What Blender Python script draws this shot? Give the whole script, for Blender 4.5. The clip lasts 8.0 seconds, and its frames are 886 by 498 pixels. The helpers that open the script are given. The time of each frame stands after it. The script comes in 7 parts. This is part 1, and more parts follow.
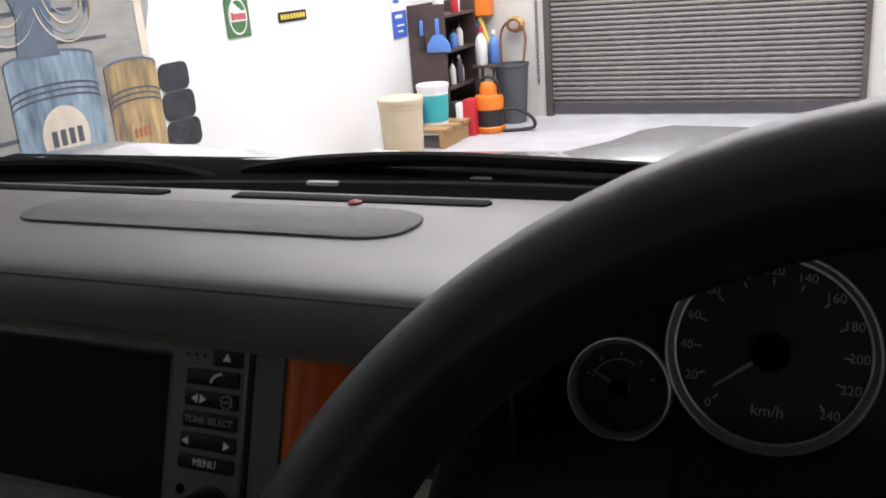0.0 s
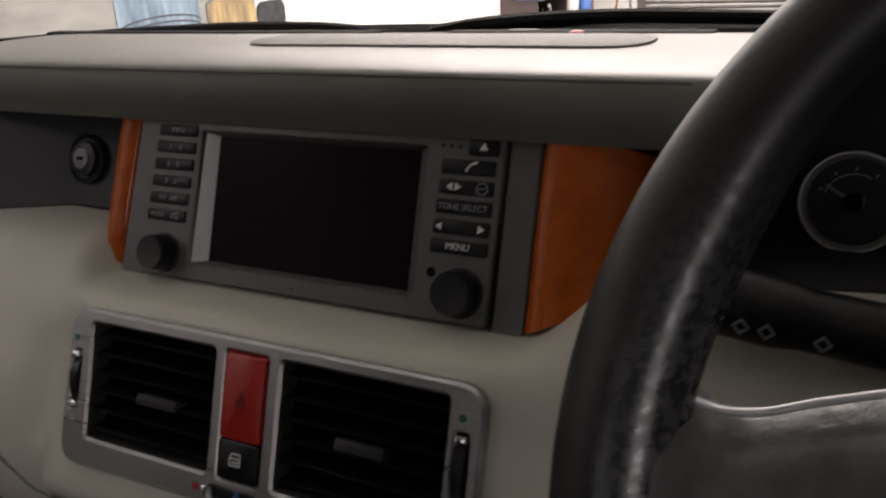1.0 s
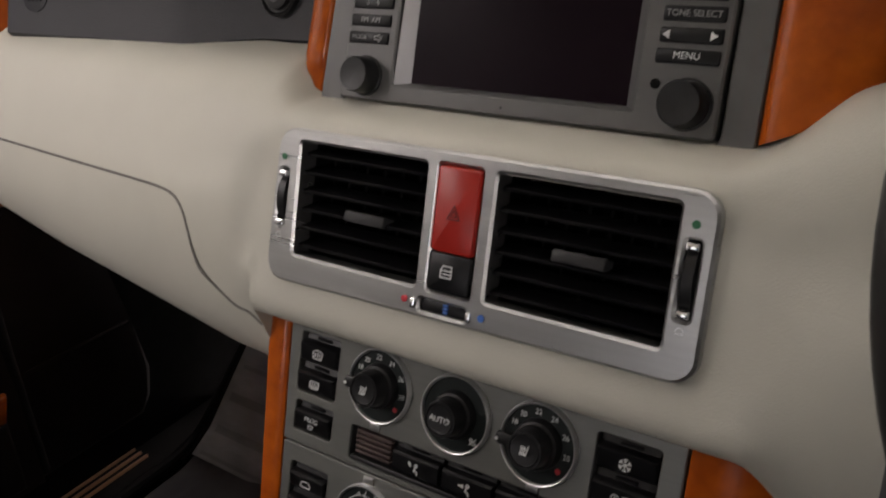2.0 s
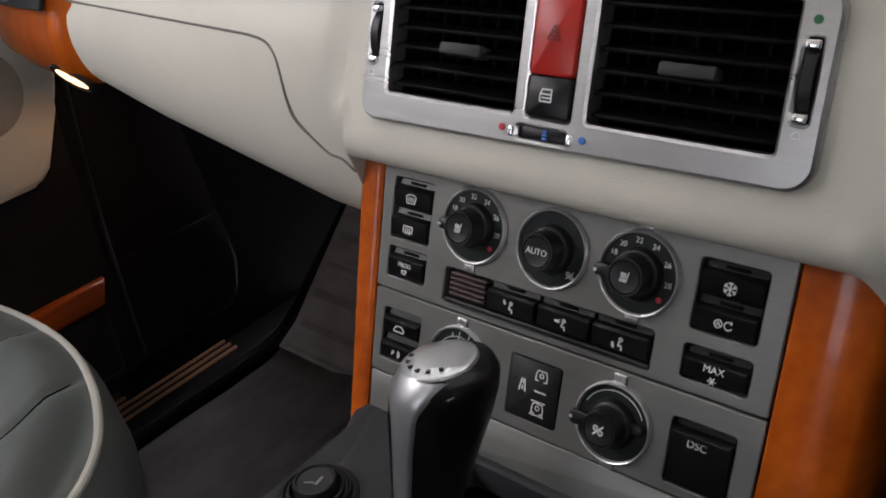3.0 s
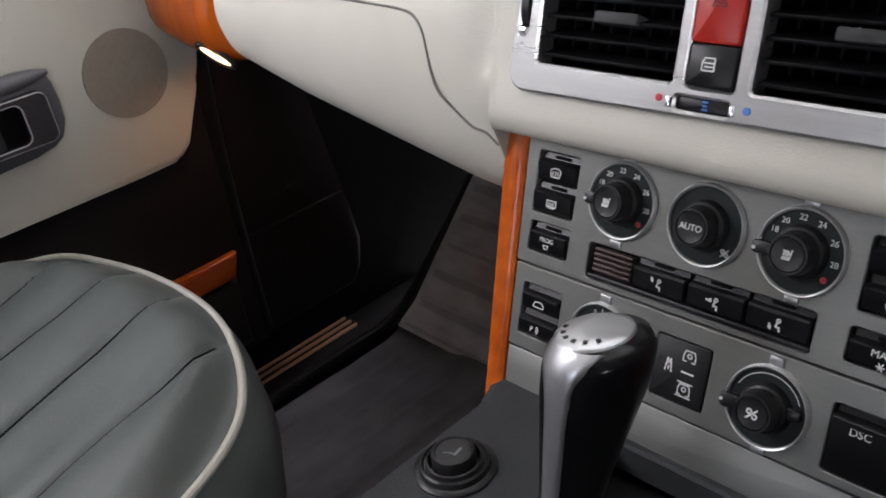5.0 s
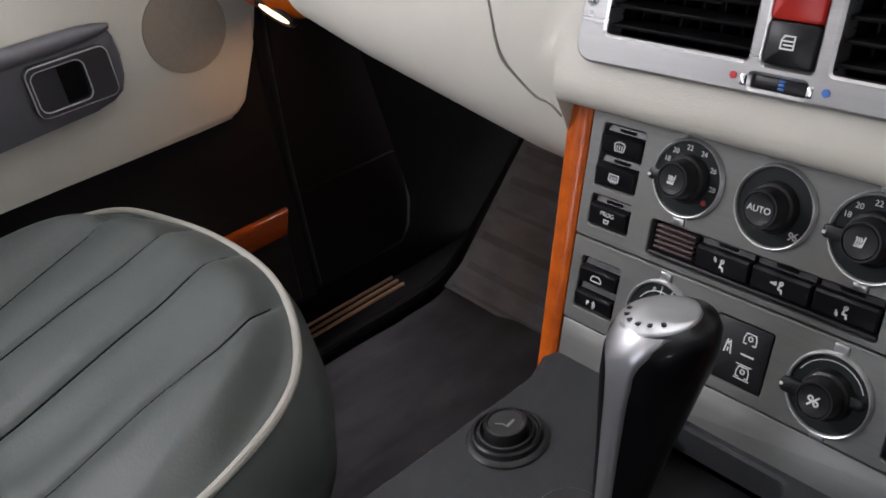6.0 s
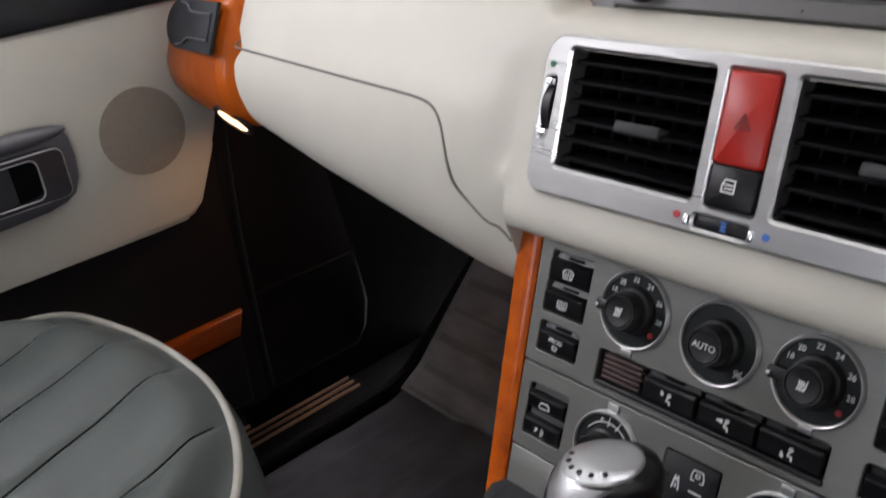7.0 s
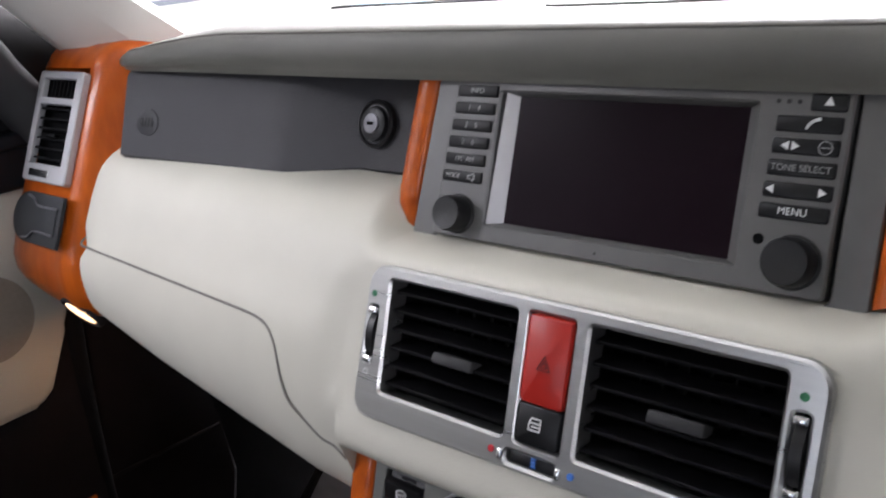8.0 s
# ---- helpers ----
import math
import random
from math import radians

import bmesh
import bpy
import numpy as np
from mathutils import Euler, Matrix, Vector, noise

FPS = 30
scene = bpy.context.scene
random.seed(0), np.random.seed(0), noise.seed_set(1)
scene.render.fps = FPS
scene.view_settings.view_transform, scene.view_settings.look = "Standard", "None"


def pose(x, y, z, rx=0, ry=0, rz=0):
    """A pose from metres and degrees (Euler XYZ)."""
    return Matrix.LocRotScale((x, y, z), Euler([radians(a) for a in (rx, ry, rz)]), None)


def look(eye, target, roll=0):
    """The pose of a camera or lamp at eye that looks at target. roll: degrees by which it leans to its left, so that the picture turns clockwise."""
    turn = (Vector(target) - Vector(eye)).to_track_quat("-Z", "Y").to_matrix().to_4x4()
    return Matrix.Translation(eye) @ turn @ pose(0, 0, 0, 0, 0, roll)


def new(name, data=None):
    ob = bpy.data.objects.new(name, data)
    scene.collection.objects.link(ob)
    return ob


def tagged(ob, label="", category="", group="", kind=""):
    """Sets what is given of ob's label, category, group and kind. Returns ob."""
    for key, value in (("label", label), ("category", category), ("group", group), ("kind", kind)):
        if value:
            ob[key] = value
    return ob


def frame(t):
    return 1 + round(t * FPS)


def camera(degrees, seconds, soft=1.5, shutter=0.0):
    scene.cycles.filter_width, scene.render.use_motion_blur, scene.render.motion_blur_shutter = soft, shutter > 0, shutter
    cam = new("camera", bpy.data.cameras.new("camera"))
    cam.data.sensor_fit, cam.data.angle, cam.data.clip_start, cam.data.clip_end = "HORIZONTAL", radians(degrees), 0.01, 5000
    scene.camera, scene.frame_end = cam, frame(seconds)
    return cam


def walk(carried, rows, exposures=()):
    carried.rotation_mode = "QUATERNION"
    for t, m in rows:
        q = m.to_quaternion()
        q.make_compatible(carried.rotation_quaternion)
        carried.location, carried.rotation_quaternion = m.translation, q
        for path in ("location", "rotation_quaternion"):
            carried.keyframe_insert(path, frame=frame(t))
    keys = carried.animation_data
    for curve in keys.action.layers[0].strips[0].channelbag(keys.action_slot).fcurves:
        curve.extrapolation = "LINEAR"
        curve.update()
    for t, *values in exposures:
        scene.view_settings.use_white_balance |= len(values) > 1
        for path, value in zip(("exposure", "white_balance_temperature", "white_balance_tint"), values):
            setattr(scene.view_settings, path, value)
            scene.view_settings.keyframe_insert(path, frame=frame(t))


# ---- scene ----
cam = camera(53.01, 8.0, soft=1.7, shutter=0.25)
PATH = [
    (0, (0.3813, -0.2494, 1.2842), (-0.3989, 1.4890, 0.6765), -4.43),
    (0.5, (0.3645, -0.3017, 1.2582), (-0.4485, 1.4192, 0.6439), -4.04),
    (1, (0.3135, -0.3336, 1.2172), (-0.6023, 1.3072, 0.5322), -3.68),
    (1.5, (0.2863, -0.3615, 1.1977), (-0.7158, 1.1830, 0.4165), -3.85),
    (2, (0.2675, -0.3757, 1.1718), (-0.8254, 1.0618, 0.3122), -5.27),
    (2.2, (0.2652, -0.3801, 1.1611), (-0.8617, 1.0137, 0.2736), -5.88),
    (3.3, (0.2645, -0.4083, 1.1076), (-0.9472, 0.8441, 0.1262), -8.43),
    (3.5, (0.2634, -0.4073, 1.1066), (-0.9660, 0.8320, 0.1306), -8.86),
    (4, (0.2600, -0.4117, 1.1066), (-1.0064, 0.7999, 0.1431), -9.54),
    (4.5, (0.2563, -0.4125, 1.1088), (-1.0608, 0.7461, 0.1482), -10.40),
    (5, (0.2462, -0.4233, 1.1085), (-1.1120, 0.6860, 0.1467), -9.94),
    (5.2, (0.2399, -0.4301, 1.1076), (-1.1270, 0.6641, 0.1410), -9.51),
    (6.3, (0.2329, -0.4240, 1.1197), (-1.1627, 0.5583, 0.0768), -10.01),
    (6.5, (0.2312, -0.4221, 1.1201), (-1.1642, 0.5890, 0.1049), -9.21),
    (7, (0.2307, -0.4044, 1.1356), (-1.1651, 0.7287, 0.2594), -7.10),
    (7.5, (0.2358, -0.3842, 1.1699), (-1.1159, 0.8907, 0.4298), -5.68),
    (8, (0.2571, -0.3556, 1.1976), (-1.0319, 1.0247, 0.5394), -6.04),
]
EXPOSURES = [(0.0, -2.6, 6350, 20), (0.5, -2.55, 6500, 20), (1.0, -1.98, 7050, 22), (1.5, -1.10, 7550, 26), (2.0, -0.70, 7150, 21), (3.5, 0.06, 6450, 20), (4.5, 0.22, 6350, 20), (6.5, 0.25, 6350, 20), (7.0, 0.10, 6380, 20), (7.5, 0.03, 6400, 20), (8.0, 0.0, 6200, 20)]
walk(cam, [(t, look(eye, target, roll)) for t, eye, target, roll in PATH], EXPOSURES)

# ---- light and exposure ----
world = bpy.data.worlds.new("world")
scene.world = world
world.use_nodes = True
wn = world.node_tree.nodes
sky = wn.new("ShaderNodeTexSky")
sky.sky_type = "NISHITA"
sky.sun_disc = False
sky.sun_elevation, sky.sun_rotation = radians(48), radians(10)
world.node_tree.links.new(sky.outputs[0], wn["Background"].inputs[0])
wn["Background"].inputs[1].default_value = 0.12
scene.view_settings.exposure = 0.0


def area(name, m, sx, sy, watts, colour=(1, 1, 1)):
    """An area lamp that shines along its own -z."""
    lamp = bpy.data.lights.new(name, "AREA")
    lamp.shape, lamp.size, lamp.size_y, lamp.energy, lamp.color = "RECTANGLE", sx, sy, watts, colour
    ob = new(name, lamp)
    ob.matrix_world = m
    return ob


# added daylight lamps: an assumed gateway behind the car, unseen fills elsewhere
area("gateway_daylight", look((-1.5, -5.6, 2.1), (0.0, 2.0, 0.75)), 3.4, 1.7, 76, (0.95, 0.98, 1.0))
# added fill before the closed right wall, lightens the far pillar
area("side_fill", look((4.4, 1.5, 2.4), (0.0, 0.6, 1.0)), 4.5, 1.8, 20, (0.96, 0.98, 1.0))
# added fill through the driver's window to brighten pillar and glovebox
area("driver_side_fill", look((2.4, -1.9, 1.38), (-0.3, 0.05, 1.05)), 0.8, 0.40, 17, (0.97, 0.99, 1.0))
# added fill from high on the left for seat and footwell; no window there
area("high_left_fill", look((-2.1, -2.35, 2.95), (-0.3, 0.0, 0.75)), 1.8, 0.9, 82, (0.97, 0.99, 1.0))
# added overhead fill for the garage; the ceiling has no openings
area("overhead_fill", look((-0.4, 5.6, 3.85), (-0.4, 5.61, 0.0)), 5.0, 4.0, 2600, (1.0, 0.99, 0.97))

area("courtesy_lamp_light", look((-0.640, 0.020, 0.838), (-0.72, 0.10, 0.30)), 0.04, 0.014, 0.055, (1.0, 0.52, 0.22)).data.spread = radians(160)

sun = bpy.data.lights.new("sun", "SUN")
sun.energy, sun.angle, sun.color = 3.0, radians(0.5), (1.0, 0.96, 0.90)
new("sun", sun).matrix_world = look((4.0, 24.0, 26.0), (0.0, 0.0, 0.0))

# ---- materials ----
MATS = {}


def material(name, colour, rough=0.5, metal=0.0, vary=0.12, scale=30.0, bump=0.0, bump_scale=400.0,
             stretch=(1, 1, 1), second=None, rough_vary=0.0, coat=0.0, emit=0.0, random_tone=0.0, spec=0.5):
    """Colour varied at two scales, with fine relief; everything in object space."""
    mat = bpy.data.materials.new(name)
    mat.use_nodes = True
    nt = mat.node_tree
    n, l = nt.nodes, nt.links
    b = n["Principled BSDF"]
    b.inputs["Roughness"].default_value = rough
    b.inputs["Metallic"].default_value = metal
    b.inputs["Specular IOR Level"].default_value = spec
    if coat:
        b.inputs["Coat Weight"].default_value = coat
        b.inputs["Coat Roughness"].default_value = 0.06
    tc = n.new("ShaderNodeTexCoord")
    mp = n.new("ShaderNodeMapping")
    mp.inputs["Scale"].default_value = stretch
    l.new(tc.outputs["Object"], mp.inputs["Vector"])
    big = n.new("ShaderNodeTexNoise")
    big.inputs["Scale"].default_value = scale * 0.22
    big.inputs["Detail"].default_value = 3
    fine = n.new("ShaderNodeTexNoise")
    fine.inputs["Scale"].default_value = scale
    fine.inputs["Detail"].default_value = 6
    for k in (big, fine):
        l.new(mp.outputs["Vector"], k.inputs["Vector"])
    add = n.new("ShaderNodeMath")
    add.operation = "ADD"
    l.new(big.outputs["Fac"], add.inputs[0])
    l.new(fine.outputs["Fac"], add.inputs[1])
    half = n.new("ShaderNodeMath")
    half.operation = "MULTIPLY"
    half.inputs[1].default_value = 0.5
    l.new(add.outputs[0], half.inputs[0])
    ramp = n.new("ShaderNodeValToRGB")
    lo = second or tuple(c * (1 - vary) for c in colour)
    hi = colour if second else tuple(min(1, c * (1 + vary)) for c in colour)
    ramp.color_ramp.elements[0].position, ramp.color_ramp.elements[1].position = 0.34, 0.66
    ramp.color_ramp.elements[0].color = (*lo, 1)
    ramp.color_ramp.elements[1].color = (*hi, 1)
    l.new(half.outputs[0], ramp.inputs["Fac"])
    out = ramp.outputs["Color"]
    if random_tone:
        info = n.new("ShaderNodeObjectInfo")
        mr = n.new("ShaderNodeMapRange")
        mr.inputs["To Min"].default_value, mr.inputs["To Max"].default_value = 1 - random_tone, 1 + random_tone
        l.new(info.outputs["Random"], mr.inputs["Value"])
        mul = n.new("ShaderNodeVectorMath")
        mul.operation = "SCALE"
        l.new(out, mul.inputs[0])
        l.new(mr.outputs[0], mul.inputs["Scale"])
        out = mul.outputs[0]
    l.new(out, b.inputs["Base Color"])
    if rough_vary:
        mr = n.new("ShaderNodeMapRange")
        mr.inputs["From Min"].default_value, mr.inputs["From Max"].default_value = 0.3, 0.7
        mr.inputs["To Min"].default_value, mr.inputs["To Max"].default_value = rough - rough_vary, rough + rough_vary
        l.new(half.outputs[0], mr.inputs["Value"])
        l.new(mr.outputs[0], b.inputs["Roughness"])
    if bump:
        bt = n.new("ShaderNodeTexNoise")
        bt.inputs["Scale"].default_value = bump_scale
        bt.inputs["Detail"].default_value = 3
        l.new(mp.outputs["Vector"], bt.inputs["Vector"])
        bp = n.new("ShaderNodeBump")
        bp.inputs["Strength"].default_value = bump
        bp.inputs["Distance"].default_value = 0.002
        l.new(bt.outputs["Fac"], bp.inputs["Height"])
        l.new(bp.outputs["Normal"], b.inputs["Normal"])
    if emit:
        b.inputs["Emission Color"].default_value = (*colour, 1)
        b.inputs["Emission Strength"].default_value = emit
    MATS[name] = mat
    return mat


CREAM = material("cream_vinyl", (0.595, 0.582, 0.508), 0.48, vary=0.05, scale=14, bump=0.12, bump_scale=900, rough_vary=0.06)
CREAM_TRIM = material("cream_trim", (0.80, 0.78, 0.73), 0.6, vary=0.05, scale=10, bump=0.08, bump_scale=700)
HOOD = material("hood_black", (0.046, 0.046, 0.047), 0.6, vary=0.12, scale=20, bump=0.3, bump_scale=700, spec=0.25)
PAD = material("dash_pad_grey", (0.142, 0.141, 0.124), 0.37, vary=0.10, scale=20, bump=0.12, bump_scale=1500, rough_vary=0.06)
GRILLE = material("dark_grille_cloth", (0.128, 0.127, 0.113), 0.5, vary=0.15, scale=120, bump=0.5, bump_scale=1400)
AIRBAG = material("charcoal_vinyl", (0.023, 0.023, 0.027), 0.55, vary=0.12, scale=20, bump=0.3, bump_scale=800)
WOOD = material("cherry_veneer", (0.57, 0.118, 0.008), 0.28, second=(0.34, 0.056, 0.0035), scale=26, stretch=(3.2, 3.2, 0.35), coat=0.25, spec=0.25)
WOOD_FLAT = material("cherry_trim", (0.52, 0.10, 0.007), 0.22, second=(0.30, 0.048, 0.003), scale=26, stretch=(3.2, 0.35, 3.2), coat=0.35, spec=0.3)
ALU = material("brushed_aluminium", (0.49, 0.495, 0.49), 0.30, 0.90, vary=0.07, scale=160, stretch=(0.08, 2.5, 1), bump=0.06, bump_scale=500, rough_vary=0.05)
GRAPHITE = material("graphite_paint", (0.205, 0.208, 0.196), 0.38, 0.55, vary=0.06, scale=220, stretch=(0.12, 2, 1), bump=0.05, bump_scale=700, rough_vary=0.05)
UNIT_GREY = material("dark_grey_paint", (0.118, 0.117, 0.115), 0.42, 0.3, vary=0.06, scale=80, bump=0.06, bump_scale=900)
BEVEL = material("silver_bevel", (0.55, 0.55, 0.57), 0.4, 0.4, vary=0.04, scale=60)
SCREEN = material("dark_screen", (0.011, 0.0055, 0.009), 0.25, vary=0.1, scale=14, spec=0.06)
BLACK = material("black_plastic", (0.012, 0.012, 0.013), 0.36, spec=0.35, vary=0.15, scale=60, bump=0.08, bump_scale=900)
KEY = material("button_black", (0.008, 0.008, 0.009), 0.32, spec=0.26, vary=0.15, scale=70, bump=0.05, bump_scale=900)
DIAL = material("dial_face", (0.013, 0.017, 0.0165), 0.45, vary=0.1, scale=60, spec=0.2)
SATIN = material("satin_silver", (0.74, 0.75, 0.755), 0.33, 0.7, vary=0.03, scale=60)
CHROME = material("satin_chrome", (0.78, 0.79, 0.80), 0.16, 1.0, vary=0.05, scale=60)
WHITE_INK = material("white_ink", (0.75, 0.76, 0.76), 0.5, vary=0.03)
GREY_INK = material("grey_ink", (0.26, 0.26, 0.26), 0.5, vary=0.03)
RED = material("red_lens", (0.42, 0.022, 0.014), 0.3, vary=0.08, scale=40, spec=0.4)
RED_DARK = material("red_ink", (0.13, 0.009, 0.009), 0.5)
RED_DOT = material("red_dot", (0.5, 0.03, 0.04), 0.45)
BLUE_DOT = material("blue_dot", (0.05, 0.16, 0.5), 0.45)
GREEN_DOT = material("green_dot", (0.02, 0.16, 0.07), 0.45)
CAVITY = material("vent_black", (0.003, 0.003, 0.0035), 0.7, vary=0.2, spec=0.08)
GAUGE = material("gauge_black", (0.042, 0.042, 0.044), 0.5, vary=0.2, spec=0.2)
GAUGE_INK = material("gauge_ink", (0.40, 0.405, 0.41), 0.6, vary=0.05)
OLIVE = material("olive_lens", (0.085, 0.088, 0.060), 0.4, vary=0.15, scale=60)
CAP_SILVER = material("cap_silver", (0.48, 0.50, 0.52), 0.34, 0.9, vary=0.08, scale=60)
HANDLE_GLOSS = material("handle_gloss", (0.045, 0.045, 0.050), 0.24, vary=0.1, scale=30, spec=0.55)
GEAR_SILVER = material("gear_silver", (0.56, 0.57, 0.59), 0.34, 0.9, vary=0.06, scale=60, rough_vary=0.05)
COWL = material("cowl_black", (0.0015, 0.0015, 0.0015), 0.9, vary=0.2, spec=0.02)
SLAT = material("vent_slat_black", (0.004, 0.004, 0.0045), 0.45, vary=0.2, scale=80, spec=0.10)
WHEEL = material("black_leather", (0.007, 0.007, 0.008), 0.40, spec=0.2, vary=0.2, scale=40, bump=0.10, bump_scale=700, rough_vary=0.08)
# worn black leather; the pale tone paints the glare on the spokes
WORN_SHEEN = material("worn_leather_sheen", (0.26, 0.26, 0.267), 0.31, second=(0.055, 0.055, 0.057), scale=60, stretch=(1.3, 0.8, 1), bump=0.5, bump_scale=120, rough_vary=0.10, spec=1.0)
SEAT = material("grey_green_leather", (0.072, 0.084, 0.081), 0.41, spec=0.45, vary=0.07, scale=16, bump=0.10, bump_scale=420, rough_vary=0.05)
PIPING = material("cream_piping", (0.36, 0.35, 0.31), 0.5, vary=0.06, scale=30, bump=0.1)
SEAM = material("dark_joint", (0.16, 0.15, 0.135), 0.8, vary=0.1)
SEAT_SEAM = material("seat_thread", (0.004, 0.0045, 0.0045), 0.9, vary=0.1, spec=0.05)
CARPET = material("dark_carpet", (0.007, 0.0068, 0.0068), 0.95, vary=0.35, scale=260, bump=0.8, bump_scale=900, spec=0.1)
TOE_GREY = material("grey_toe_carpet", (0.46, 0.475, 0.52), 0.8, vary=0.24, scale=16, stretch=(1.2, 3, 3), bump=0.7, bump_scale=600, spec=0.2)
# same toe carpet, darkened to paint the shade inside the grooves
TOE_GROOVE_SHADE = material("toe_groove_shade", (0.36, 0.37, 0.41), 0.85, vary=0.24, scale=16, stretch=(1.2, 3, 3), bump=0.7, bump_scale=600, spec=0.2)
MAT_GREY = material("grey_floor_mat", (0.118, 0.121, 0.136), 0.75, vary=0.42, scale=12, stretch=(1.6, 0.9, 1), bump=0.7, bump_scale=600, spec=0.25)
KICK = material("kick_panel_black", (0.0175, 0.0150, 0.0162), 0.5, spec=0.2, vary=0.15, scale=40, bump=0.3, bump_scale=600)
COPPER = material("sill_strip_metal", (0.62, 0.36, 0.22), 0.42, 0.35, vary=0.08, scale=60)
CONSOLE = material("console_grey", (0.035, 0.037, 0.040), 0.55, spec=0.15, vary=0.1, scale=30, bump=0.25, bump_scale=800)
HANDLE_GREY = material("door_handle_grey", (0.15, 0.15, 0.165), 0.34, 0.3, vary=0.08, scale=30, bump=0.1, bump_scale=900)
MESH_GREY = material("speaker_cloth", (0.30, 0.255, 0.205), 0.85, vary=0.08, scale=900, bump=0.35, bump_scale=1600)
LAMP_ON = material("lit_lens", (1.0, 0.66, 0.36), 0.4, emit=2.6)
GRIP = material("grip_leather", (0.005, 0.005, 0.006), 0.30, vary=0.2, scale=40, bump=0.06, bump_scale=700, spec=0.06, coat=0.3)
DOOR_DARK = material("door_black", (0.012, 0.014, 0.018), 0.32, vary=0.12, scale=20, bump=0.1, bump_scale=700, spec=0.4)
RUBBER = material("wiper_rubber", (0.009, 0.009, 0.010), 0.6, vary=0.2, scale=50, spec=0.12)
PAINT = material("silver_grey_car_paint", (0.50, 0.52, 0.56), 0.25, 0.5, vary=0.04, scale=300, coat=0.8)
WALL_WHITE = material("white_wall_paint", (0.82, 0.82, 0.80), 0.7, vary=0.03, scale=3, bump=0.1, bump_scale=60)
WALL_PALE = material("pale_panel_paint", (0.62, 0.61, 0.57), 0.65, vary=0.06, scale=5, bump=0.1, bump_scale=60)
CONCRETE = material("grey_concrete", (0.44, 0.44, 0.45), 0.55, vary=0.15, scale=5, bump=0.2, bump_scale=90, rough_vary=0.1)
# dark tone chosen to cut light bounced from the unseen right wall
BOUNCE_CUT = material("bounce_cut_grey", (0.13, 0.13, 0.13), 0.8, vary=0.15, scale=4, bump=0.2, bump_scale=60)
SHUTTER = material("shutter_metal", (0.19, 0.182, 0.172), 0.55, 0.25, vary=0.12, scale=14, stretch=(0.5, 1, 3), random_tone=0.05)
SHUTTER_DARK = material("shutter_frame", (0.09, 0.075, 0.07), 0.6, vary=0.2, scale=14)
CEILING = material("ceiling_paint", (0.7, 0.7, 0.68), 0.8, vary=0.05, scale=4)
HEADLINER = material("cream_headliner", (0.62, 0.60, 0.55), 0.85, vary=0.04, scale=60, bump=0.3, bump_scale=600)


def pane_material(name, tint=(0.96, 0.98, 0.97)):
    mat = bpy.data.materials.new(name)
    mat.use_nodes = True
    n, l = mat.node_tree.nodes, mat.node_tree.links
    n.remove(n["Principled BSDF"])
    see, gloss, mix = n.new("ShaderNodeBsdfTransparent"), n.new("ShaderNodeBsdfGlossy"), n.new("ShaderNodeMixShader")
    see.inputs["Color"].default_value = (*tint, 1)
    gloss.inputs["Roughness"].default_value = 0.02
    mix.inputs[0].default_value = 0.008
    l.new(see.outputs[0], mix.inputs[1])
    l.new(gloss.outputs[0], mix.inputs[2])
    l.new(mix.outputs[0], n["Material Output"].inputs["Surface"])
    return mat




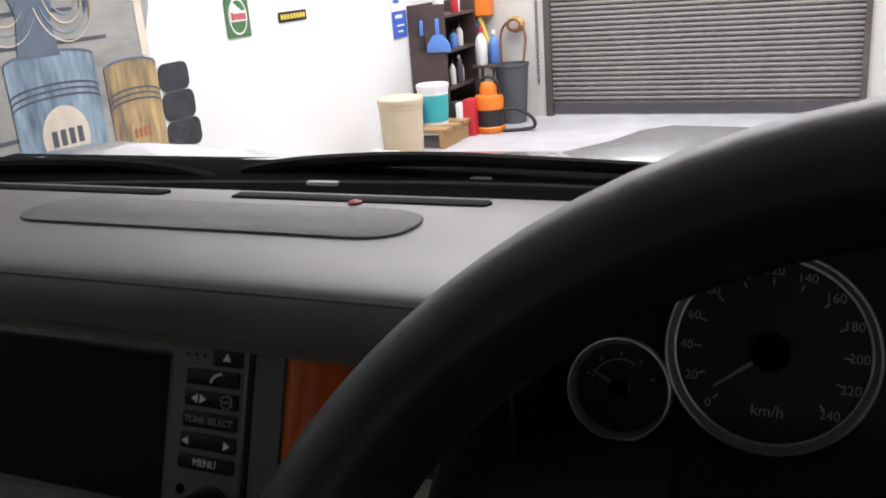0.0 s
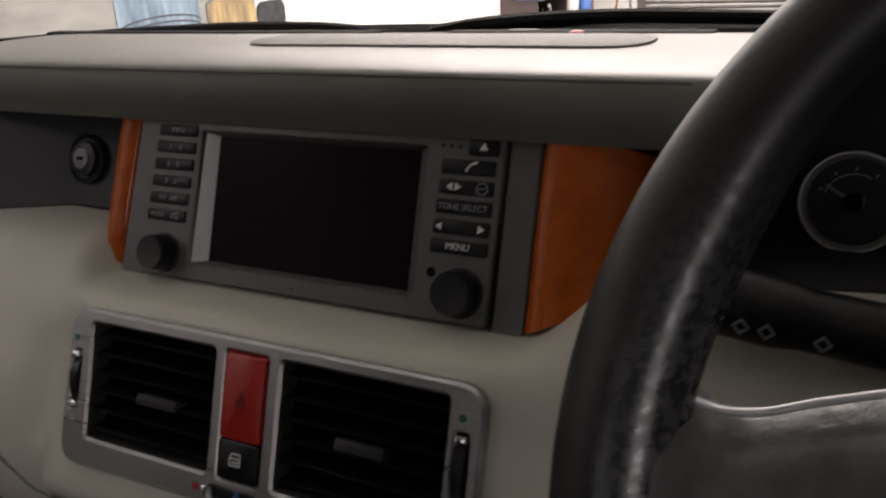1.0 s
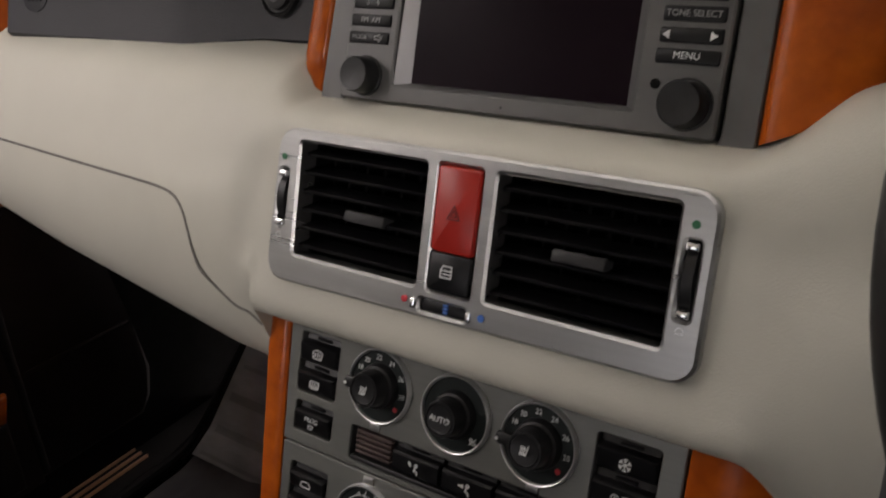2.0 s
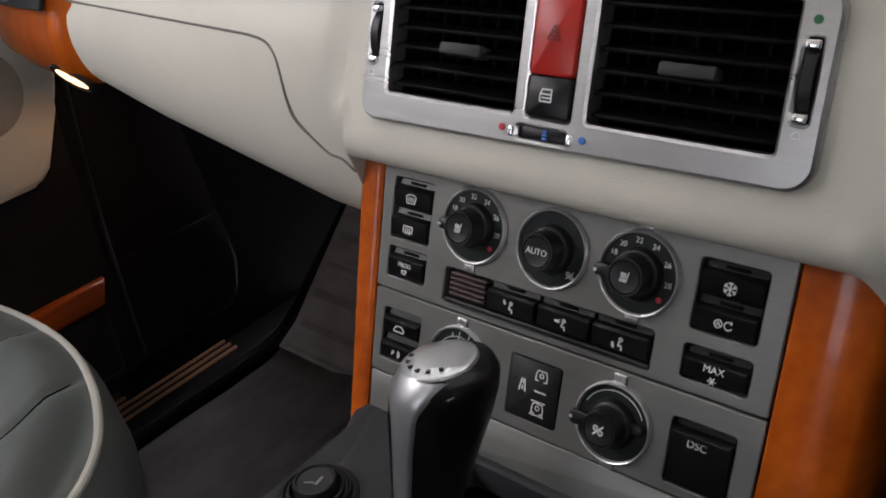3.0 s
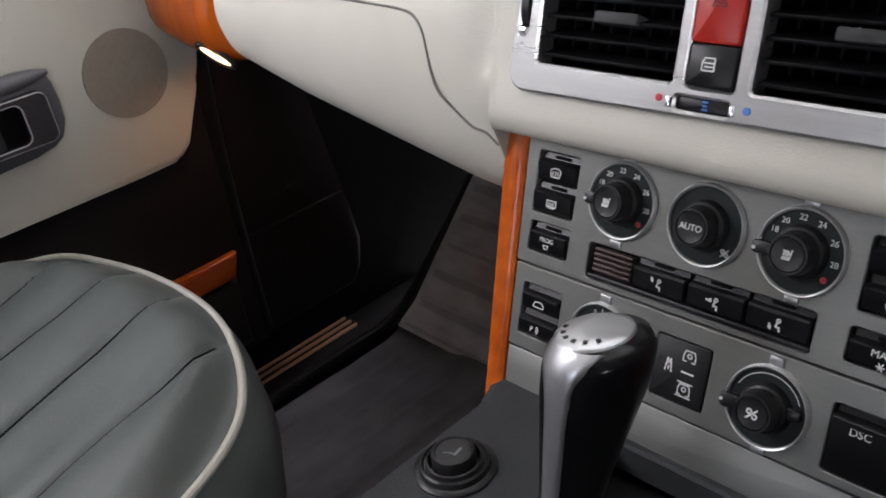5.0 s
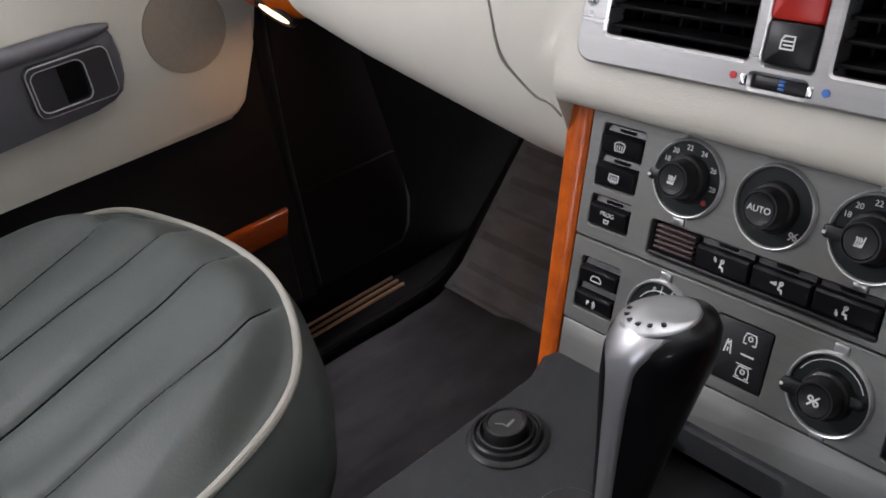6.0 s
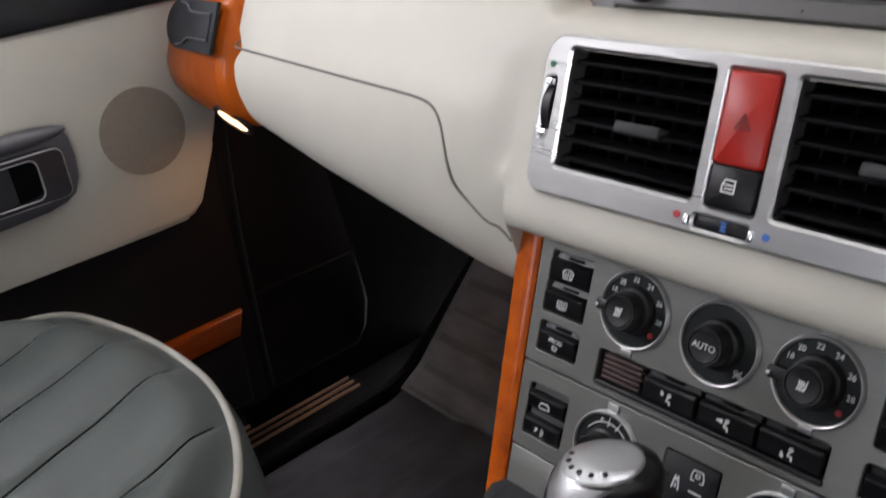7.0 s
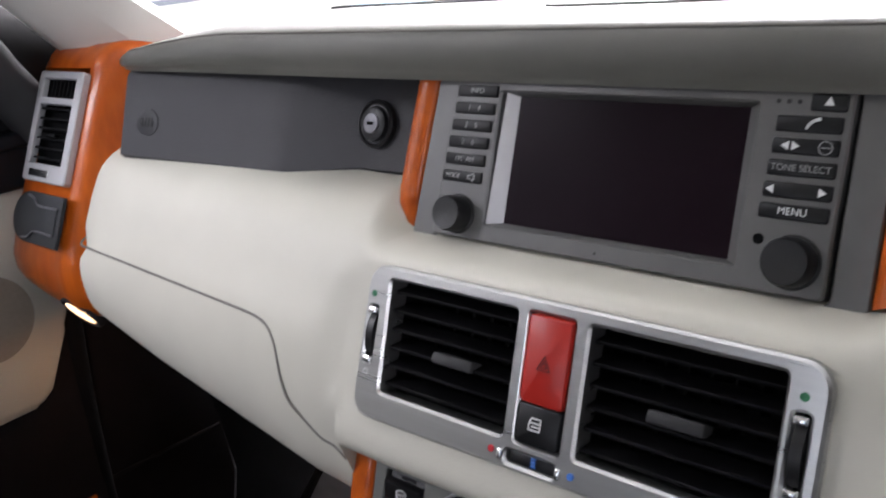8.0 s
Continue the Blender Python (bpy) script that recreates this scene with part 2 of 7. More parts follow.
def rim_material():
    """Black leather, rubbed shiny and wrinkled on the inner side beside the spokes."""
    mat = bpy.data.materials.new("rim_leather")
    mat.use_nodes = True
    n, l = mat.node_tree.nodes, mat.node_tree.links
    sound = n["Principled BSDF"]
    sound.inputs["Base Color"].default_value = (0.011, 0.011, 0.012, 1)
    sound.inputs["Roughness"].default_value = 0.42
    sound.inputs["Specular IOR Level"].default_value = 0.55
    rubbed = n.new("ShaderNodeBsdfPrincipled")
    rubbed.inputs["Specular IOR Level"].default_value = 1.0
    tc = n.new("ShaderNodeTexCoord")
    grain = n.new("ShaderNodeTexNoise")
    grain.inputs["Scale"].default_value, grain.inputs["Detail"].default_value = 300, 2
    folds = n.new("ShaderNodeTexNoise")
    folds.inputs["Scale"].default_value, folds.inputs["Detail"].default_value = 75, 3
    for k in (grain, folds):
        l.new(tc.outputs["Object"], k.inputs["Vector"])
    tone = n.new("ShaderNodeValToRGB")
    tone.color_ramp.elements[0].position, tone.color_ramp.elements[1].position = 0.36, 0.74
    tone.color_ramp.elements[0].color, tone.color_ramp.elements[1].color = (0.022, 0.022, 0.024, 1), (0.075, 0.075, 0.078, 1)
    l.new(grain.outputs["Fac"], tone.inputs["Fac"])
    l.new(tone.outputs["Color"], rubbed.inputs["Base Color"])
    rr = n.new("ShaderNodeMapRange")
    rr.inputs["From Min"].default_value, rr.inputs["From Max"].default_value = 0.35, 0.65
    rr.inputs["To Min"].default_value, rr.inputs["To Max"].default_value = 0.20, 0.36
    l.new(grain.outputs["Fac"], rr.inputs["Value"])
    l.new(rr.outputs[0], rubbed.inputs["Roughness"])
    bump = n.new("ShaderNodeBump")
    bump.inputs["Strength"].default_value, bump.inputs["Distance"].default_value = 0.14, 0.002
    l.new(folds.outputs["Fac"], bump.inputs["Height"])
    l.new(bump.outputs["Normal"], rubbed.inputs["Normal"])
    fine = n.new("ShaderNodeBump")
    fine.inputs["Strength"].default_value, fine.inputs["Distance"].default_value = 0.05, 0.002
    l.new(grain.outputs["Fac"], fine.inputs["Height"])
    l.new(fine.outputs["Normal"], sound.inputs["Normal"])
    sep = n.new("ShaderNodeSeparateXYZ")
    l.new(tc.outputs["Object"], sep.inputs[0])
    flat_v = n.new("ShaderNodeCombineXYZ")
    l.new(sep.outputs["X"], flat_v.inputs["X"])
    l.new(sep.outputs["Y"], flat_v.inputs["Y"])
    ln = n.new("ShaderNodeVectorMath")
    ln.operation = "LENGTH"
    l.new(flat_v.outputs[0], ln.inputs[0])
    inner = n.new("ShaderNodeMapRange")
    inner.interpolation_type = "SMOOTHSTEP"
    inner.inputs["From Min"].default_value, inner.inputs["From Max"].default_value = 0.188, 0.172
    l.new(ln.outputs["Value"], inner.inputs["Value"])
    ab = n.new("ShaderNodeMath")
    ab.operation = "ABSOLUTE"
    l.new(sep.outputs["Y"], ab.inputs[0])
    near = n.new("ShaderNodeMapRange")
    near.interpolation_type = "SMOOTHSTEP"
    near.inputs["From Min"].default_value, near.inputs["From Max"].default_value = 0.105, 0.02
    l.new(ab.outputs[0], near.inputs["Value"])
    both = n.new("ShaderNodeMath")
    both.operation = "MULTIPLY"
    l.new(inner.outputs[0], both.inputs[0])
    l.new(near.outputs[0], both.inputs[1])
    mix = n.new("ShaderNodeMixShader")
    l.new(both.outputs[0], mix.inputs[0])
    l.new(sound.outputs[0], mix.inputs[1])
    l.new(rubbed.outputs[0], mix.inputs[2])
    l.new(mix.outputs[0], n["Material Output"].inputs["Surface"])
    return mat


RIM_LEATHER = rim_material()
GLASS = pane_material("clear_glass")

# ---- mesh helpers ----


def thing(name, label, category, m=None, group="", kind=""):
    ob = new(name)
    ob.matrix_world = m or Matrix()
    return tagged(ob, label, category, group, kind)


def finish(name, bm, mat, smooth=35):
    bmesh.ops.recalc_face_normals(bm, faces=bm.faces)
    me = bpy.data.meshes.new(name)
    bm.to_mesh(me)
    bm.free()
    mats = mat if isinstance(mat, (list, tuple)) else [mat]
    for k in mats:
        me.materials.append(k)
    if smooth:
        me.shade_smooth()
        me.set_sharp_from_angle(angle=radians(smooth))
    return me


def part(name, bm, mat, parent=None, label="", smooth=35, m=None):
    """One mesh object under a thing or under a part."""
    ob = new(name, finish(name, bm, mat, smooth))
    if parent is not None:
        ob.parent = parent
    if m is not None:
        ob.matrix_basis = m
    return tagged(ob, label)


def solid(name, bm, mat, label, category, kind="", smooth=35, group=""):
    """A top-level thing of one mesh."""
    ob = new(name, finish(name, bm, mat, smooth))
    return tagged(ob, label, category, group, kind)


def rrect(x0, x1, y0, y1, r, seg=5):
    """A rounded rectangle, counter-clockwise."""
    r = max(1e-5, min(r, (x1 - x0) / 2 - 1e-5, (y1 - y0) / 2 - 1e-5))
    pts = []
    for cx, cy, a in ((x1 - r, y0 + r, -90), (x1 - r, y1 - r, 0), (x0 + r, y1 - r, 90), (x0 + r, y0 + r, 180)):
        for i in range(seg + 1):
            t = radians(a + 90 * i / seg)
            pts.append((cx + r * math.cos(t), cy + r * math.sin(t)))
    return pts


def bridge(bm, a, b, flip=False):
    n = len(a)
    for i in range(n):
        q = (a[i], a[(i + 1) % n], b[(i + 1) % n], b[i])
        bm.faces.new(q[::-1] if flip else q)


def loop_at(bm, pts, z):
    return [bm.verts.new((x, y, z)) for x, y in pts]


def rbox(bm, x0, x1, y0, y1, z0, z1, r=0.002, b=0.001, seg=4):
    """A block with rounded upright corners and a bevelled top."""
    lo = loop_at(bm, rrect(x0, x1, y0, y1, r, seg), z0)
    mid = loop_at(bm, rrect(x0, x1, y0, y1, r, seg), z1 - b)
    soft = loop_at(bm, rrect(x0 + b * 0.3, x1 - b * 0.3, y0 + b * 0.3, y1 - b * 0.3, r, seg), z1 - b * 0.3)
    top = loop_at(bm, rrect(x0 + b, x1 - b, y0 + b, y1 - b, max(r - b, 1e-4), seg), z1)
    bridge(bm, lo, mid)
    bridge(bm, mid, soft)
    bridge(bm, soft, top)
    bm.faces.new(top)
    bm.faces.new(lo[::-1])
    return bm


def plate(bm, outer, holes, z0, z1, b=0.0012, seg=5):
    """A plate with rounded corners and bevelled openings; outer and holes are (x0, x1, y0, y1, r)."""
    edges = []
    x0, x1, y0, y1, r = outer
    lo, mid = loop_at(bm, rrect(x0, x1, y0, y1, r, seg), z0), loop_at(bm, rrect(x0, x1, y0, y1, r, seg), z1 - b)
    top = loop_at(bm, rrect(x0 + b, x1 - b, y0 + b, y1 - b, max(r - b, 1e-4), seg), z1)
    bridge(bm, lo, mid)
    bridge(bm, mid, top)
    loops = [top]
    for x0, x1, y0, y1, r in holes:
        top = loop_at(bm, rrect(x0 - b, x1 + b, y0 - b, y1 + b, r + b, seg), z1)
        mid = loop_at(bm, rrect(x0, x1, y0, y1, r, seg), z1 - b)
        lo = loop_at(bm, rrect(x0, x1, y0, y1, r, seg), z0)
        bridge(bm, top, mid)
        bridge(bm, mid, lo)
        loops.append(top)
    for lp in loops:
        for i in range(len(lp)):
            edges.append(bm.edges.get((lp[i], lp[(i + 1) % len(lp)])))
    bmesh.ops.triangle_fill(bm, use_beauty=True, use_dissolve=False, edges=edges)
    return bm


def lathe(bm, profile, n=32, cx=0.0, cy=0.0):
    """Turn (r, z) pairs about an upright axis; ends are closed."""
    rings = []
    for r, z in profile:
        rings.append([bm.verts.new((cx + r * math.cos(2 * math.pi * i / n), cy + r * math.sin(2 * math.pi * i / n), z)) for i in range(n)])
    for a, b in zip(rings, rings[1:]):
        bridge(bm, a, b)
    if profile[0][0] > 1e-6:
        bm.faces.new(rings[0][::-1])
    if profile[-1][0] > 1e-6:
        bm.faces.new(rings[-1])
    return bm


def tube(bm, pts, r, n=8, closed=False):
    """A round tube through points; r is a number or one for each point."""
    pts = [Vector(p) for p in pts]
    rings, m = [], len(pts)
    up = None
    for i, p in enumerate(pts):
        a, b = pts[(i - 1) % m if closed else max(i - 1, 0)], pts[(i + 1) % m if closed else min(i + 1, m - 1)]
        d = (b - a).normalized()
        if up is None:
            up = d.orthogonal().normalized()
        up = (up - d * up.dot(d)).normalized()
        side = d.cross(up)
        rr = r[i] if isinstance(r, (list, tuple)) else r
        rings.append([bm.verts.new(p + rr * (math.cos(2 * math.pi * k / n) * up + math.sin(2 * math.pi * k / n) * side)) for k in range(n)])
    for a, b in zip(rings, rings[1:]):
        bridge(bm, a, b)
    if closed:
        bridge(bm, rings[-1], rings[0])
    else:
        bm.faces.new(rings[0][::-1])
        bm.faces.new(rings[-1])
    return bm


def box(bm, x0, x1, y0, y1, z0, z1):
    v = [bm.verts.new(p) for p in ((x0, y0, z0), (x1, y0, z0), (x1, y1, z0), (x0, y1, z0), (x0, y0, z1), (x1, y0, z1), (x1, y1, z1), (x0, y1, z1))]
    for q in ((3, 2, 1, 0), (4, 5, 6, 7), (0, 1, 5, 4), (1, 2, 6, 5), (2, 3, 7, 6), (3, 0, 4, 7)):
        bm.faces.new([v[i] for i in q])
    return bm


def grid(bm, rows, close=False):
    """A sheet through rows of points."""
    vs = [[bm.verts.new(p) for p in row] for row in rows]
    for a, b in zip(vs, vs[1:]):
        for i in range(len(a) - 1):
            bm.faces.new((a[i], a[i + 1], b[i + 1], b[i]))
    return vs


def slab(bm, outline, z0, z1, b=0.0):
    """A flat piece with any outline, from z0 to z1, with an optional bevel towards z1."""
    lo = [bm.verts.new((x, y, z0)) for x, y in outline]
    hi = [bm.verts.new((x, y, z1)) for x, y in outline]
    bridge(bm, lo, hi)
    bm.faces.new(lo[::-1])
    top = bm.faces.new(hi)
    if b:
        bmesh.ops.bevel(bm, geom=list(top.edges), offset=b, segments=2, affect="EDGES", profile=0.5)
    return bm


def nb():
    return bmesh.new()


def text(name, words, size, x, y, z, mat, parent, turn=0.0, align="CENTER", label=""):
    """Raised lettering in the built-in font on the parent's xy plane."""
    cu = bpy.data.curves.new(name, "FONT")
    cu.body, cu.size, cu.align_x, cu.align_y = words, size, align, "CENTER"
    cu.extrude = 0.00012
    tmp = bpy.data.objects.new(name, cu)
    scene.collection.objects.link(tmp)
    me = bpy.data.meshes.new_from_object(tmp.evaluated_get(bpy.context.evaluated_depsgraph_get()))
    bpy.data.objects.remove(tmp)
    bpy.data.curves.remove(cu)
    me.materials.clear()
    me.materials.append(mat)
    ob = new(name, me)
    ob.parent = parent
    ob.matrix_basis = pose(x, y, z, 0, 0, turn)
    return tagged(ob, label)


def marks(name, strokes, w, z, mat, parent, x=0.0, y=0.0, s=1.0, label=""):
    """A small printed sign made of strokes: each a list of points in the parent's plane."""
    bm = nb()
    for st in strokes:
        for (ax, ay), (bx, by) in zip(st, st[1:]):
            a, b = Vector((x + s * ax, y + s * ay)), Vector((x + s * bx, y + s * by))
            d = b - a
            if d.length < 1e-7:
                continue
            d.normalize()
            nrm = Vector((-d.y, d.x)) * (w / 2)
            a, b = a - d * w * 0.3, b + d * w * 0.3
            q = [a + nrm, a - nrm, b - nrm, b + nrm]
            slab(bm, [(p.x, p.y) for p in q], z, z + 0.0002)
    return part(name, bm, mat, parent, label, smooth=0)


def arc(cx, cy, r, a0, a1, n=10):
    return [(cx + r * math.cos(radians(a0 + (a1 - a0) * i / n)), cy + r * math.sin(radians(a0 + (a1 - a0) * i / n))) for i in range(n + 1)]


def smoothstep(a, b, x):
    t = max(0.0, min(1.0, (x - a) / (b - a)))
    return t * t * (3 - 2 * t)


def mixed(table, x):
    """Straight interpolation in a table of (x, value)."""
    if x <= table[0][0]:
        return table[0][1]
    for (x0, v0), (x1, v1) in zip(table, table[1:]):
        if x <= x1:
            return v0 + (v1 - v0) * (x - x0) / (x1 - x0)
    return table[-1][1]


def spline(pts, n=8):
    """A smooth line through points."""
    out, m = [], len(pts)
    pts = [Vector(p) for p in pts]
    for i in range(m - 1):
        p0, p1, p2, p3 = pts[max(i - 1, 0)], pts[i], pts[i + 1], pts[min(i + 2, m - 1)]
        for k in range(n):
            t = k / n
            out.append(0.5 * ((2 * p1) + (p2 - p0) * t + (2 * p0 - 5 * p1 + 4 * p2 - p3) * t * t + (3 * p1 - p0 - 3 * p2 + p3) * t ** 3))
    out.append(pts[-1])
    return out


# the three tilted faces of the centre stack: x across, y up the face, z out of it
UNIT_FACE = pose(0, 0.069, 1.073, 90 - 20.58)
VENT_FACE = pose(0.0014, -0.0096, 0.9650, 90 - 19.6)
CLIMATE_FACE = pose(-0.0012, -0.0456, 0.7968, 90 - 21.5)

# ---- the garage round the car ----
FLOOR_Z, WALL_X, BACK_Y = -0.18, -3.2, 8.0


def setting(name, mat, label, category, *b):
    bm = nb()
    for q in b:
        box(bm, *q)
    return solid(name, bm, mat, label, category, "structure", smooth=0)


setting("floor", CONCRETE, "grey worn concrete garage floor under the car", "floor", (-3.4, 5.0, -6.2, 8.3, FLOOR_Z - 0.1, FLOOR_Z))
setting("wall_left", WALL_WHITE, "white painted garage wall with signs and a mural", "wall", (WALL_X - 0.15, WALL_X, -6.2, 8.15, FLOOR_Z, 4.0))
setting("wall_back", WALL_PALE, "pale painted garage wall round a roller shutter", "wall",
        (WALL_X, -2.19, BACK_Y, BACK_Y + 0.15, FLOOR_Z, 4.0), (0.56, 5.0, BACK_Y, BACK_Y + 0.15, FLOOR_Z, 4.0), (-2.19, 0.56, BACK_Y, BACK_Y + 0.15, 2.6, 4.0))
# unseen wall, kept dark so that it sends little light into the car
setting("wall_right", BOUNCE_CUT, "unseen garage wall, made dark grey to cut bounced light", "wall", (4.85, 5.0, -6.2, 8.0, FLOOR_Z, 4.0))
setting("wall_front", WALL_WHITE, "plain white garage wall beside the open gateway", "wall", (-3.2, -2.4, -6.2, -6.05, FLOOR_Z, 4.0), (4.0, 4.85, -6.2, -6.05, FLOOR_Z, 4.0), (-2.4, 4.0, -6.2, -6.05, 3.5, 4.0))
setting("ceiling", CEILING, "white garage ceiling", "ceiling", (-3.4, 5.0, -6.2, 8.15, 4.0, 4.1))
setting("ground", CONCRETE, "bright concrete yard outside the shutter", "ground", (-40, 40, 8.3, 60, FLOOR_Z - 0.12, FLOOR_Z - 0.02), (-40, 40, -60, -6.2, FLOOR_Z - 0.12, FLOOR_Z - 0.02))

shutter = thing("roller_shutter", "brown-grey metal roller shutter, open a hand's width above the bright floor", "shutter", kind="structure")
bm = nb()
box(bm, -2.21, -2.15, BACK_Y - 0.03, BACK_Y + 0.06, FLOOR_Z, 2.6)
part("guide_rail", bm, SHUTTER_DARK, shutter, smooth=0)
bm = nb()
box(bm, 0.53, 0.58, BACK_Y - 0.03, BACK_Y + 0.06, FLOOR_Z, 2.6)
part("guide_rail", bm, SHUTTER_DARK, shutter, smooth=0)
bm = nb()
prof = [(BACK_Y + 0.050, 0.0), (BACK_Y + 0.030, 0.005), (BACK_Y + 0.020, 0.016), (BACK_Y + 0.020, 0.031), (BACK_Y + 0.030, 0.042), (BACK_Y + 0.050, 0.0455)]
grid(bm, [[(x, y, z) for y, z in prof] for x in (-2.16, 0.54)])
slat_mesh = finish("slat", bm, SHUTTER, 50)
z = -0.045
while z < 2.58:
    ob = new("slat", slat_mesh)
    ob.parent = shutter
    ob.location = (0, 0, z)
    z += 0.046
bm = nb()
rbox(bm, -2.16, 0.54, BACK_Y + 0.01, BACK_Y + 0.06, -0.070, -0.045, 0.004, 0.003)
part("bottom_bar", bm, SHUTTER_DARK, shutter)


def flat(bm, pts, lift):
    """A painted shape on the left wall: points (y, z), lifted off the wall by some millimetres."""
    v = [bm.verts.new((WALL_X + lift, y, z)) for y, z in pts]
    w = [bm.verts.new((WALL_X + lift - 0.0015, y, z)) for y, z in pts]
    bm.faces.new(v)
    bridge(bm, w, v)
    return bm


def oval(cy, cz, ry, rz, n=28, a0=0, a1=360):
    return [(cy + ry * math.cos(radians(a0 + (a1 - a0) * i / n)), cz + rz * math.sin(radians(a0 + (a1 - a0) * i / n))) for i in range(n if a1 - a0 == 360 else n + 1)]


def ink(name, c, **kw):
    return material(name, c, 0.75, vary=kw.get("vary", 0.15), scale=kw.get("scale", 9), second=kw.get("second"), stretch=kw.get("stretch", (1, 1, 1)))


# a painted mural of oil drums and tyres
mural = thing("wall_mural", "mural of blue and yellow oil drums and stacked tyres", "mural")
M_BOARD = ink("mural_board", (0.46, 0.45, 0.41), second=(0.27, 0.27, 0.25), scale=7, stretch=(1, 0.6, 2))
M_BLUE = ink("mural_blue", (0.37, 0.49, 0.58), second=(0.10, 0.16, 0.22), scale=12, stretch=(1, 2.2, 0.5))
M_BLUE_DK = ink("mural_slate", (0.13, 0.17, 0.22), scale=8)
M_YEL = ink("mural_yellow", (0.64, 0.45, 0.19), second=(0.14, 0.11, 0.085), scale=12, stretch=(1, 2.2, 0.5))
M_TYRE = ink("mural_tyre", (0.055, 0.058, 0.065), second=(0.015, 0.016, 0.018), scale=24)
M_LINE = ink("mural_line", (0.10, 0.11, 0.13))
M_CREAM = ink("mural_cream", (0.75, 0.66, 0.53))
M_RED = ink("mural_red", (0.45, 0.16, 0.08))
bm = nb()
flat(bm, [(1.2, FLOOR_Z + 0.01), (3.72, FLOOR_Z + 0.01), (3.80, 0.5), (3.70, 0.9), (3.82, 1.2), (3.70, 1.9), (1.2, 1.9)], 0.003)
part("board_ground", bm, M_BOARD, mural, smooth=0)
for zz in (0.30, 0.62, 1.045, 1.20, 1.36, 1.52):
    bm = nb()
    flat(bm, [(1.2, zz), (3.45 + 0.2 * math.sin(zz * 9), zz + 0.004), (3.45 + 0.2 * math.sin(zz * 9), zz + 0.022), (1.2, zz + 0.026)], 0.005)
    part("board_gap", bm, M_LINE, mural, smooth=0)
bm = nb()
flat(bm, [(3.70, 0.93), (3.76, 0.93), (3.745, 1.9), (3.685, 1.9)], 0.0055)
part("pipe", bm, M_CREAM, mural, smooth=0)


def drum(y0, y1, top, mat, bands, badge, badge_mat, r):
    bm = nb()
    cy, ry = (y0 + y1) / 2, (y1 - y0) / 2
    flat(bm, oval(cy, FLOOR_Z + 0.08, ry, 0.05, 14, 180, 360) + oval(cy, top, ry, 0.045, 14, 0, 180), 0.007)
    d = part("drum_picture", bm, mat, mural, smooth=0)
    for zz in bands:
        for k in range(3):
            bm = nb()
            up = [(y, q) for y, q in oval(cy, zz - 0.035 + k * 0.03, ry, 0.045, 14, 0, 180)]
            dn = [(y, q - 0.010) for y, q in up[::-1]]
            flat(bm, up + dn, 0.009)
            part("hoop", bm, M_LINE, d, smooth=0)
    bm = nb()
    up = oval(cy, top, ry, 0.045, 16, 0, 180)
    flat(bm, up + [(y, q - 0.012) for y, q in up[::-1]], 0.009)
    part("rim_line", bm, M_BLUE_DK, d, smooth=0)
    bm = nb()
    flat(bm, oval(cy + 0.01, badge, r, r), 0.009)
    b = part("badge", bm, badge_mat, d, smooth=0)
    for k in range(4):
        bm = nb()
        yy = cy - r * 0.55 + k * r * 0.36
        flat(bm, [(yy, badge - r * 0.28), (yy + r * 0.22, badge - r * 0.28), (yy + r * 0.22, badge + r * 0.24), (yy, badge + r * 0.24)], 0.011)
        part("bar", bm, M_LINE if badge_mat is M_CREAM else M_RED, b, smooth=0)
    return d


drum(2.77, 3.335, 0.985, M_BLUE, (0.80,), 0.60, M_CREAM, 0.155)
drum(3.39, 3.79, 0.885, M_YEL, (0.70,), 0.52, M_YEL, 0.10)
for k, (a, b2) in enumerate(((0.70, 0.86), (0.53, 0.695), (0.36, 0.525), (0.19, 0.355), (0.02, 0.185))):
    bm = nb()
    flat(bm, [(y, q) for y, q in rrect(3.80, 4.06 + 0.02 * (k % 3), a, b2, 0.05, 4)], 0.0065)
    part("tyre_picture", bm, M_TYRE, mural, smooth=0)
bm = nb()
flat(bm, [(2.86, 1.0), (3.12, 1.0), (3.10, 1.16), (3.20, 1.5), (2.80, 1.5), (2.90, 1.2)], 0.008)
fan = part("dark_shape", bm, M_BLUE_DK, mural, smooth=0)
for k in range(9):
    bm = nb()
    r = 0.10 + 0.035 * (k % 4)
    c = (2.83, 1.33) if k < 5 else (3.20, 1.32)
    ring = oval(c[0], c[1], r, r * 1.3, 20, 150 if k < 5 else 200, 330 if k < 5 else 385)
    flat(bm, ring + [(y * 0.994 + c[0] * 0.006 + 0.004, q + 0.007) for y, q in ring[::-1]], 0.010)
    part("coil_line", bm, M_CREAM if k % 2 else M_BLUE, fan, smooth=0)

# signs on the left wall
GREEN = ink("sign_green", (0.06, 0.17, 0.06), vary=0.1)
S_WHITE = ink("sign_white", (0.8, 0.8, 0.78), vary=0.04)
S_RED = ink("sign_red", (0.55, 0.05, 0.05), vary=0.08)
S_YEL = ink("sign_yellow", (0.75, 0.58, 0.06), vary=0.08)
S_BLACK = ink("sign_black", (0.02, 0.02, 0.02), vary=0.1)
S_BLUE = ink("sign_blue", (0.05, 0.13, 0.52), vary=0.08)
sign = thing("enamel_sign", "green sign with a white ring and red bars", "sign")
bm = nb()
flat(bm, rrect(4.495, 4.745, 0.935, 1.19, 0.008, 2), 0.008)
b0 = part("backing", bm, GREEN, sign, smooth=0)
bm = nb()
flat(bm, oval(4.62, 1.065, 0.098, 0.115), 0.010)
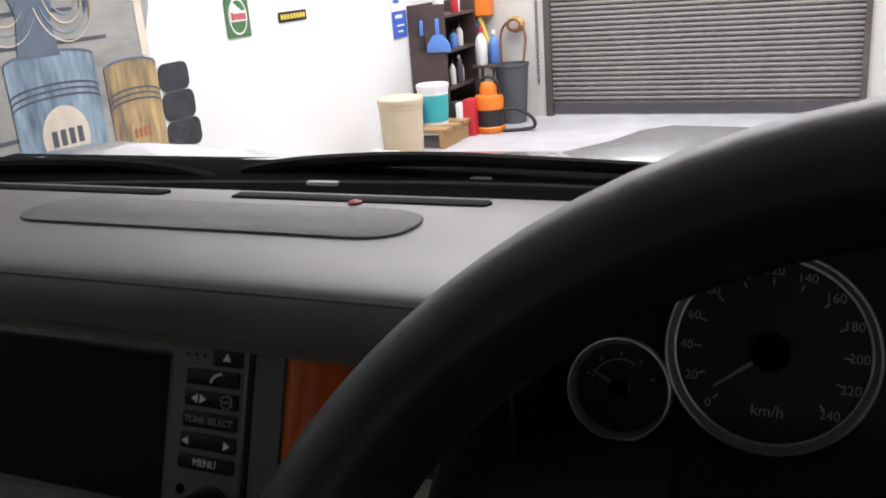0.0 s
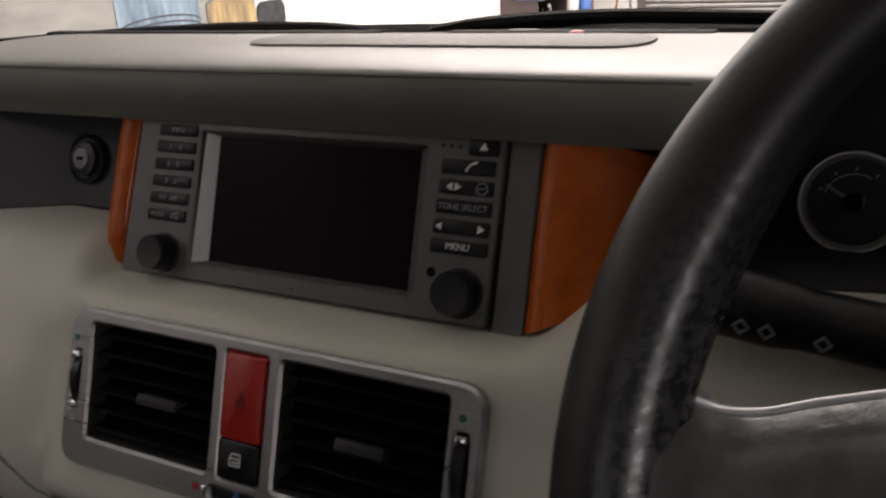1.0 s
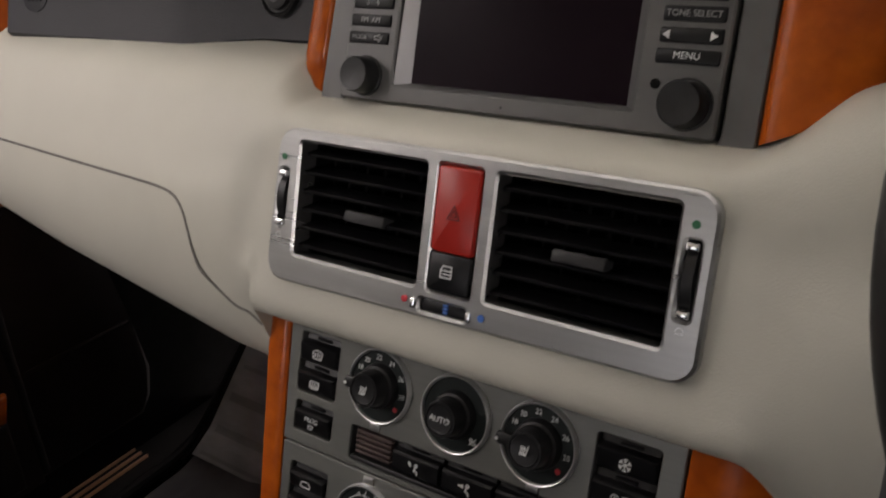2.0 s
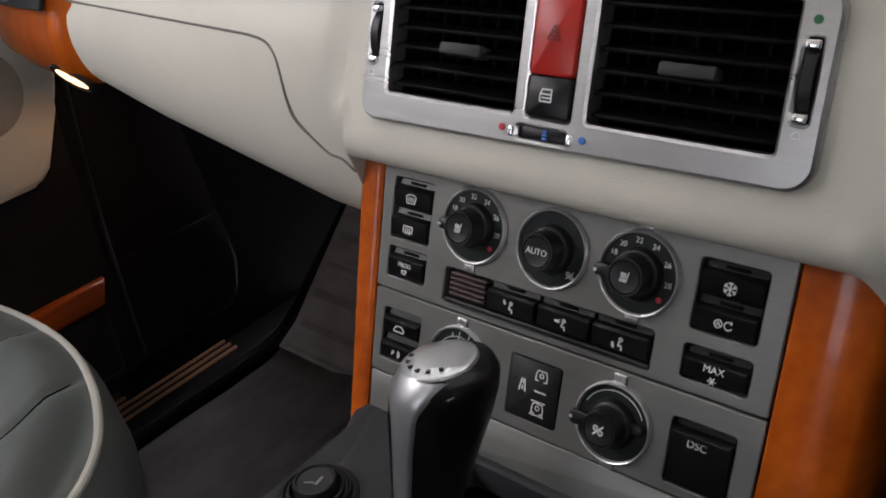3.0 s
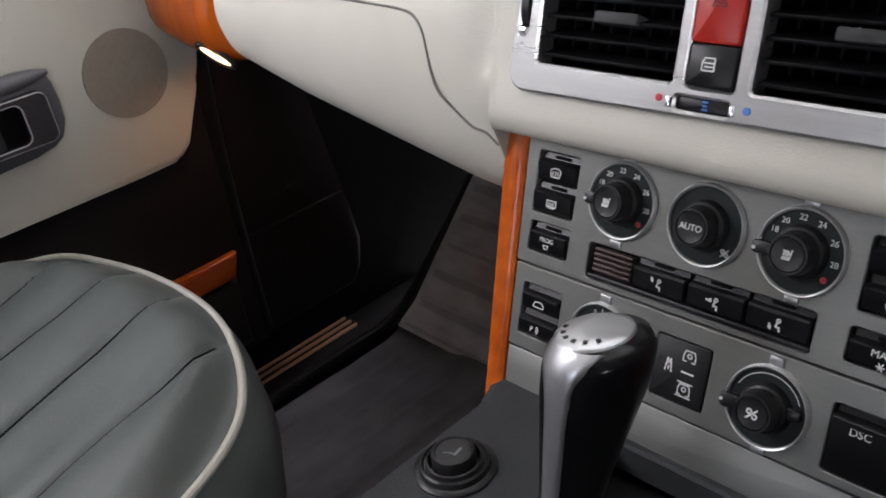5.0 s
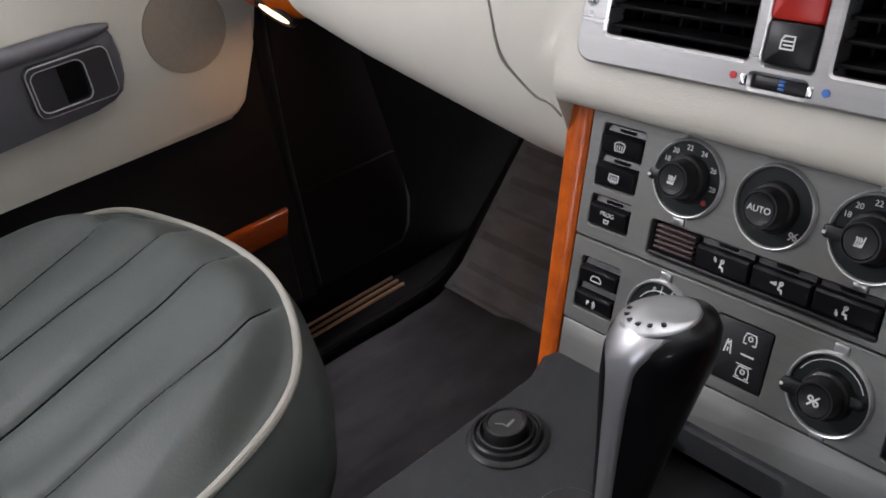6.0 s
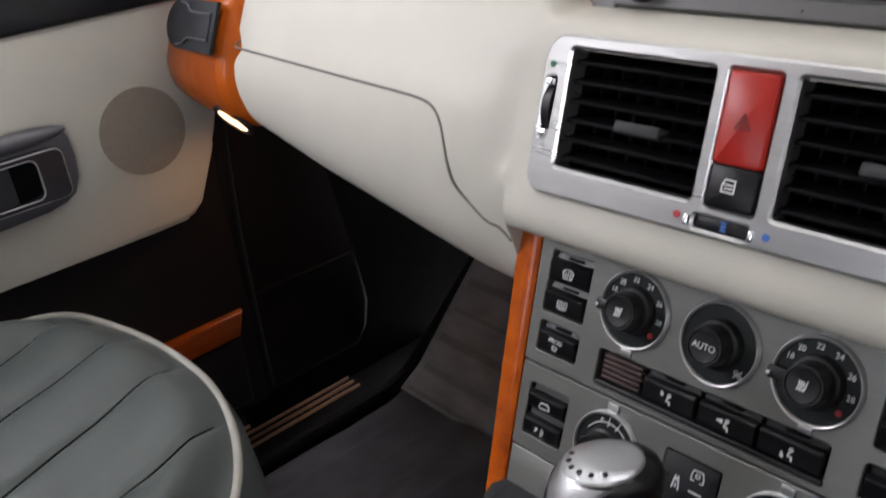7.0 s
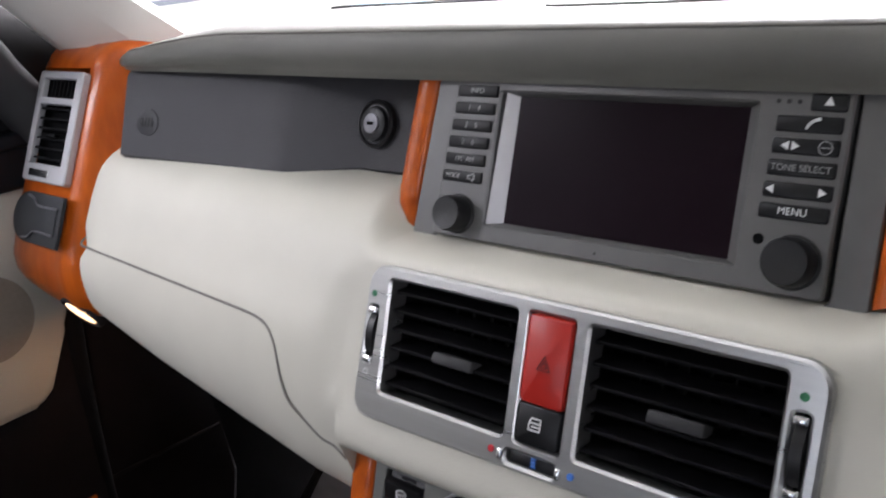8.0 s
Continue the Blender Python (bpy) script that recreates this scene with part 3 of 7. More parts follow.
part("ring", bm, S_WHITE, b0, smooth=0)
bm = nb()
flat(bm, oval(4.62, 1.065, 0.086, 0.102), 0.012)
part("disc", bm, GREEN, b0, smooth=0)
bm = nb()
flat(bm, [(4.535, 1.035), (4.705, 1.035), (4.705, 1.10), (4.66, 1.10), (4.56, 1.165), (4.535, 1.10)], 0.014)
part("field", bm, S_WHITE, b0, smooth=0)
for k in range(6):
    bm = nb()
    flat(bm, rrect(4.545 + 0.026 * k, 4.565 + 0.026 * k, 1.045, 1.085 + (0.01 if k == 0 else 0), 0.004, 2), 0.016)
    part("bar", bm, S_RED, b0, smooth=0)
sign = thing("long_sign", "narrow black sign with yellow bars on a white wall", "sign")
bm = nb()
flat(bm, rrect(5.08, 5.44, 0.985, 1.055, 0.004, 2), 0.008)
b0 = part("backing", bm, S_BLACK, sign, smooth=0)
for k in range(8):
    bm = nb()
    flat(bm, rrect(5.105 + 0.04 * k, 5.133 + 0.04 * k, 1.003, 1.038, 0.004, 2), 0.011)
    part("bar", bm, S_YEL, b0, smooth=0)
sign = thing("wall_poster", "white and blue poster with unreadable print on the wall", "poster")
bm = nb()
flat(bm, rrect(6.80, 7.08, 0.70, 1.30, 0.003, 2), 0.006)
b0 = part("sheet", bm, S_WHITE, sign, smooth=0)
bm = nb()
flat(bm, rrect(6.802, 7.078, 0.702, 0.93, 0.003, 2), 0.008)
part("blue_field", bm, S_BLUE, b0, smooth=0)
for k, (a, b2, zz, h, mt) in enumerate(((6.86, 7.0, 0.87, 0.03, S_WHITE), (6.88, 7.03, 0.80, 0.015, S_WHITE), (6.9, 7.0, 0.75, 0.015, S_WHITE), (6.84, 6.95, 1.0, 0.03, S_BLUE), (6.82, 6.93, 1.08, 0.05, S_BLUE), (6.98, 7.05, 1.05, 0.05, S_BLUE))):
    bm = nb()
    flat(bm, rrect(a, b2, zz, zz + h, 0.004, 2), 0.010)
    part("bar", bm, mt, b0, smooth=0)

# shelf and clutter in the far corner
P_BROWN = material("dark_laminate", (0.075, 0.05, 0.045), 0.5, vary=0.15, scale=9)
P_BLUE = material("blue_plastic", (0.10, 0.24, 0.62), 0.45, vary=0.06, scale=9)
P_ORANGE = material("orange_plastic", (0.78, 0.20, 0.02), 0.4, vary=0.08, scale=9)
P_BLACK = material("black_moulding", (0.02, 0.02, 0.022), 0.5, vary=0.1, scale=9)
P_GREY = material("grey_bin_plastic", (0.085, 0.09, 0.10), 0.55, vary=0.1, scale=9)
P_WHITE = material("white_plastic", (0.78, 0.78, 0.76), 0.45, vary=0.04, scale=9)
P_BEIGE = material("beige_plastic", (0.60, 0.49, 0.34), 0.5, vary=0.08, scale=9)
P_TEAL = material("teal_label", (0.04, 0.42, 0.46), 0.45, vary=0.05, scale=9)
P_YEL = material("yellow_plastic", (0.70, 0.47, 0.05), 0.5, vary=0.1, scale=9)
P_RED = material("red_plastic", (0.55, 0.03, 0.04), 0.45, vary=0.08, scale=9)
P_CARD = material("brown_card", (0.36, 0.22, 0.10), 0.85, vary=0.15, scale=9)
P_CORD = material("brown_cord", (0.20, 0.08, 0.05), 0.7, vary=0.15, scale=30)
P_CLOTH = material("pale_cloth", (0.50, 0.47, 0.43), 0.9, vary=0.15, scale=8, bump=0.3, bump_scale=60)

shelf = thing("storage_shelf", "dark brown shelf unit with open compartments, crowded with bottles", "shelf")
for nm, q in (("side_panel", (-3.17, -2.84, 7.10, 7.125, FLOOR_Z, 0.96)), ("side_panel", (-3.17, -2.84, 7.83, 7.855, FLOOR_Z, 0.96)), ("back_panel", (-3.19, -3.17, 7.10, 7.855, FLOOR_Z, 0.96))):
    bm = nb()
    box(bm, *q)
    part(nm, bm, P_BROWN, shelf, smooth=0)
for zz in (-0.12, 0.20, 0.53, 0.84):
    bm = nb()
    box(bm, -3.17, -2.835, 7.125, 7.83, zz, zz + 0.022)
    part("board", bm, P_BROWN, shelf, smooth=0)


def bottle(x, y, z, r, h, mat, cap, label):
    t = thing("bottle", label, "bottle", pose(x, y, z), "bottles on the shelf")
    part("body", lathe(nb(), [(r * 0.9, 0), (r, 0.01), (r, h * 0.6), (r * 0.75, h * 0.74), (r * 0.35, h * 0.82), (r * 0.33, h * 0.9)], 16), mat, t)
    part("cap", lathe(nb(), [(r * 0.42, h * 0.88), (r * 0.42, h), (r * 0.2, h * 1.02)], 12), cap, t)


for x, y, z, r, h, m1, m2, lb in ((-2.92, 7.40, 0.222, 0.032, 0.22, P_WHITE, P_BLACK, "white bottle with a black cap on a brown shelf"),
                                  (-2.90, 7.52, 0.222, 0.035, 0.25, P_GREY, P_WHITE, "grey bottle with a white cap on a brown shelf"),
                                  (-2.93, 7.62, 0.222, 0.035, 0.20, P_WHITE, P_WHITE, "white plastic bottle on a brown shelf"),
                                  (-2.91, 7.45, 0.552, 0.04, 0.16, P_BLUE, P_BLACK, "blue bottle on a brown shelf"),
                                  (-2.92, 7.62, 0.552, 0.035, 0.2, P_WHITE, P_BLACK, "white bottle on a brown shelf"),
                                  (-2.95, 7.25, 0.862, 0.05, 0.22, P_WHITE, P_WHITE, "large white bottle on top of a brown shelf"),
                                  (-2.90, 7.50, 0.862, 0.035, 0.24, P_RED, P_WHITE, "red bottle with a white cap on top of a shelf"),
                                  (-2.95, 7.65, 0.862, 0.04, 0.2, P_WHITE, P_RED, "white bottle with a red cap on top of a shelf")):
    bottle(x, y, z, r, h, m1, m2, lb)
bottle(-2.70, 7.60, FLOOR_Z + 0.55, 0.055, 0.34, P_WHITE, P_RED, "large white bottle with a red cap on a stool")
bottle(-2.62, 7.72, FLOOR_Z + 0.55, 0.05, 0.30, P_BLUE, P_WHITE, "blue bottle with a white cap on a stool")
stool = thing("stool", "dark low stool carrying two bottles", "stool", pose(-2.66, 7.66, FLOOR_Z))
bm = nb()
rbox(bm, -0.13, 0.11, -0.12, 0.13, 0.525, 0.55, 0.02, 0.006)
part("seat", bm, P_BROWN, stool)
for x, y in ((-0.11, -0.10), (0.09, -0.10), (-0.11, 0.11), (0.09, 0.11)):
    part("leg", tube(nb(), [(x, y, 0.0), (x * 0.9, y * 0.9, 0.53)], 0.012), P_BLACK, stool)

pan = thing("dustpan", "blue plastic dustpan hanging on the side of a shelf", "dustpan", pose(-2.90, 7.095, 0.55, 90, 0, 0))
bm = nb()
slab(bm, [(-0.115, 0.0), (0.105, 0.0), (0.095, 0.07), (0.035, 0.15), (-0.045, 0.15), (-0.105, 0.07)], -0.02, 0.02, 0.006)
part("scoop", bm, P_BLUE, pan)
bm = nb()
rbox(bm, -0.022, 0.012, 0.145, 0.29, -0.012, 0.012, 0.01, 0.004)
part("handle", bm, P_BLUE, pan)
brush = thing("hand_brush", "dark hand brush with a blue handle hanging on a shelf", "brush", pose(-3.06, 7.09, 0.56, 90, 0, 0))
bm = nb()
rbox(bm, -0.025, 0.025, 0.0, 0.14, -0.03, 0.01, 0.01, 0.006)
part("bristle_block", bm, P_BLACK, brush)
bm = nb()
rbox(bm, -0.014, 0.014, 0.14, 0.27, -0.01, 0.012, 0.01, 0.004)
part("handle", bm, P_BLUE, brush)

pallet = thing("wooden_crate", "low brown crate under the paint buckets", "crate")
for y0 in (6.42, 6.62, 6.82):
    bm = nb()
    box(bm, -3.15, -2.60, y0, y0 + 0.16, -0.04, -0.015)
    part("board", bm, P_CARD, pallet, smooth=0)
for x0 in (-3.13, -2.66):
    bm = nb()
    box(bm, x0, x0 + 0.04, 6.42, 6.98, FLOOR_Z, -0.04)
    part("bearer", bm, P_CARD, pallet, smooth=0)


def bucket(x, y, z, r, h, lid, band, label):
    t = thing("bucket", label, "bucket", pose(x, y, z), "buckets by the shelf")
    part("body", lathe(nb(), [(r * 0.86, 0), (r * 0.97, h * 0.8), (r * 0.97, h * 0.86), (r, h * 0.86), (r, h * 0.93)], 28), lid, t)
    if band:
        part("label_band", lathe(nb(), [(r * 0.875, h * 0.08), (r * 0.972, h * 0.74)], 28), band, t, "coloured label")
    part("lid", lathe(nb(), [(r * 1.03, h * 0.92), (r * 1.03, h * 0.98), (r * 0.98, h), (r * 0.9, h * 0.985)], 28), lid, t)


bucket(-2.815, 6.70, -0.015, 0.137, 0.345, P_WHITE, P_TEAL, "white paint bucket with a teal label on a crate")
bucket(-2.93, 6.5, -0.015, 0.09, 0.22, P_WHITE, P_BLUE, "small white bucket with a blue label on a crate")
bucket(-2.73, 5.9, FLOOR_Z, 0.175, 0.52, P_BEIGE, None, "beige plastic tub with a lid on the garage floor")
for k, (x, y, w, d, h, mt, lb) in enumerate(((-2.62, 7.06, 0.10, 0.16, 0.32, P_RED, "red box on the garage floor"), (-2.75, 7.04, 0.10, 0.12, 0.30, P_BLACK, "black box on the garage floor"), (-2.69, 6.98, 0.05, 0.10, 0.30, P_WHITE, "white narrow box on the garage floor"))):
    bm = nb()
    rbox(bm, x - w / 2, x + w / 2, y - d / 2, y + d / 2, FLOOR_Z, FLOOR_Z + h, 0.008, 0.008)
    solid("storage_box", bm, mt, lb, "box", group="boxes by the shelf")

vac = thing("vacuum_cleaner", "orange and black wet vacuum cleaner with a black hose", "vacuum cleaner", pose(-2.50, 7.2, FLOOR_Z))
part("base", lathe(nb(), [(0.13, 0), (0.14, 0.02), (0.14, 0.05), (0.132, 0.06)], 28), P_ORANGE, vac)
part("tank", lathe(nb(), [(0.128, 0.06), (0.128, 0.21)], 28), P_BLACK, vac)
part("upper_tank", lathe(nb(), [(0.13, 0.21), (0.133, 0.30), (0.12, 0.33), (0.08, 0.34)], 28), P_ORANGE, vac)
hd = part("motor_head", lathe(nb(), [(0.08, 0.34), (0.08, 0.40), (0.06, 0.44), (0.02, 0.45)], 24), P_ORANGE, vac)
bm = nb()
tube(bm, spline([(-0.10, 0, 0.33), (-0.09, 0, 0.44), (0, 0, 0.49), (0.09, 0, 0.44), (0.10, 0, 0.33)], 6), 0.014)
part("carry_handle", bm, P_BLACK, hd)
bm = nb()
tube(bm, spline([(0.12, 0.0, 0.20), (0.25, 0.02, 0.20), (0.38, 0.05, 0.12), (0.40, 0.05, 0.04), (0.30, 0.02, 0.018), (0.14, -0.04, 0.016)], 8), 0.016)
part("hose", bm, P_BLACK, vac)
bn = thing("waste_bin", "tall dark grey plastic bin beside the shutter", "bin", pose(-2.44, 7.68, FLOOR_Z))
part("body", lathe(nb(), [(0.12, 0), (0.155, 0.52), (0.165, 0.525), (0.165, 0.55), (0.15, 0.55), (0.118, 0.02)], 28), P_GREY, bn)
bm = nb()
rbox(bm, -2.98, -2.70, 7.86, 7.995, 0.80, 1.15, 0.01, 0.008)
ob = solid("wall_box", bm, P_ORANGE, "orange metal box mounted on the garage wall", "box")
part("latch", tube(nb(), [(-2.69, 7.9, 0.99), (-2.64, 7.88, 1.0), (-2.60, 7.87, 0.96)], 0.012), P_BLACK, ob)
bm = nb()
tube(bm, [(-2.86, 7.93, 0.88), (-2.60, 7.78, 0.26)], 0.022)
solid("yellow_pole", bm, P_YEL, "yellow pole leaning into the grey bin", "pole")
bm = nb()
tube(bm, [(-2.90, 7.95, 0.85), (-2.70, 7.85, 0.30)], 0.02)
solid("blue_pole", bm, P_BLUE, "blue handle leaning beside the shelf", "pole")
reel = thing("hose_coil", "yellow and brown coiled cable hanging above the bin", "cable")
for k in range(5):
    bm = nb()
    tube(bm, [(-2.47 + (0.085 - 0.006 * k) * math.cos(a), 7.93 - 0.012 * k, 0.70 + (0.065 - 0.004 * k) * math.sin(a)) for a in [2 * math.pi * i / 20 for i in range(20)]], 0.012, 6, True)
    part("coil", bm, P_YEL if k % 2 else P_CORD, reel)
bm = nb()
tube(bm, spline([(-2.55, 7.9, 0.72), (-2.61, 7.9, 0.62), (-2.60, 7.85, 0.36)], 6), 0.013)
part("cord", bm, P_CORD, reel)
bm = nb()
tube(bm, spline([(-2.40, 7.9, 0.70), (-2.36, 7.88, 0.58), (-2.37, 7.82, 0.36)], 6), 0.013)
part("cord", bm, P_CORD, reel)
chain = thing("hoist_chain", "thin steel chain hanging on the wall by the shutter", "chain")
for k in range(34):
    bm = nb()
    tube(bm, [(-2.275 + 0.011 * math.cos(a) * (1 if k % 2 else 0.3), 7.97 + 0.011 * math.cos(a) * (0.3 if k % 2 else 1), 0.15 + 0.034 * k + 0.022 * math.sin(a)) for a in [2 * math.pi * i / 8 for i in range(8)]], 0.004, 4, True)
    part("link", bm, P_GREY, chain)

# a crumpled cloth on the floor before the tub
bm = nb()
bmesh.ops.create_icosphere(bm, subdivisions=4, radius=1.0)
for v in bm.verts:
    k = 1 + 0.22 * noise.noise(v.co * 2.1) + 0.10 * noise.noise(v.co * 5.3)
    v.co = Vector((v.co.x * 0.20 * k, v.co.y * 0.26 * k, max(0.0, v.co.z * 0.19 * k)))
    v.co += Vector((-2.72, 5.50, FLOOR_Z))
solid("crumpled_cloth", bm, P_CLOTH, "crumpled pale grey cloth on the garage floor", "cloth", smooth=70)
# the car stands slightly askew in the garage
GARAGE_TURN = Matrix.Translation((0.38, -0.25, 0)) @ Matrix.Rotation(radians(-0.65), 4, "Z") @ Matrix.Translation((-0.38, 0.25, 0))
for ob in [o for o in scene.collection.objects if o.parent is None and o.type in {"MESH", "EMPTY"}]:
    ob.matrix_world = GARAGE_TURN @ ob.matrix_basis

# ---- the car's shell ----
bm = nb()
rows = []
for i in range(41):
    x = -0.80 + 1.6 * i / 40
    q = (x / 0.8) ** 2
    ridge = 0.040 * (smoothstep(0.05, 0.20, x) + smoothstep(-0.60, -0.72, x))
    rows.append([(x, y, z + ridge * smoothstep(0.55, 0.85, y) - 0.035 * q - (0.06 * max(0, (y - 1.0)) * q)) for y, z in ((0.46, 1.045), (0.50, 1.075), (0.62, 1.080), (0.9, 1.030), (1.2, 0.968), (1.45, 0.90), (1.55, 0.83), (1.57, 0.6))])
grid(bm, rows)
solid("bonnet", bm, PAINT, "silver-grey painted car bonnet seen over the wipers", "bonnet")
bm = nb()
rows = [[(x, y, z - 0.02 * (x / 0.75) ** 2) for y, z in ((0.268, 1.126), (0.285, 1.124), (0.33, 1.130), (0.39, 1.134), (0.43, 1.125), (0.47, 1.070))] for x in [-0.78 + 0.13 * i for i in range(13)]]
grid(bm, rows)
solid("windscreen_cowl", bm, COWL, "black plastic cowl at the foot of the windscreen", "cowl")

bm = nb()
tube(bm, spline([(-0.62, 0.285, 1.108), (-0.30, 0.300, 1.127), (0.0, 0.305, 1.136), (0.25, 0.305, 1.138), (0.50, 0.295, 1.126)], 8), 0.0022, 6)
solid("screen_seal", bm, HANDLE_GREY, "thin grey seal along the foot of the windscreen", "seal")
bm = nb()
rbox(bm, 0.028, 0.054, 0.298, 0.305, 1.1365, 1.1390, 0.002, 0.001)
solid("screen_sticker", bm, WHITE_INK, "small white sticker at the foot of the windscreen", "sticker")


def wiper(pts, blade, label):
    t = thing("wiper", label, "wiper", group="wipers")
    bm = nb()
    p = spline(pts, 6)
    tube(bm, p, [0.0075 - 0.003 * i / len(p) for i in range(len(p))], 8)
    part("arm", bm, RUBBER, t)
    bm = nb()
    p = spline(blade, 6)
    tube(bm, p, 0.0045, 6)
    part("blade", bm, RUBBER, t)
    for f in (0.2, 0.5, 0.8):
        a = p[int(f * (len(p) - 1))]
        bm = nb()
        rbox(bm, a.x - 0.009, a.x + 0.009, a.y - 0.005, a.y + 0.005, a.z - 0.004, a.z + 0.005, 0.003, 0.002)
        part("clip", bm, RUBBER, t)


wiper([(-0.05, 0.335, 1.118), (-0.14, 0.355, 1.130), (-0.25, 0.36, 1.134), (-0.42, 0.35, 1.131), (-0.62, 0.33, 1.122)], [(-0.06, 0.32, 1.115), (-0.25, 0.335, 1.122), (-0.45, 0.33, 1.118), (-0.70, 0.31, 1.10)], "black windscreen wiper parked at the foot of the windscreen")
wiper([(-0.07, 0.36, 1.128), (-0.02, 0.37, 1.135), (0.08, 0.375, 1.140), (0.20, 0.37, 1.139), (0.36, 0.36, 1.135)], [(-0.09, 0.335, 1.120), (0.06, 0.345, 1.127), (0.25, 0.345, 1.127), (0.50, 0.33, 1.115)], "black windscreen wiper parked before the driver")

# windscreen, pillars, roof, doors and floor pan
bm = nb()
rows = []
for i in range(13):
    x = -0.70 + 1.4 * i / 12
    c = 0.05 * (x / 0.7) ** 2
    rows.append([(x * (1 - 0.10 * k / 6), 0.315 - c - 0.78 * k / 6, 1.118 + 0.56 * k / 6 + 0.03 * math.sin(math.pi * k / 6)) for k in range(7)])
grid(bm, rows)
ob = solid("windscreen", bm, GLASS, "clear curved car windscreen", "windscreen", kind="structure")
ob.visible_shadow = False


def pillar(side):
    bm = nb()
    foot = [(0.700, 0.120, 1.104), (0.640, 0.125, 1.106), (0.585, 0.150, 1.108), (0.572, 0.200, 1.112), (0.66, 0.29, 1.10), (0.755, 0.22, 1.098), (0.735, 0.15, 1.098)]
    mid = [(0.690, 0.008, 1.22), (0.665, 0.018, 1.22), (0.630, 0.040, 1.22), (0.602, 0.075, 1.22), (0.66, 0.11, 1.22), (0.72, 0.07, 1.22), (0.712, 0.03, 1.22)]
    top = [(0.60, -0.50, 1.68), (0.59, -0.48, 1.685), (0.585, -0.46, 1.69), (0.60, -0.42, 1.70), (0.65, -0.40, 1.70), (0.68, -0.43, 1.69), (0.65, -0.47, 1.68)]
    loops = []
    for k in range(7):
        t = k / 6
        a, b, s = (foot, mid, t * 3) if t <= 1 / 3 else (mid, top, (t - 1 / 3) * 1.5)
        loops.append([bm.verts.new((side * (p[0] + (q[0] - p[0]) * s), p[1] + (q[1] - p[1]) * s, p[2] + (q[2] - p[2]) * s)) for p, q in zip(a, b)])
    for a, b in zip(loops, loops[1:]):
        bridge(bm, a, b)
    solid("windscreen_pillar", bm, CREAM_TRIM, "cream trimmed windscreen pillar", "pillar", kind="structure", smooth=50)


pillar(-1)
pillar(1)
bm = nb()
rows = [[(x, y, 1.72 - 0.04 * (x / 0.6) ** 2 - 0.05 * max(0, -y - 1.4)) for y in (-0.42, -0.8, -1.4, -2.0, -2.6)] for x in [-0.66 + 0.12 * i for i in range(12)]]
v = grid(bm, rows)
bmesh.ops.solidify(bm, geom=list(bm.faces), thickness=-0.04)
solid("car_roof", bm, HEADLINER, "cream fabric headliner of the car roof", "roof", kind="structure")
bm = nb()
box(bm, -0.80, 0.80, -2.66, -2.60, 0.1, 0.92)
solid("rear_panel", bm, KICK, "dark panel closing the car behind the seats", "panel", kind="structure")
bm = nb()
for q in ((-0.80, -0.55, -2.66, -2.60, 0.92, 1.72), (0.55, 0.80, -2.66, -2.60, 0.92, 1.72), (-0.55, 0.55, -2.66, -2.60, 0.92, 1.12), (-0.55, 0.55, -2.66, -2.60, 1.58, 1.72)):
    box(bm, *q)
solid("tailgate", bm, KICK, "dark tailgate round the rear window", "tailgate", kind="structure", smooth=0)
for sd in (-1, 1):
    # added out of view: closes the rear side windows to block light
    bm = nb()
    box(bm, min(sd * 0.70, sd * 0.78), max(sd * 0.70, sd * 0.78), -2.6, -1.2, 1.05, 1.72)
    solid("rear_side_wall", bm, KICK, "unseen dark wall closing the rear side windows to block light", "panel", kind="structure", smooth=0)
    bm = nb()
    box(bm, min(sd * 0.62, sd * 0.74), max(sd * 0.62, sd * 0.74), -1.2, -0.45, 1.62, 1.72)
    solid("roof_rail", bm, HEADLINER, "cream trimmed roof rail above the side window", "roof rail", kind="structure", smooth=0)
bm = nb()
rows = []
FLOOR_PROFILE = ((-2.6, 0.285), (-0.4, 0.285), (0.23, 0.285), (0.28, 0.291), (0.33, 0.318), (0.46, 0.438), (0.60, 0.565), (0.68, 0.635), (0.72, 0.72), (0.73, 1.02))
for x in [-0.79 + 0.1 * i for i in range(7)] + [-0.15]:
    rows.append([(x, y, z) for y, z in FLOOR_PROFILE])
grid(bm, rows)
solid("footwell_carpet", bm, CARPET, "black carpet of the passenger footwell", "carpet", kind="structure")
bm = nb()
grid(bm, [[(x, y, z) for y, z in FLOOR_PROFILE] for x in (0.15, 0.4, 0.79)])
solid("driver_carpet", bm, CARPET, "black carpet of the driver's footwell", "carpet", kind="structure")

bm = nb()
box(bm, -0.86, -0.835, 0.05, 0.76, 0.2, 1.05)
box(bm, 0.80, 0.83, 0.05, 0.76, 0.2, 1.05)
solid("footwell_side_wall", bm, CARPET, "black carpeted outer wall of the footwell", "panel", kind="structure", smooth=0)
bm = nb()
box(bm, 0.76, 0.84, -1.1, 0.06, 0.30, 1.05)
box(bm, 0.76, 0.84, -2.6, -1.1, 0.30, 1.08)
box(bm, -0.84, -0.76, -2.6, -1.1, 0.30, 1.08)
box(bm, -0.92, -0.88, -1.2, 0.30, 0.28, 0.60)
solid("door_shell", bm, KICK, "dark closed car doors beside and behind the driver", "door", kind="structure", smooth=0)

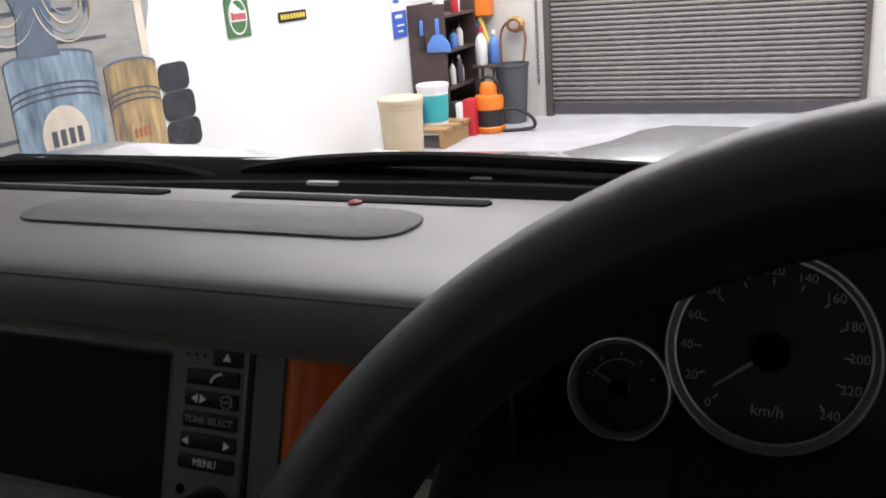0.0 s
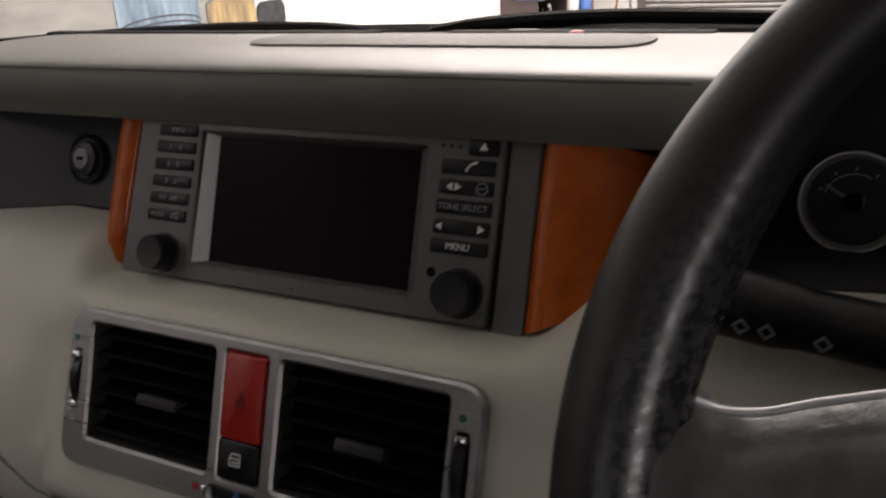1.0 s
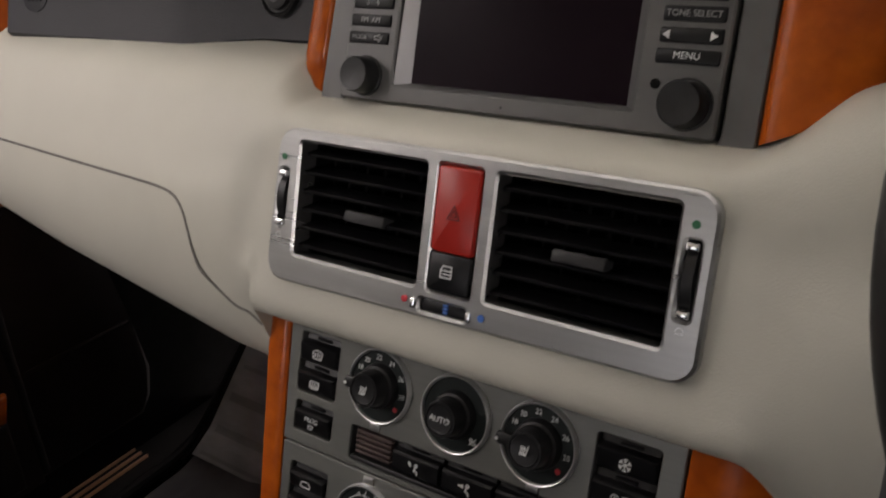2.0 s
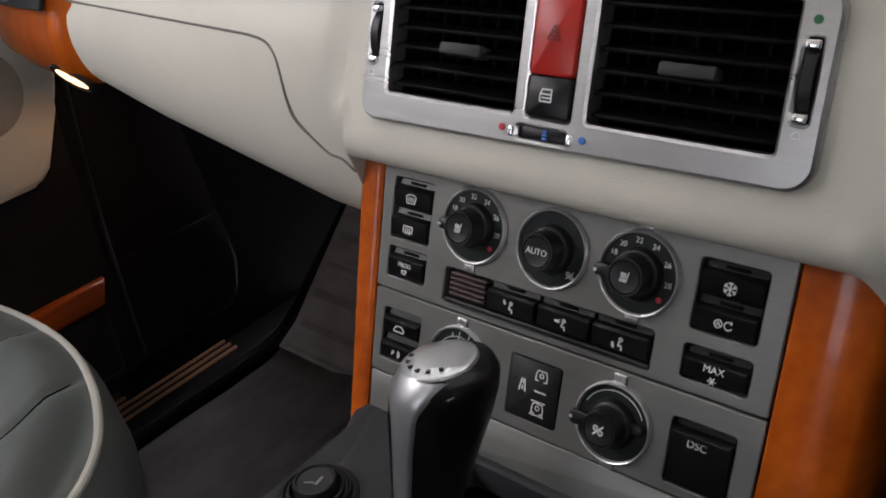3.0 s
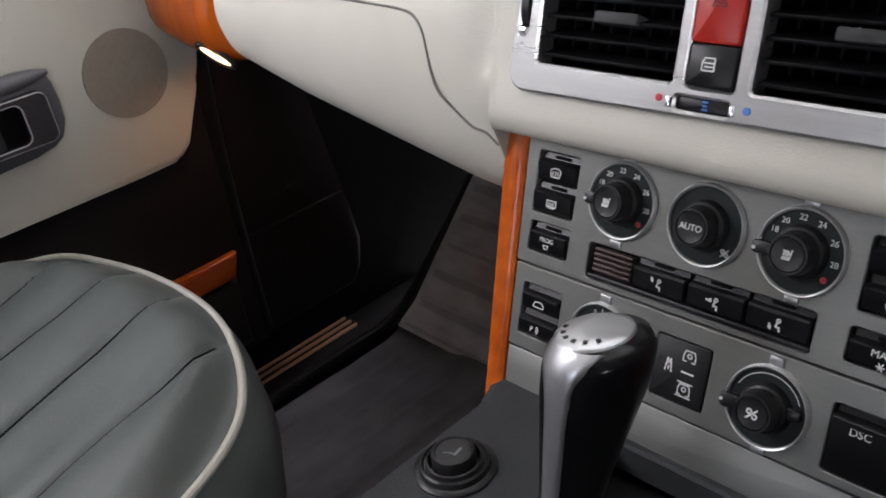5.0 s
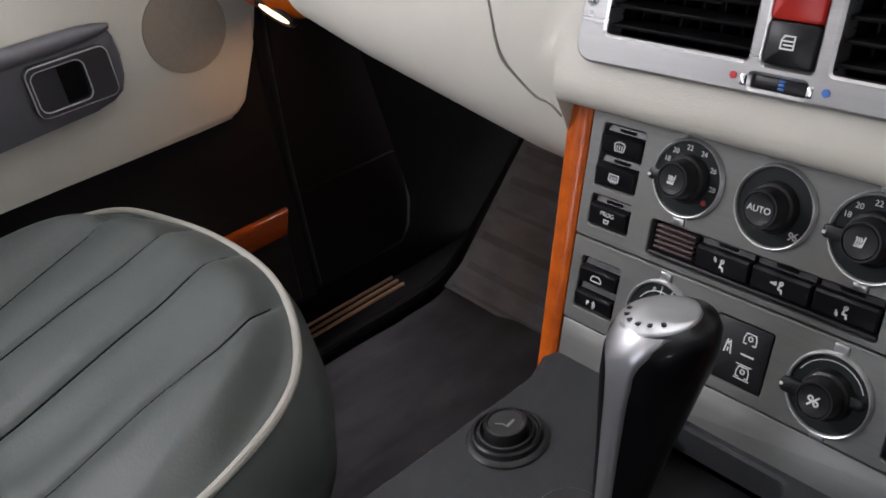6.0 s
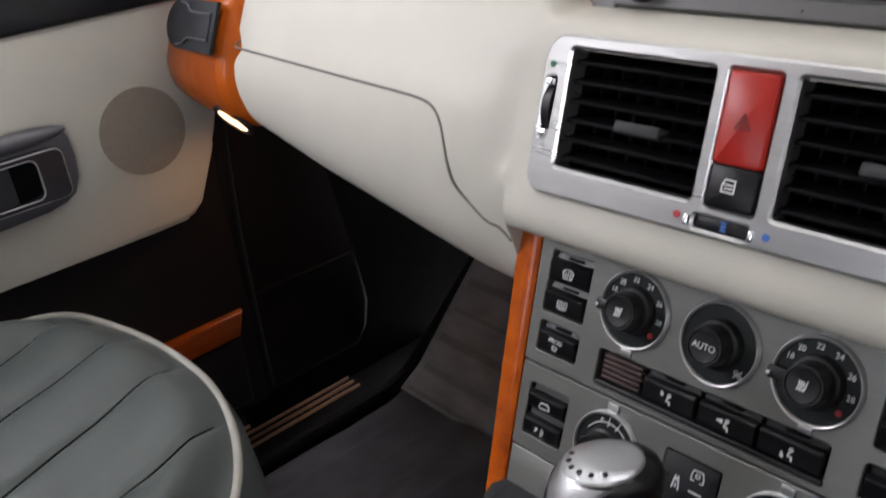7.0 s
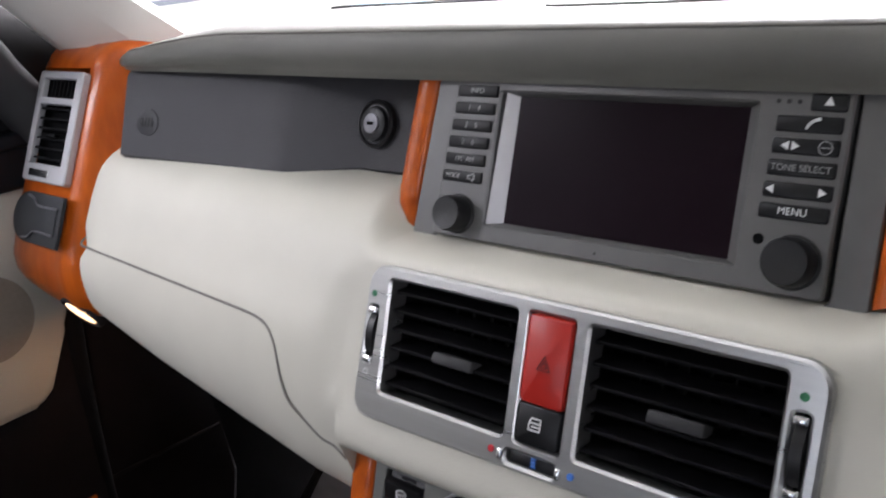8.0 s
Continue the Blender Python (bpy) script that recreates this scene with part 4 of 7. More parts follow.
# ---- dashboard ----
SIDE_PROFILE = [(0.100, 1.034), (0.062, 1.036), (0.038, 1.033), (0.019, 1.022), (0.004, 1.000), (-0.008, 0.977), (-0.0185, 0.956), (-0.026, 0.925),
                (-0.027, 0.895), (-0.021, 0.865), (-0.006, 0.840), (0.020, 0.822), (0.07, 0.822)]
MID_PROFILE = [(0.064, 1.0135), (0.046, 1.0145), (0.022, 1.0150), (0.0105, 1.0115), (0.0042, 0.999), (-0.0018, 0.982), (-0.0114, 0.955), (-0.0212, 0.928),
               (-0.0285, 0.911), (-0.0335, 0.898), (-0.0325, 0.888), (-0.024, 0.8825), (0.012, 0.880)]
DROP = ((-0.60, 0.64), (-0.45, 0.86), (-0.30, 1.0), (-0.17, 1.12), (0.62, 1.12))


def dash_section(x):
    """The cream face of the dashboard, cut across at x: points (y, z) from the shoulder to the lower edge."""
    w = smoothstep(-0.186, -0.160, x) * (1 - smoothstep(0.168, 0.212, x))
    wt = smoothstep(-0.168, -0.146, x) * (1 - smoothstep(0.142, 0.190, x))
    k = mixed(DROP, x)
    dy = -0.075 * (min(x, 0.0) + 0.23) if x < -0.2 else 0.0
    end = max(0.0, (-0.545 - x) / 0.03)
    low = smoothstep(-0.1607, -0.1590, x) * (1 - smoothstep(0.168, 0.212, x))
    out = []
    for i, ((ys, zs), (ym, zm)) in enumerate(zip(SIDE_PROFILE, MID_PROFILE)):
        if zs < 0.956:
            zs = 0.956 - (0.956 - zs) * k
        if x > 0.15:
            zs += 0.012 * smoothstep(0.15, 0.21, x) * (1 if i < 5 else 0)
        ys += dy + 0.02 * end * end
        a = wt if i < 5 else (w if i < 9 else low)
        out.append((ys + (ym - ys) * a, zs + (zm - zs) * a))
    return [(p.x, p.y) for p in spline([(y, z, 0) for y, z in out], 3)]


def dash_point(x, s, lift=0.0):
    """A point of that face; s counts the section's corners from the shoulder."""
    sec = dash_section(x)
    f = max(0.0, min(len(sec) - 1.001, s * 3))
    i = int(f)
    (y0, z0), (y1, z1) = sec[i], sec[i + 1]
    t = f - i
    ny, nz = (z0 - z1), (y1 - y0)
    d = math.hypot(ny, nz) or 1
    return (x, y0 + (y1 - y0) * t - lift * abs(ny) / d, z0 + (z1 - z0) * t + lift * nz / d)


dash = thing("dashboard", "cream vinyl car dashboard under a dark grey padded top", "dashboard")
STATIONS = [-0.575, -0.57, -0.56, -0.545, -0.52, -0.48, -0.44, -0.40, -0.36, -0.32, -0.28, -0.25, -0.22, -0.20, -0.185, -0.176, -0.170, -0.164, -0.1607, -0.1590, -0.152, -0.146,
            -0.142, -0.138, -0.10, -0.05, 0.0, 0.05, 0.10, 0.138, 0.146, 0.152, 0.158, 0.164, 0.168, 0.172, 0.176, 0.180, 0.184, 0.188, 0.192, 0.196, 0.20, 0.204, 0.208, 0.212, 0.22, 0.23, 0.25, 0.30, 0.36, 0.44, 0.52, 0.62, 0.72]
bm = nb()
vs = grid(bm, [[(x + 0.016 * smoothstep(-0.530, -0.575, x) * math.exp(-((k / 3 - 6.0) / 0.42) ** 2), y + 0.006 * smoothstep(-0.53, -0.575, x) * math.exp(-((k / 3 - 6.0) / 0.3) ** 2), z) for k, (y, z) in enumerate(dash_section(x))] for x in STATIONS])
gone = [f for f in bm.faces if abs(f.calc_center_median().x) < 0.137 and 0.930 < f.calc_center_median().z < 0.9985 and f.calc_center_median().y < 0.006]
bmesh.ops.delete(bm, geom=gone, context="FACES")
part("lower_face", bm, CREAM, dash, "cream vinyl lower face", smooth=60)
line = [(-0.574, 6.0), (-0.567, 6.0), (-0.56, 6.0), (-0.55, 6.0), (-0.54, 6.0), (-0.52, 6.0), (-0.5, 6.0), (-0.46, 6.0), (-0.42, 6.0), (-0.34, 6.0), (-0.28, 6.0), (-0.252, 6.02), (-0.236, 6.12), (-0.226, 6.4), (-0.2205, 6.8), (-0.217, 7.2), (-0.211, 7.6), (-0.199, 7.95), (-0.184, 8.25), (-0.172, 8.5), (-0.1625, 8.72)]
bm = nb()
tube(bm, spline([dash_point(x, s, 0.0001) for x, s in line], 5), 0.0011, 6)
part("glovebox_seam", bm, SEAM, dash, "dark joint of the glovebox lid")
# padded top with a rounded front lip
PAD_PROFILE = [(0.16, 1.108), (0.084, 1.1095), (0.0755, 1.1135), (0.0715, 1.122), (0.0712, 1.133), (0.0745, 1.1412), (0.083, 1.1455), (0.11, 1.1475), (0.16, 1.147), (0.22, 1.1462), (0.262, 1.1405), (0.275, 1.133), (0.276, 1.10)]
bm = nb()
rows = []
for x in [-0.552, -0.547, -0.537, -0.515, -0.48, -0.45, -0.41, -0.38, -0.35, -0.25, -0.15, -0.05, 0.05, 0.15, 0.20, 0.225, 0.246]:
    e = max(0.0, (-0.515 - x) / 0.037)
    sink = 0.02 * e * e
    fall = 0.022 * (max(0.0, -0.36 - x) / 0.19) ** 1.5
    rows.append([(x, p.x + (sink if p.x < 0.12 else 0), p.y - (0.004 * e * e if p.y > 1.12 else 0) - fall * max(0.0, min(1.0, (p.y - 1.1095) / 0.037))) for p in spline([(y, z, 0) for y, z in PAD_PROFILE], 3)])
grid(bm, rows)
pad = part("padded_top", bm, PAD, dash, "dark grey padded dashboard top", smooth=60)
bm = nb()
tube(bm, [(x, 0.0755, 1.1425 - 0.0195 * (max(0.0, -0.36 - x) / 0.19) ** 1.5) for x in (-0.51, -0.48, -0.45, -0.42, -0.39, -0.36, -0.3, 0.0, 0.22)], 0.0008, 6)
part("stitched_seam", bm, SEAM, pad)
bm = nb()
slab(bm, [(p.x, p.y) for p in [Vector(q) for q in rrect(-0.11, 0.175, 0.150, 0.205, 0.024, 6)]], 1.1455, 1.1486, 0.001)
part("speaker_grille", bm, GRILLE, pad, "dark speaker grille let into the top")
bm = nb()
rbox(bm, 0.013, 0.198, 0.226, 0.240, 1.141, 1.1467, 0.004, 0.001)
part("demister_slot", bm, CAVITY, pad, "black demister slot")
bm = nb()
rbox(bm, -0.40, -0.045, 0.226, 0.240, 1.141, 1.1467, 0.004, 0.001)
part("demister_slot", bm, CAVITY, pad, "black demister slot")
bm = nb()
lathe(bm, [(0.0045, 1.144), (0.0045, 1.1475), (0.002, 1.1485)], 12, 0.112, 0.222)
part("alarm_light", bm, RED_DOT, pad, "small red alarm light")
bm = nb()
grid(bm, [[(x, p.x, p.y) for p in spline([(0.19, 1.1455, 0), (0.22, 1.143, 0), (0.262, 1.137, 0), (0.275, 1.130, 0), (0.276, 1.10, 0)], 3)] for x in (0.2255, 0.26, 0.30, 0.36, 0.50, 0.66)])
part("padded_top", bm, PAD, dash, "dark grey padded top behind the instruments", smooth=60)
# charcoal airbag cover and the recess with the lock
bm = nb()
front = [(-0.527, 0.053), (-0.50, 0.054), (-0.40, 0.060), (-0.32, 0.0645), (-0.297, 0.0665), (-0.248, 0.0985), (-0.20, 0.100), (-0.165, 0.098)]
rows = []
for x, y in front:
    rows.append([(x, y + 0.09, 1.030), (x, y + 0.004, 1.031), (x, y, 1.036), (x, y + 0.012, 1.070), (x, y + 0.024, 1.104), (x, y + 0.028, 1.109), (x, y + 0.08, 1.112)])
grid(bm, rows)
bmesh.ops.bevel(bm, geom=[e for e in bm.edges if abs(e.verts[0].co.x + 0.297) < 0.004 and abs(e.verts[0].co.x - e.verts[1].co.x) < 1e-6], offset=0.003, segments=2, affect="EDGES")
air = part("airbag_cover", bm, AIRBAG, dash, "charcoal airbag cover above the glovebox", smooth=30)
m = pose(-0.487, 0.0655, 1.0655, 90 - 19, 0, 3.5)
bm = nb()
slab(bm, oval(0, 0, 0.0165, 0.0125), 0.0, 0.0012, 0.0005)
badge = part("oval_badge", bm, AIRBAG, air, m=m)
for k in range(4):
    bm = nb()
    rbox(bm, -0.010 + 0.0052 * k, -0.0065 + 0.0052 * k, -0.004, 0.004, 0.001, 0.0018, 0.0008, 0.0003, 2)
    part("bar", bm, BLACK, badge)
m = pose(-0.231, 0.1105, 1.0685, 90 - 18, 0, 0)
lock = part("lock_surround", lathe(nb(), [(0.0185, -0.004), (0.0185, 0.004), (0.0165, 0.0055), (0.015, 0.004), (0.0135, 0.004), (0.013, 0.007), (0.0105, 0.008), (0.0, 0.008)], 32), BLACK, air, "round black lock", m=m)
part("lock_barrel", lathe(nb(), [(0.0075, 0.007), (0.0075, 0.0092), (0.0055, 0.0095), (0.0, 0.0095)], 20), HANDLE_GREY, lock)
bm = nb()
rbox(bm, -0.0032, 0.0032, -0.0012, 0.0012, 0.0094, 0.0099, 0.0006, 0.0002, 2)
part("key_slot", bm, CAVITY, lock)

# wooden end piece with the side vent
cap = thing("dash_end_panel", "glossy cherry wood end panel of the dashboard with a side vent", "dashboard panel")
bm = nb()
outline = [(-0.605, 0.0), (-0.617, 0.006), (-0.635, 0.004), (-0.66, 0.002), (-0.69, 0.002), (-0.709, 0.003), (-0.720, 0.009), (-0.727, 0.025), (-0.729, 0.08)]
CAPZ = [(-0.115, -0.075), (-0.113, -0.05), (-0.108, -0.032), (-0.099, -0.018), (-0.088, -0.008), (-0.074, -0.001), (-0.05, 0.001), (-0.04, 0.002), (0.009, 0.002), (0.06, 0.002), (0.126, 0.0), (0.139, -0.004), (0.149, -0.014), (0.154, -0.05)]
LOWEST = ((-0.724, 0.888), (-0.712, 0.879), (-0.69, 0.872), (-0.65, 0.863), (-0.60, 0.858), (-0.55, 0.859), (-0.48, 0.858))
rows = []
for x, back in [(-0.48, 0.17), (-0.50, 0.155), (-0.518, 0.135), (-0.535, 0.115), (-0.548, 0.080), (-0.572, 0.042), (-0.592, 0.015), (-0.603, 0.004)] + outline[1:]:
    row = []
    for v, w in CAPZ:
        f = max(0.0, (-0.05 - v) / 0.065)
        z = 0.995 + v * 0.9063 if f == 0 else 0.9497 + (mixed(LOWEST, x) - 0.9497) * f
        z = min(z, mixed(((-0.603, 1.135), (-0.592, 1.130), (-0.572, 1.118), (-0.548, 1.106)), x))
        row.append((x, 0.03 + v * 0.4226 + back * (1 - 0.62 * f * f) + max(0, -w) * 0.9, z))
    rows.append(row)
grid(bm, rows)
gone = [f for f in bm.faces if -0.708 < f.calc_center_median().x < -0.618 and 1.004 < f.calc_center_median().z < 1.101]
bmesh.ops.delete(bm, geom=gone, context="FACES")
wood_cap = part("wood_body", bm, WOOD, cap, "orange cherry veneer", smooth=60)
CAP_FACE = pose(0, 0.030, 0.995, 90 - 25)
vent = new("side_vent")
vent.parent = cap
vent.matrix_basis = CAP_FACE
tagged(vent, "silver-framed side air vent")
bm = nb()
plate(bm, (-0.7035, -0.6105, 0.005, 0.122, 0.004), [(-0.6925, -0.6235, 0.094, 0.114, 0.001), (-0.6945, -0.6235, 0.024, 0.087, 0.001)], -0.004, 0.004, 0.0012, 3)
part("vent_frame", bm, BEVEL, vent)
bm = nb()
box(bm, -0.708, -0.612, 0.014, 0.117, -0.0155, -0.011)
part("vent_back", bm, CAVITY, vent, smooth=0)
for k in range(6):
    bm = nb()
    rbox(bm, -0.6945, -0.6235, 0.029 + 0.0105 * k, 0.0315 + 0.0105 * k, -0.0105, 0.0, 0.0006, 0.0004, 1)
    part("slat", bm, SLAT, vent)
for k in range(8):
    bm = nb()
    rbox(bm, -0.6885 + 0.0083 * k, -0.6867 + 0.0083 * k, 0.094, 0.114, -0.0105, 0.0, 0.0006, 0.0004, 1)
    part("slat", bm, SLAT, vent)
bm = nb()
rbox(bm, -0.678, -0.650, 0.0525, 0.0565, -0.002, 0.003, 0.001, 0.0006, 2)
part("vent_tab", bm, SLAT, vent)
bm = nb()
rbox(bm, -0.688, -0.645, 0.010, 0.018, 0.003, 0.0052, 0.002, 0.001)
part("vent_wheel", bm, CHROME, vent)
bm = nb()
slab(bm, [(-0.600, -0.0055), (-0.66, -0.0055)] + [(x, y) for x, y in oval(-0.672, -0.032, 0.031, 0.0262, 14, 90, 270)] + [(-0.66, -0.0585), (-0.600, -0.0585)], 0.002, 0.006, 0.0015)
hold = part("cup_holder", bm, CONSOLE, cap, "dark grey folding cup holder", m=CAP_FACE)
bm = nb()
slab(bm, [(-0.607, -0.018), (-0.648, -0.018), (-0.660, -0.011), (-0.690, -0.013), (-0.697, -0.032), (-0.690, -0.051), (-0.660, -0.053), (-0.648, -0.046), (-0.607, -0.046)], 0.0055, 0.0075, 0.001)
part("holder_lid", bm, CONSOLE, hold)
for yy in (-0.0185, -0.0455):
    bm = nb()
    tube(bm, spline([(-0.606, yy, 0.0080), (-0.645, yy, 0.0080), (-0.658, yy + (0.007 if yy > -0.03 else -0.007), 0.0080), (-0.672, yy + (0.009 if yy > -0.03 else -0.009), 0.0078)], 5), 0.0012, 6)
    part("holder_edge", bm, HANDLE_GREY, hold, "grey raised edge")
axis = Vector((0.035, 0.012, -0.020)).normalized()
face = Vector((0.35, -0.80, -0.45))
face = (face - axis * face.dot(axis)).normalized()
m = Matrix.Translation(Vector((-0.606, 0.0195, 0.873)) + 0.0075 * face) @ Matrix((axis, face.cross(axis), face)).transposed().to_4x4()
bm = nb()
lathe(bm, [(1.0 * math.cos(a), math.sin(a)) for a in [radians(-88 + 176 * i / 14) for i in range(15)]], 28)
bmesh.ops.scale(bm, vec=(0.0205, 0.0036, 0.0030), verts=bm.verts)
# added dark ring: stands in for the shaded wood round the lens
hs = nb()
lathe(hs, [(1.0, -0.8), (1.0, 0.2), (0.94, 0.5), (0.84, 0.5), (0.80, 0.0), (0.0, 0.0)], 28)
bmesh.ops.scale(hs, vec=(0.0275, 0.0098, 0.004), verts=hs.verts)
part("lamp_housing", hs, KICK, cap, "dark ring standing in for shade round the lamp", m=m @ Matrix.Translation((0, 0, -0.001)))
lamp = part("courtesy_lamp", bm, LAMP_ON, cap, "small lit courtesy lamp", m=m)

# ---- infotainment unit ----
def lean_out(bm):
    """The unit's passenger side leans outwards towards the foot."""
    for v in bm.verts:
        if v.co.x < -0.1:
            v.co.x += 0.0634 * (v.co.y + 0.0615) - 0.0005


unit = thing("infotainment_unit", "dark grey car infotainment unit with a blank screen", "car display", UNIT_FACE)
bm = nb()
plate(bm, (-0.1445, 0.1445, -0.0635, 0.046, 0.003), [(-0.1262, 0.1262, -0.0625, 0.0425, 0.004)], -0.012, 0.0, 0.001)
lean_out(bm)
part("surround", bm, UNIT_GREY, unit)
bm = nb()
rbox(bm, -0.128, 0.128, -0.064, 0.0445, -0.02, -0.006, 0.004, 0.001)
lean_out(bm)
part("gap_backing", bm, CAVITY, unit)
bm = nb()
plate(bm, (-0.1250, 0.1245, -0.0612, 0.0415, 0.0035), [(-0.0835, 0.0785, -0.0500, 0.0325, 0.0015)], -0.006, 0.0035, 0.0012)
lean_out(bm)
body = part("fascia", bm, UNIT_GREY, unit, "dark grey fascia")
bm = nb()
box(bm, -0.0725, 0.0728, -0.0478, 0.0306, -0.006, -0.0025)
scr = part("screen", bm, SCREEN, unit, "blank black screen", smooth=0)
OUT4, IN4 = ((-0.0835, -0.0500), (0.0785, -0.0500), (0.0785, 0.0325), (-0.0806, 0.0325)), ((-0.0725, -0.0478), (0.0728, -0.0478), (0.0728, 0.0306), (-0.0725, 0.0306))
for i, nm in ((3, "left_bevel"), (0, "lower_bevel"), (1, "right_bevel"), (2, "upper_bevel")):
    j = (i + 1) % 4
    bm = nb()
    a, b, c, d = OUT4[i], OUT4[j], IN4[j], IN4[i]
    q = [bm.verts.new((a[0], a[1], 0.0015)), bm.verts.new((b[0], b[1], 0.0015)), bm.verts.new((c[0], c[1], -0.0024)), bm.verts.new((d[0], d[1], -0.0024))]
    bm.faces.new(q)
    part("screen_bevel", bm, BEVEL if i == 3 else UNIT_GREY, scr, "pale bevel" if i == 3 else "", smooth=0)
for k, words in enumerate(("INFO", "1    4", "2    5", "3    6", "FM  AM", "MODE  <|")):
    top = 0.0360 - 0.0109 * k
    off = 0.0043 - 0.00075 * k
    bm = nb()
    rbox(bm, -0.1218 + off, -0.0900 + off, top - 0.0074, top, 0.003, 0.0048, 0.0012, 0.0006, 3)
    key = part("key", bm, KEY, body)
    if k < 5:
        text("key_lettering", words, 0.0048, -0.106 + off, top - 0.0037, 0.0049, GREY_INK, key)
    else:
        text("key_lettering", "MODE", 0.0042, -0.113 + off, top - 0.0037, 0.0049, GREY_INK, key)
        marks("key_sign", [[(-0.002, -0.001), (0, -0.001), (0.0022, -0.0025), (0.0022, 0.0025), (0, 0.001), (-0.002, 0.001), (-0.002, -0.001)], [(0.0035, -0.0015), (0.0035, 0.0015)]], 0.0006, 0.0049, GREY_INK, key, -0.098, top - 0.0037)


def unit_key(x0, x1, y0, y1):
    bm = nb()
    rbox(bm, x0, x1, y0, y1, 0.003, 0.0050, 0.0014, 0.0007, 3)
    return part("key", bm, KEY, body)


def tri_mark(parent, x, y, s, turn, mat=WHITE_INK, z=0.0051):
    bm = nb()
    slab(bm, [(x + s * math.cos(radians(turn + a)), y + s * math.sin(radians(turn + a))) for a in (0, 120, 240)], z, z + 0.0002)
    return part("key_arrow", bm, mat, parent, smooth=0)


k0 = unit_key(0.1045, 0.1218, 0.0292, 0.0377)
tri_mark(k0, 0.1135, 0.0334, 0.0028, 90)
k0 = unit_key(0.0892, 0.1210, 0.0187, 0.0268)
marks("key_sign", [arc(0.1110, 0.0185, 0.0068, 95, 160, 6)], 0.0015, 0.0051, WHITE_INK, k0)
k0 = unit_key(0.0888, 0.1210, 0.0079, 0.0159)
tri_mark(k0, 0.0960, 0.0119, 0.0026, 180)
tri_mark(k0, 0.1000, 0.0119, 0.0026, 0)
marks("key_sign", [arc(0.1148, 0.0118, 0.0032, 0, 360, 14), [(0.1128, 0.0118), (0.1168, 0.0118)]], 0.0006, 0.0051, GREY_INK, k0)
k0 = unit_key(0.0883, 0.1211, -0.0028, 0.0051)
text("key_lettering", "TONE SELECT", 0.0047, 0.1046, 0.0011, 0.0051, GREY_INK, k0)
k0 = unit_key(0.0878, 0.1212, -0.0136, -0.0057)
tri_mark(k0, 0.0920, -0.0097, 0.0026, 180)
tri_mark(k0, 0.1162, -0.0097, 0.0026, 0)
k0 = unit_key(0.0872, 0.1212, -0.0240, -0.0165)
text("key_lettering", "MENU", 0.0052, 0.1040, -0.0201, 0.0051, WHITE_INK, k0)
for x, y, r in ((-0.1045, -0.0462, 0.0115), (0.1078, -0.0443, 0.0122)):
    kn = part("knob", lathe(nb(), [(r * 1.12, 0.003), (r * 1.12, 0.0045), (r * 1.0, 0.005), (r * 0.97, 0.0155), (r * 0.90, 0.0172), (r * 0.55, 0.0168), (0.0, 0.0165)], 36, x, y), BLACK, body, "round black knob")
part("microphone_hole", lathe(nb(), [(0.0028, 0.003), (0.0028, 0.0037), (0.0, 0.0037)], 16, 0.0892, -0.0350), CAVITY, body)
for k in range(3):
    part("signal_dot", lathe(nb(), [(0.0012, 0.003), (0.0012, 0.0037), (0.0, 0.0037)], 10, 0.0885 + 0.0052 * k, 0.0335), BLACK, body)
part("signal_dot", lathe(nb(), [(0.0009, 0.003), (0.0009, 0.0037), (0.0, 0.0037)], 10, -0.0018, -0.0565), BLACK, body)

# wood on either side of the unit
bm = nb()
rows = []
for i in range(13):
    v = 0.046 - 0.1085 * i / 12
    sink = 0.006 * smoothstep(0.75, 1.0, i / 12)
    sx = 0.004 * smoothstep(0.8, 1.0, i / 12)
    rows.append([(-0.1450, v, -0.012), (-0.1455, v, -0.001 - sink), (-0.148, v, 0.0015 - sink), (-0.154 + sx * 0.3, v, 0.0030 - sink), (-0.161 + sx, v, 0.0015 - sink), (-0.1655 + sx, v, -0.003 - sink), (-0.167 + sx, v, -0.03)])
grid(bm, rows)
lean_out(bm)
part("wood_strip", bm, WOOD, dash, "upright cherry wood strip", smooth=60, m=UNIT_FACE)
bm = nb()
rows = []
for u, w in ((0.1450, -0.012), (0.1455, 0.000), (0.148, 0.004), (0.153, 0.006), (0.159, 0.0062), (0.168, 0.0035), (0.180, -0.0025), (0.190, -0.009), (0.1975, -0.016), (0.200, -0.03)):
    f = (u - 0.145) / 0.053
    top, bot = 0.0455 - 0.009 * f, -0.0605 + 0.030 * f ** 1.3
    rows.append([(u, bot + (top - bot) * k / 10, w) for k in range(11)])
grid(bm, rows)
part("wood_panel", bm, WOOD, dash, "curved cherry wood panel", smooth=60, m=UNIT_FACE)

# ---- centre vents ----
vents = thing("centre_vent_panel", "brushed aluminium panel with two black air vents", "air vent", VENT_FACE)
bm = nb()
plate(bm, (-0.1407, 0.1448, -0.0512, 0.0451, 0.0135), [(-0.1205, -0.0230, -0.0343, 0.0372, 0.0025), (0.0238, 0.1254, -0.0340, 0.0377, 0.0025), (-0.0145, 0.0145, -0.0346, 0.0378, 0.002), (-0.0188, 0.0136, -0.0478, -0.0402, 0.002),
                                                              (-0.1362, -0.1296, -0.0180, 0.0190, 0.002), (0.1302, 0.1378, -0.0182, 0.0212, 0.002)], -0.010, 0.0055, 0.0016)
for v in bm.verts:
    if v.co.y < -0.040 and abs(v.co.x) > 0.03:
        v.co.y += 0.013 * v.co.x
    if v.co.x < -0.125:
        v.co.x += 0.035 * v.co.y
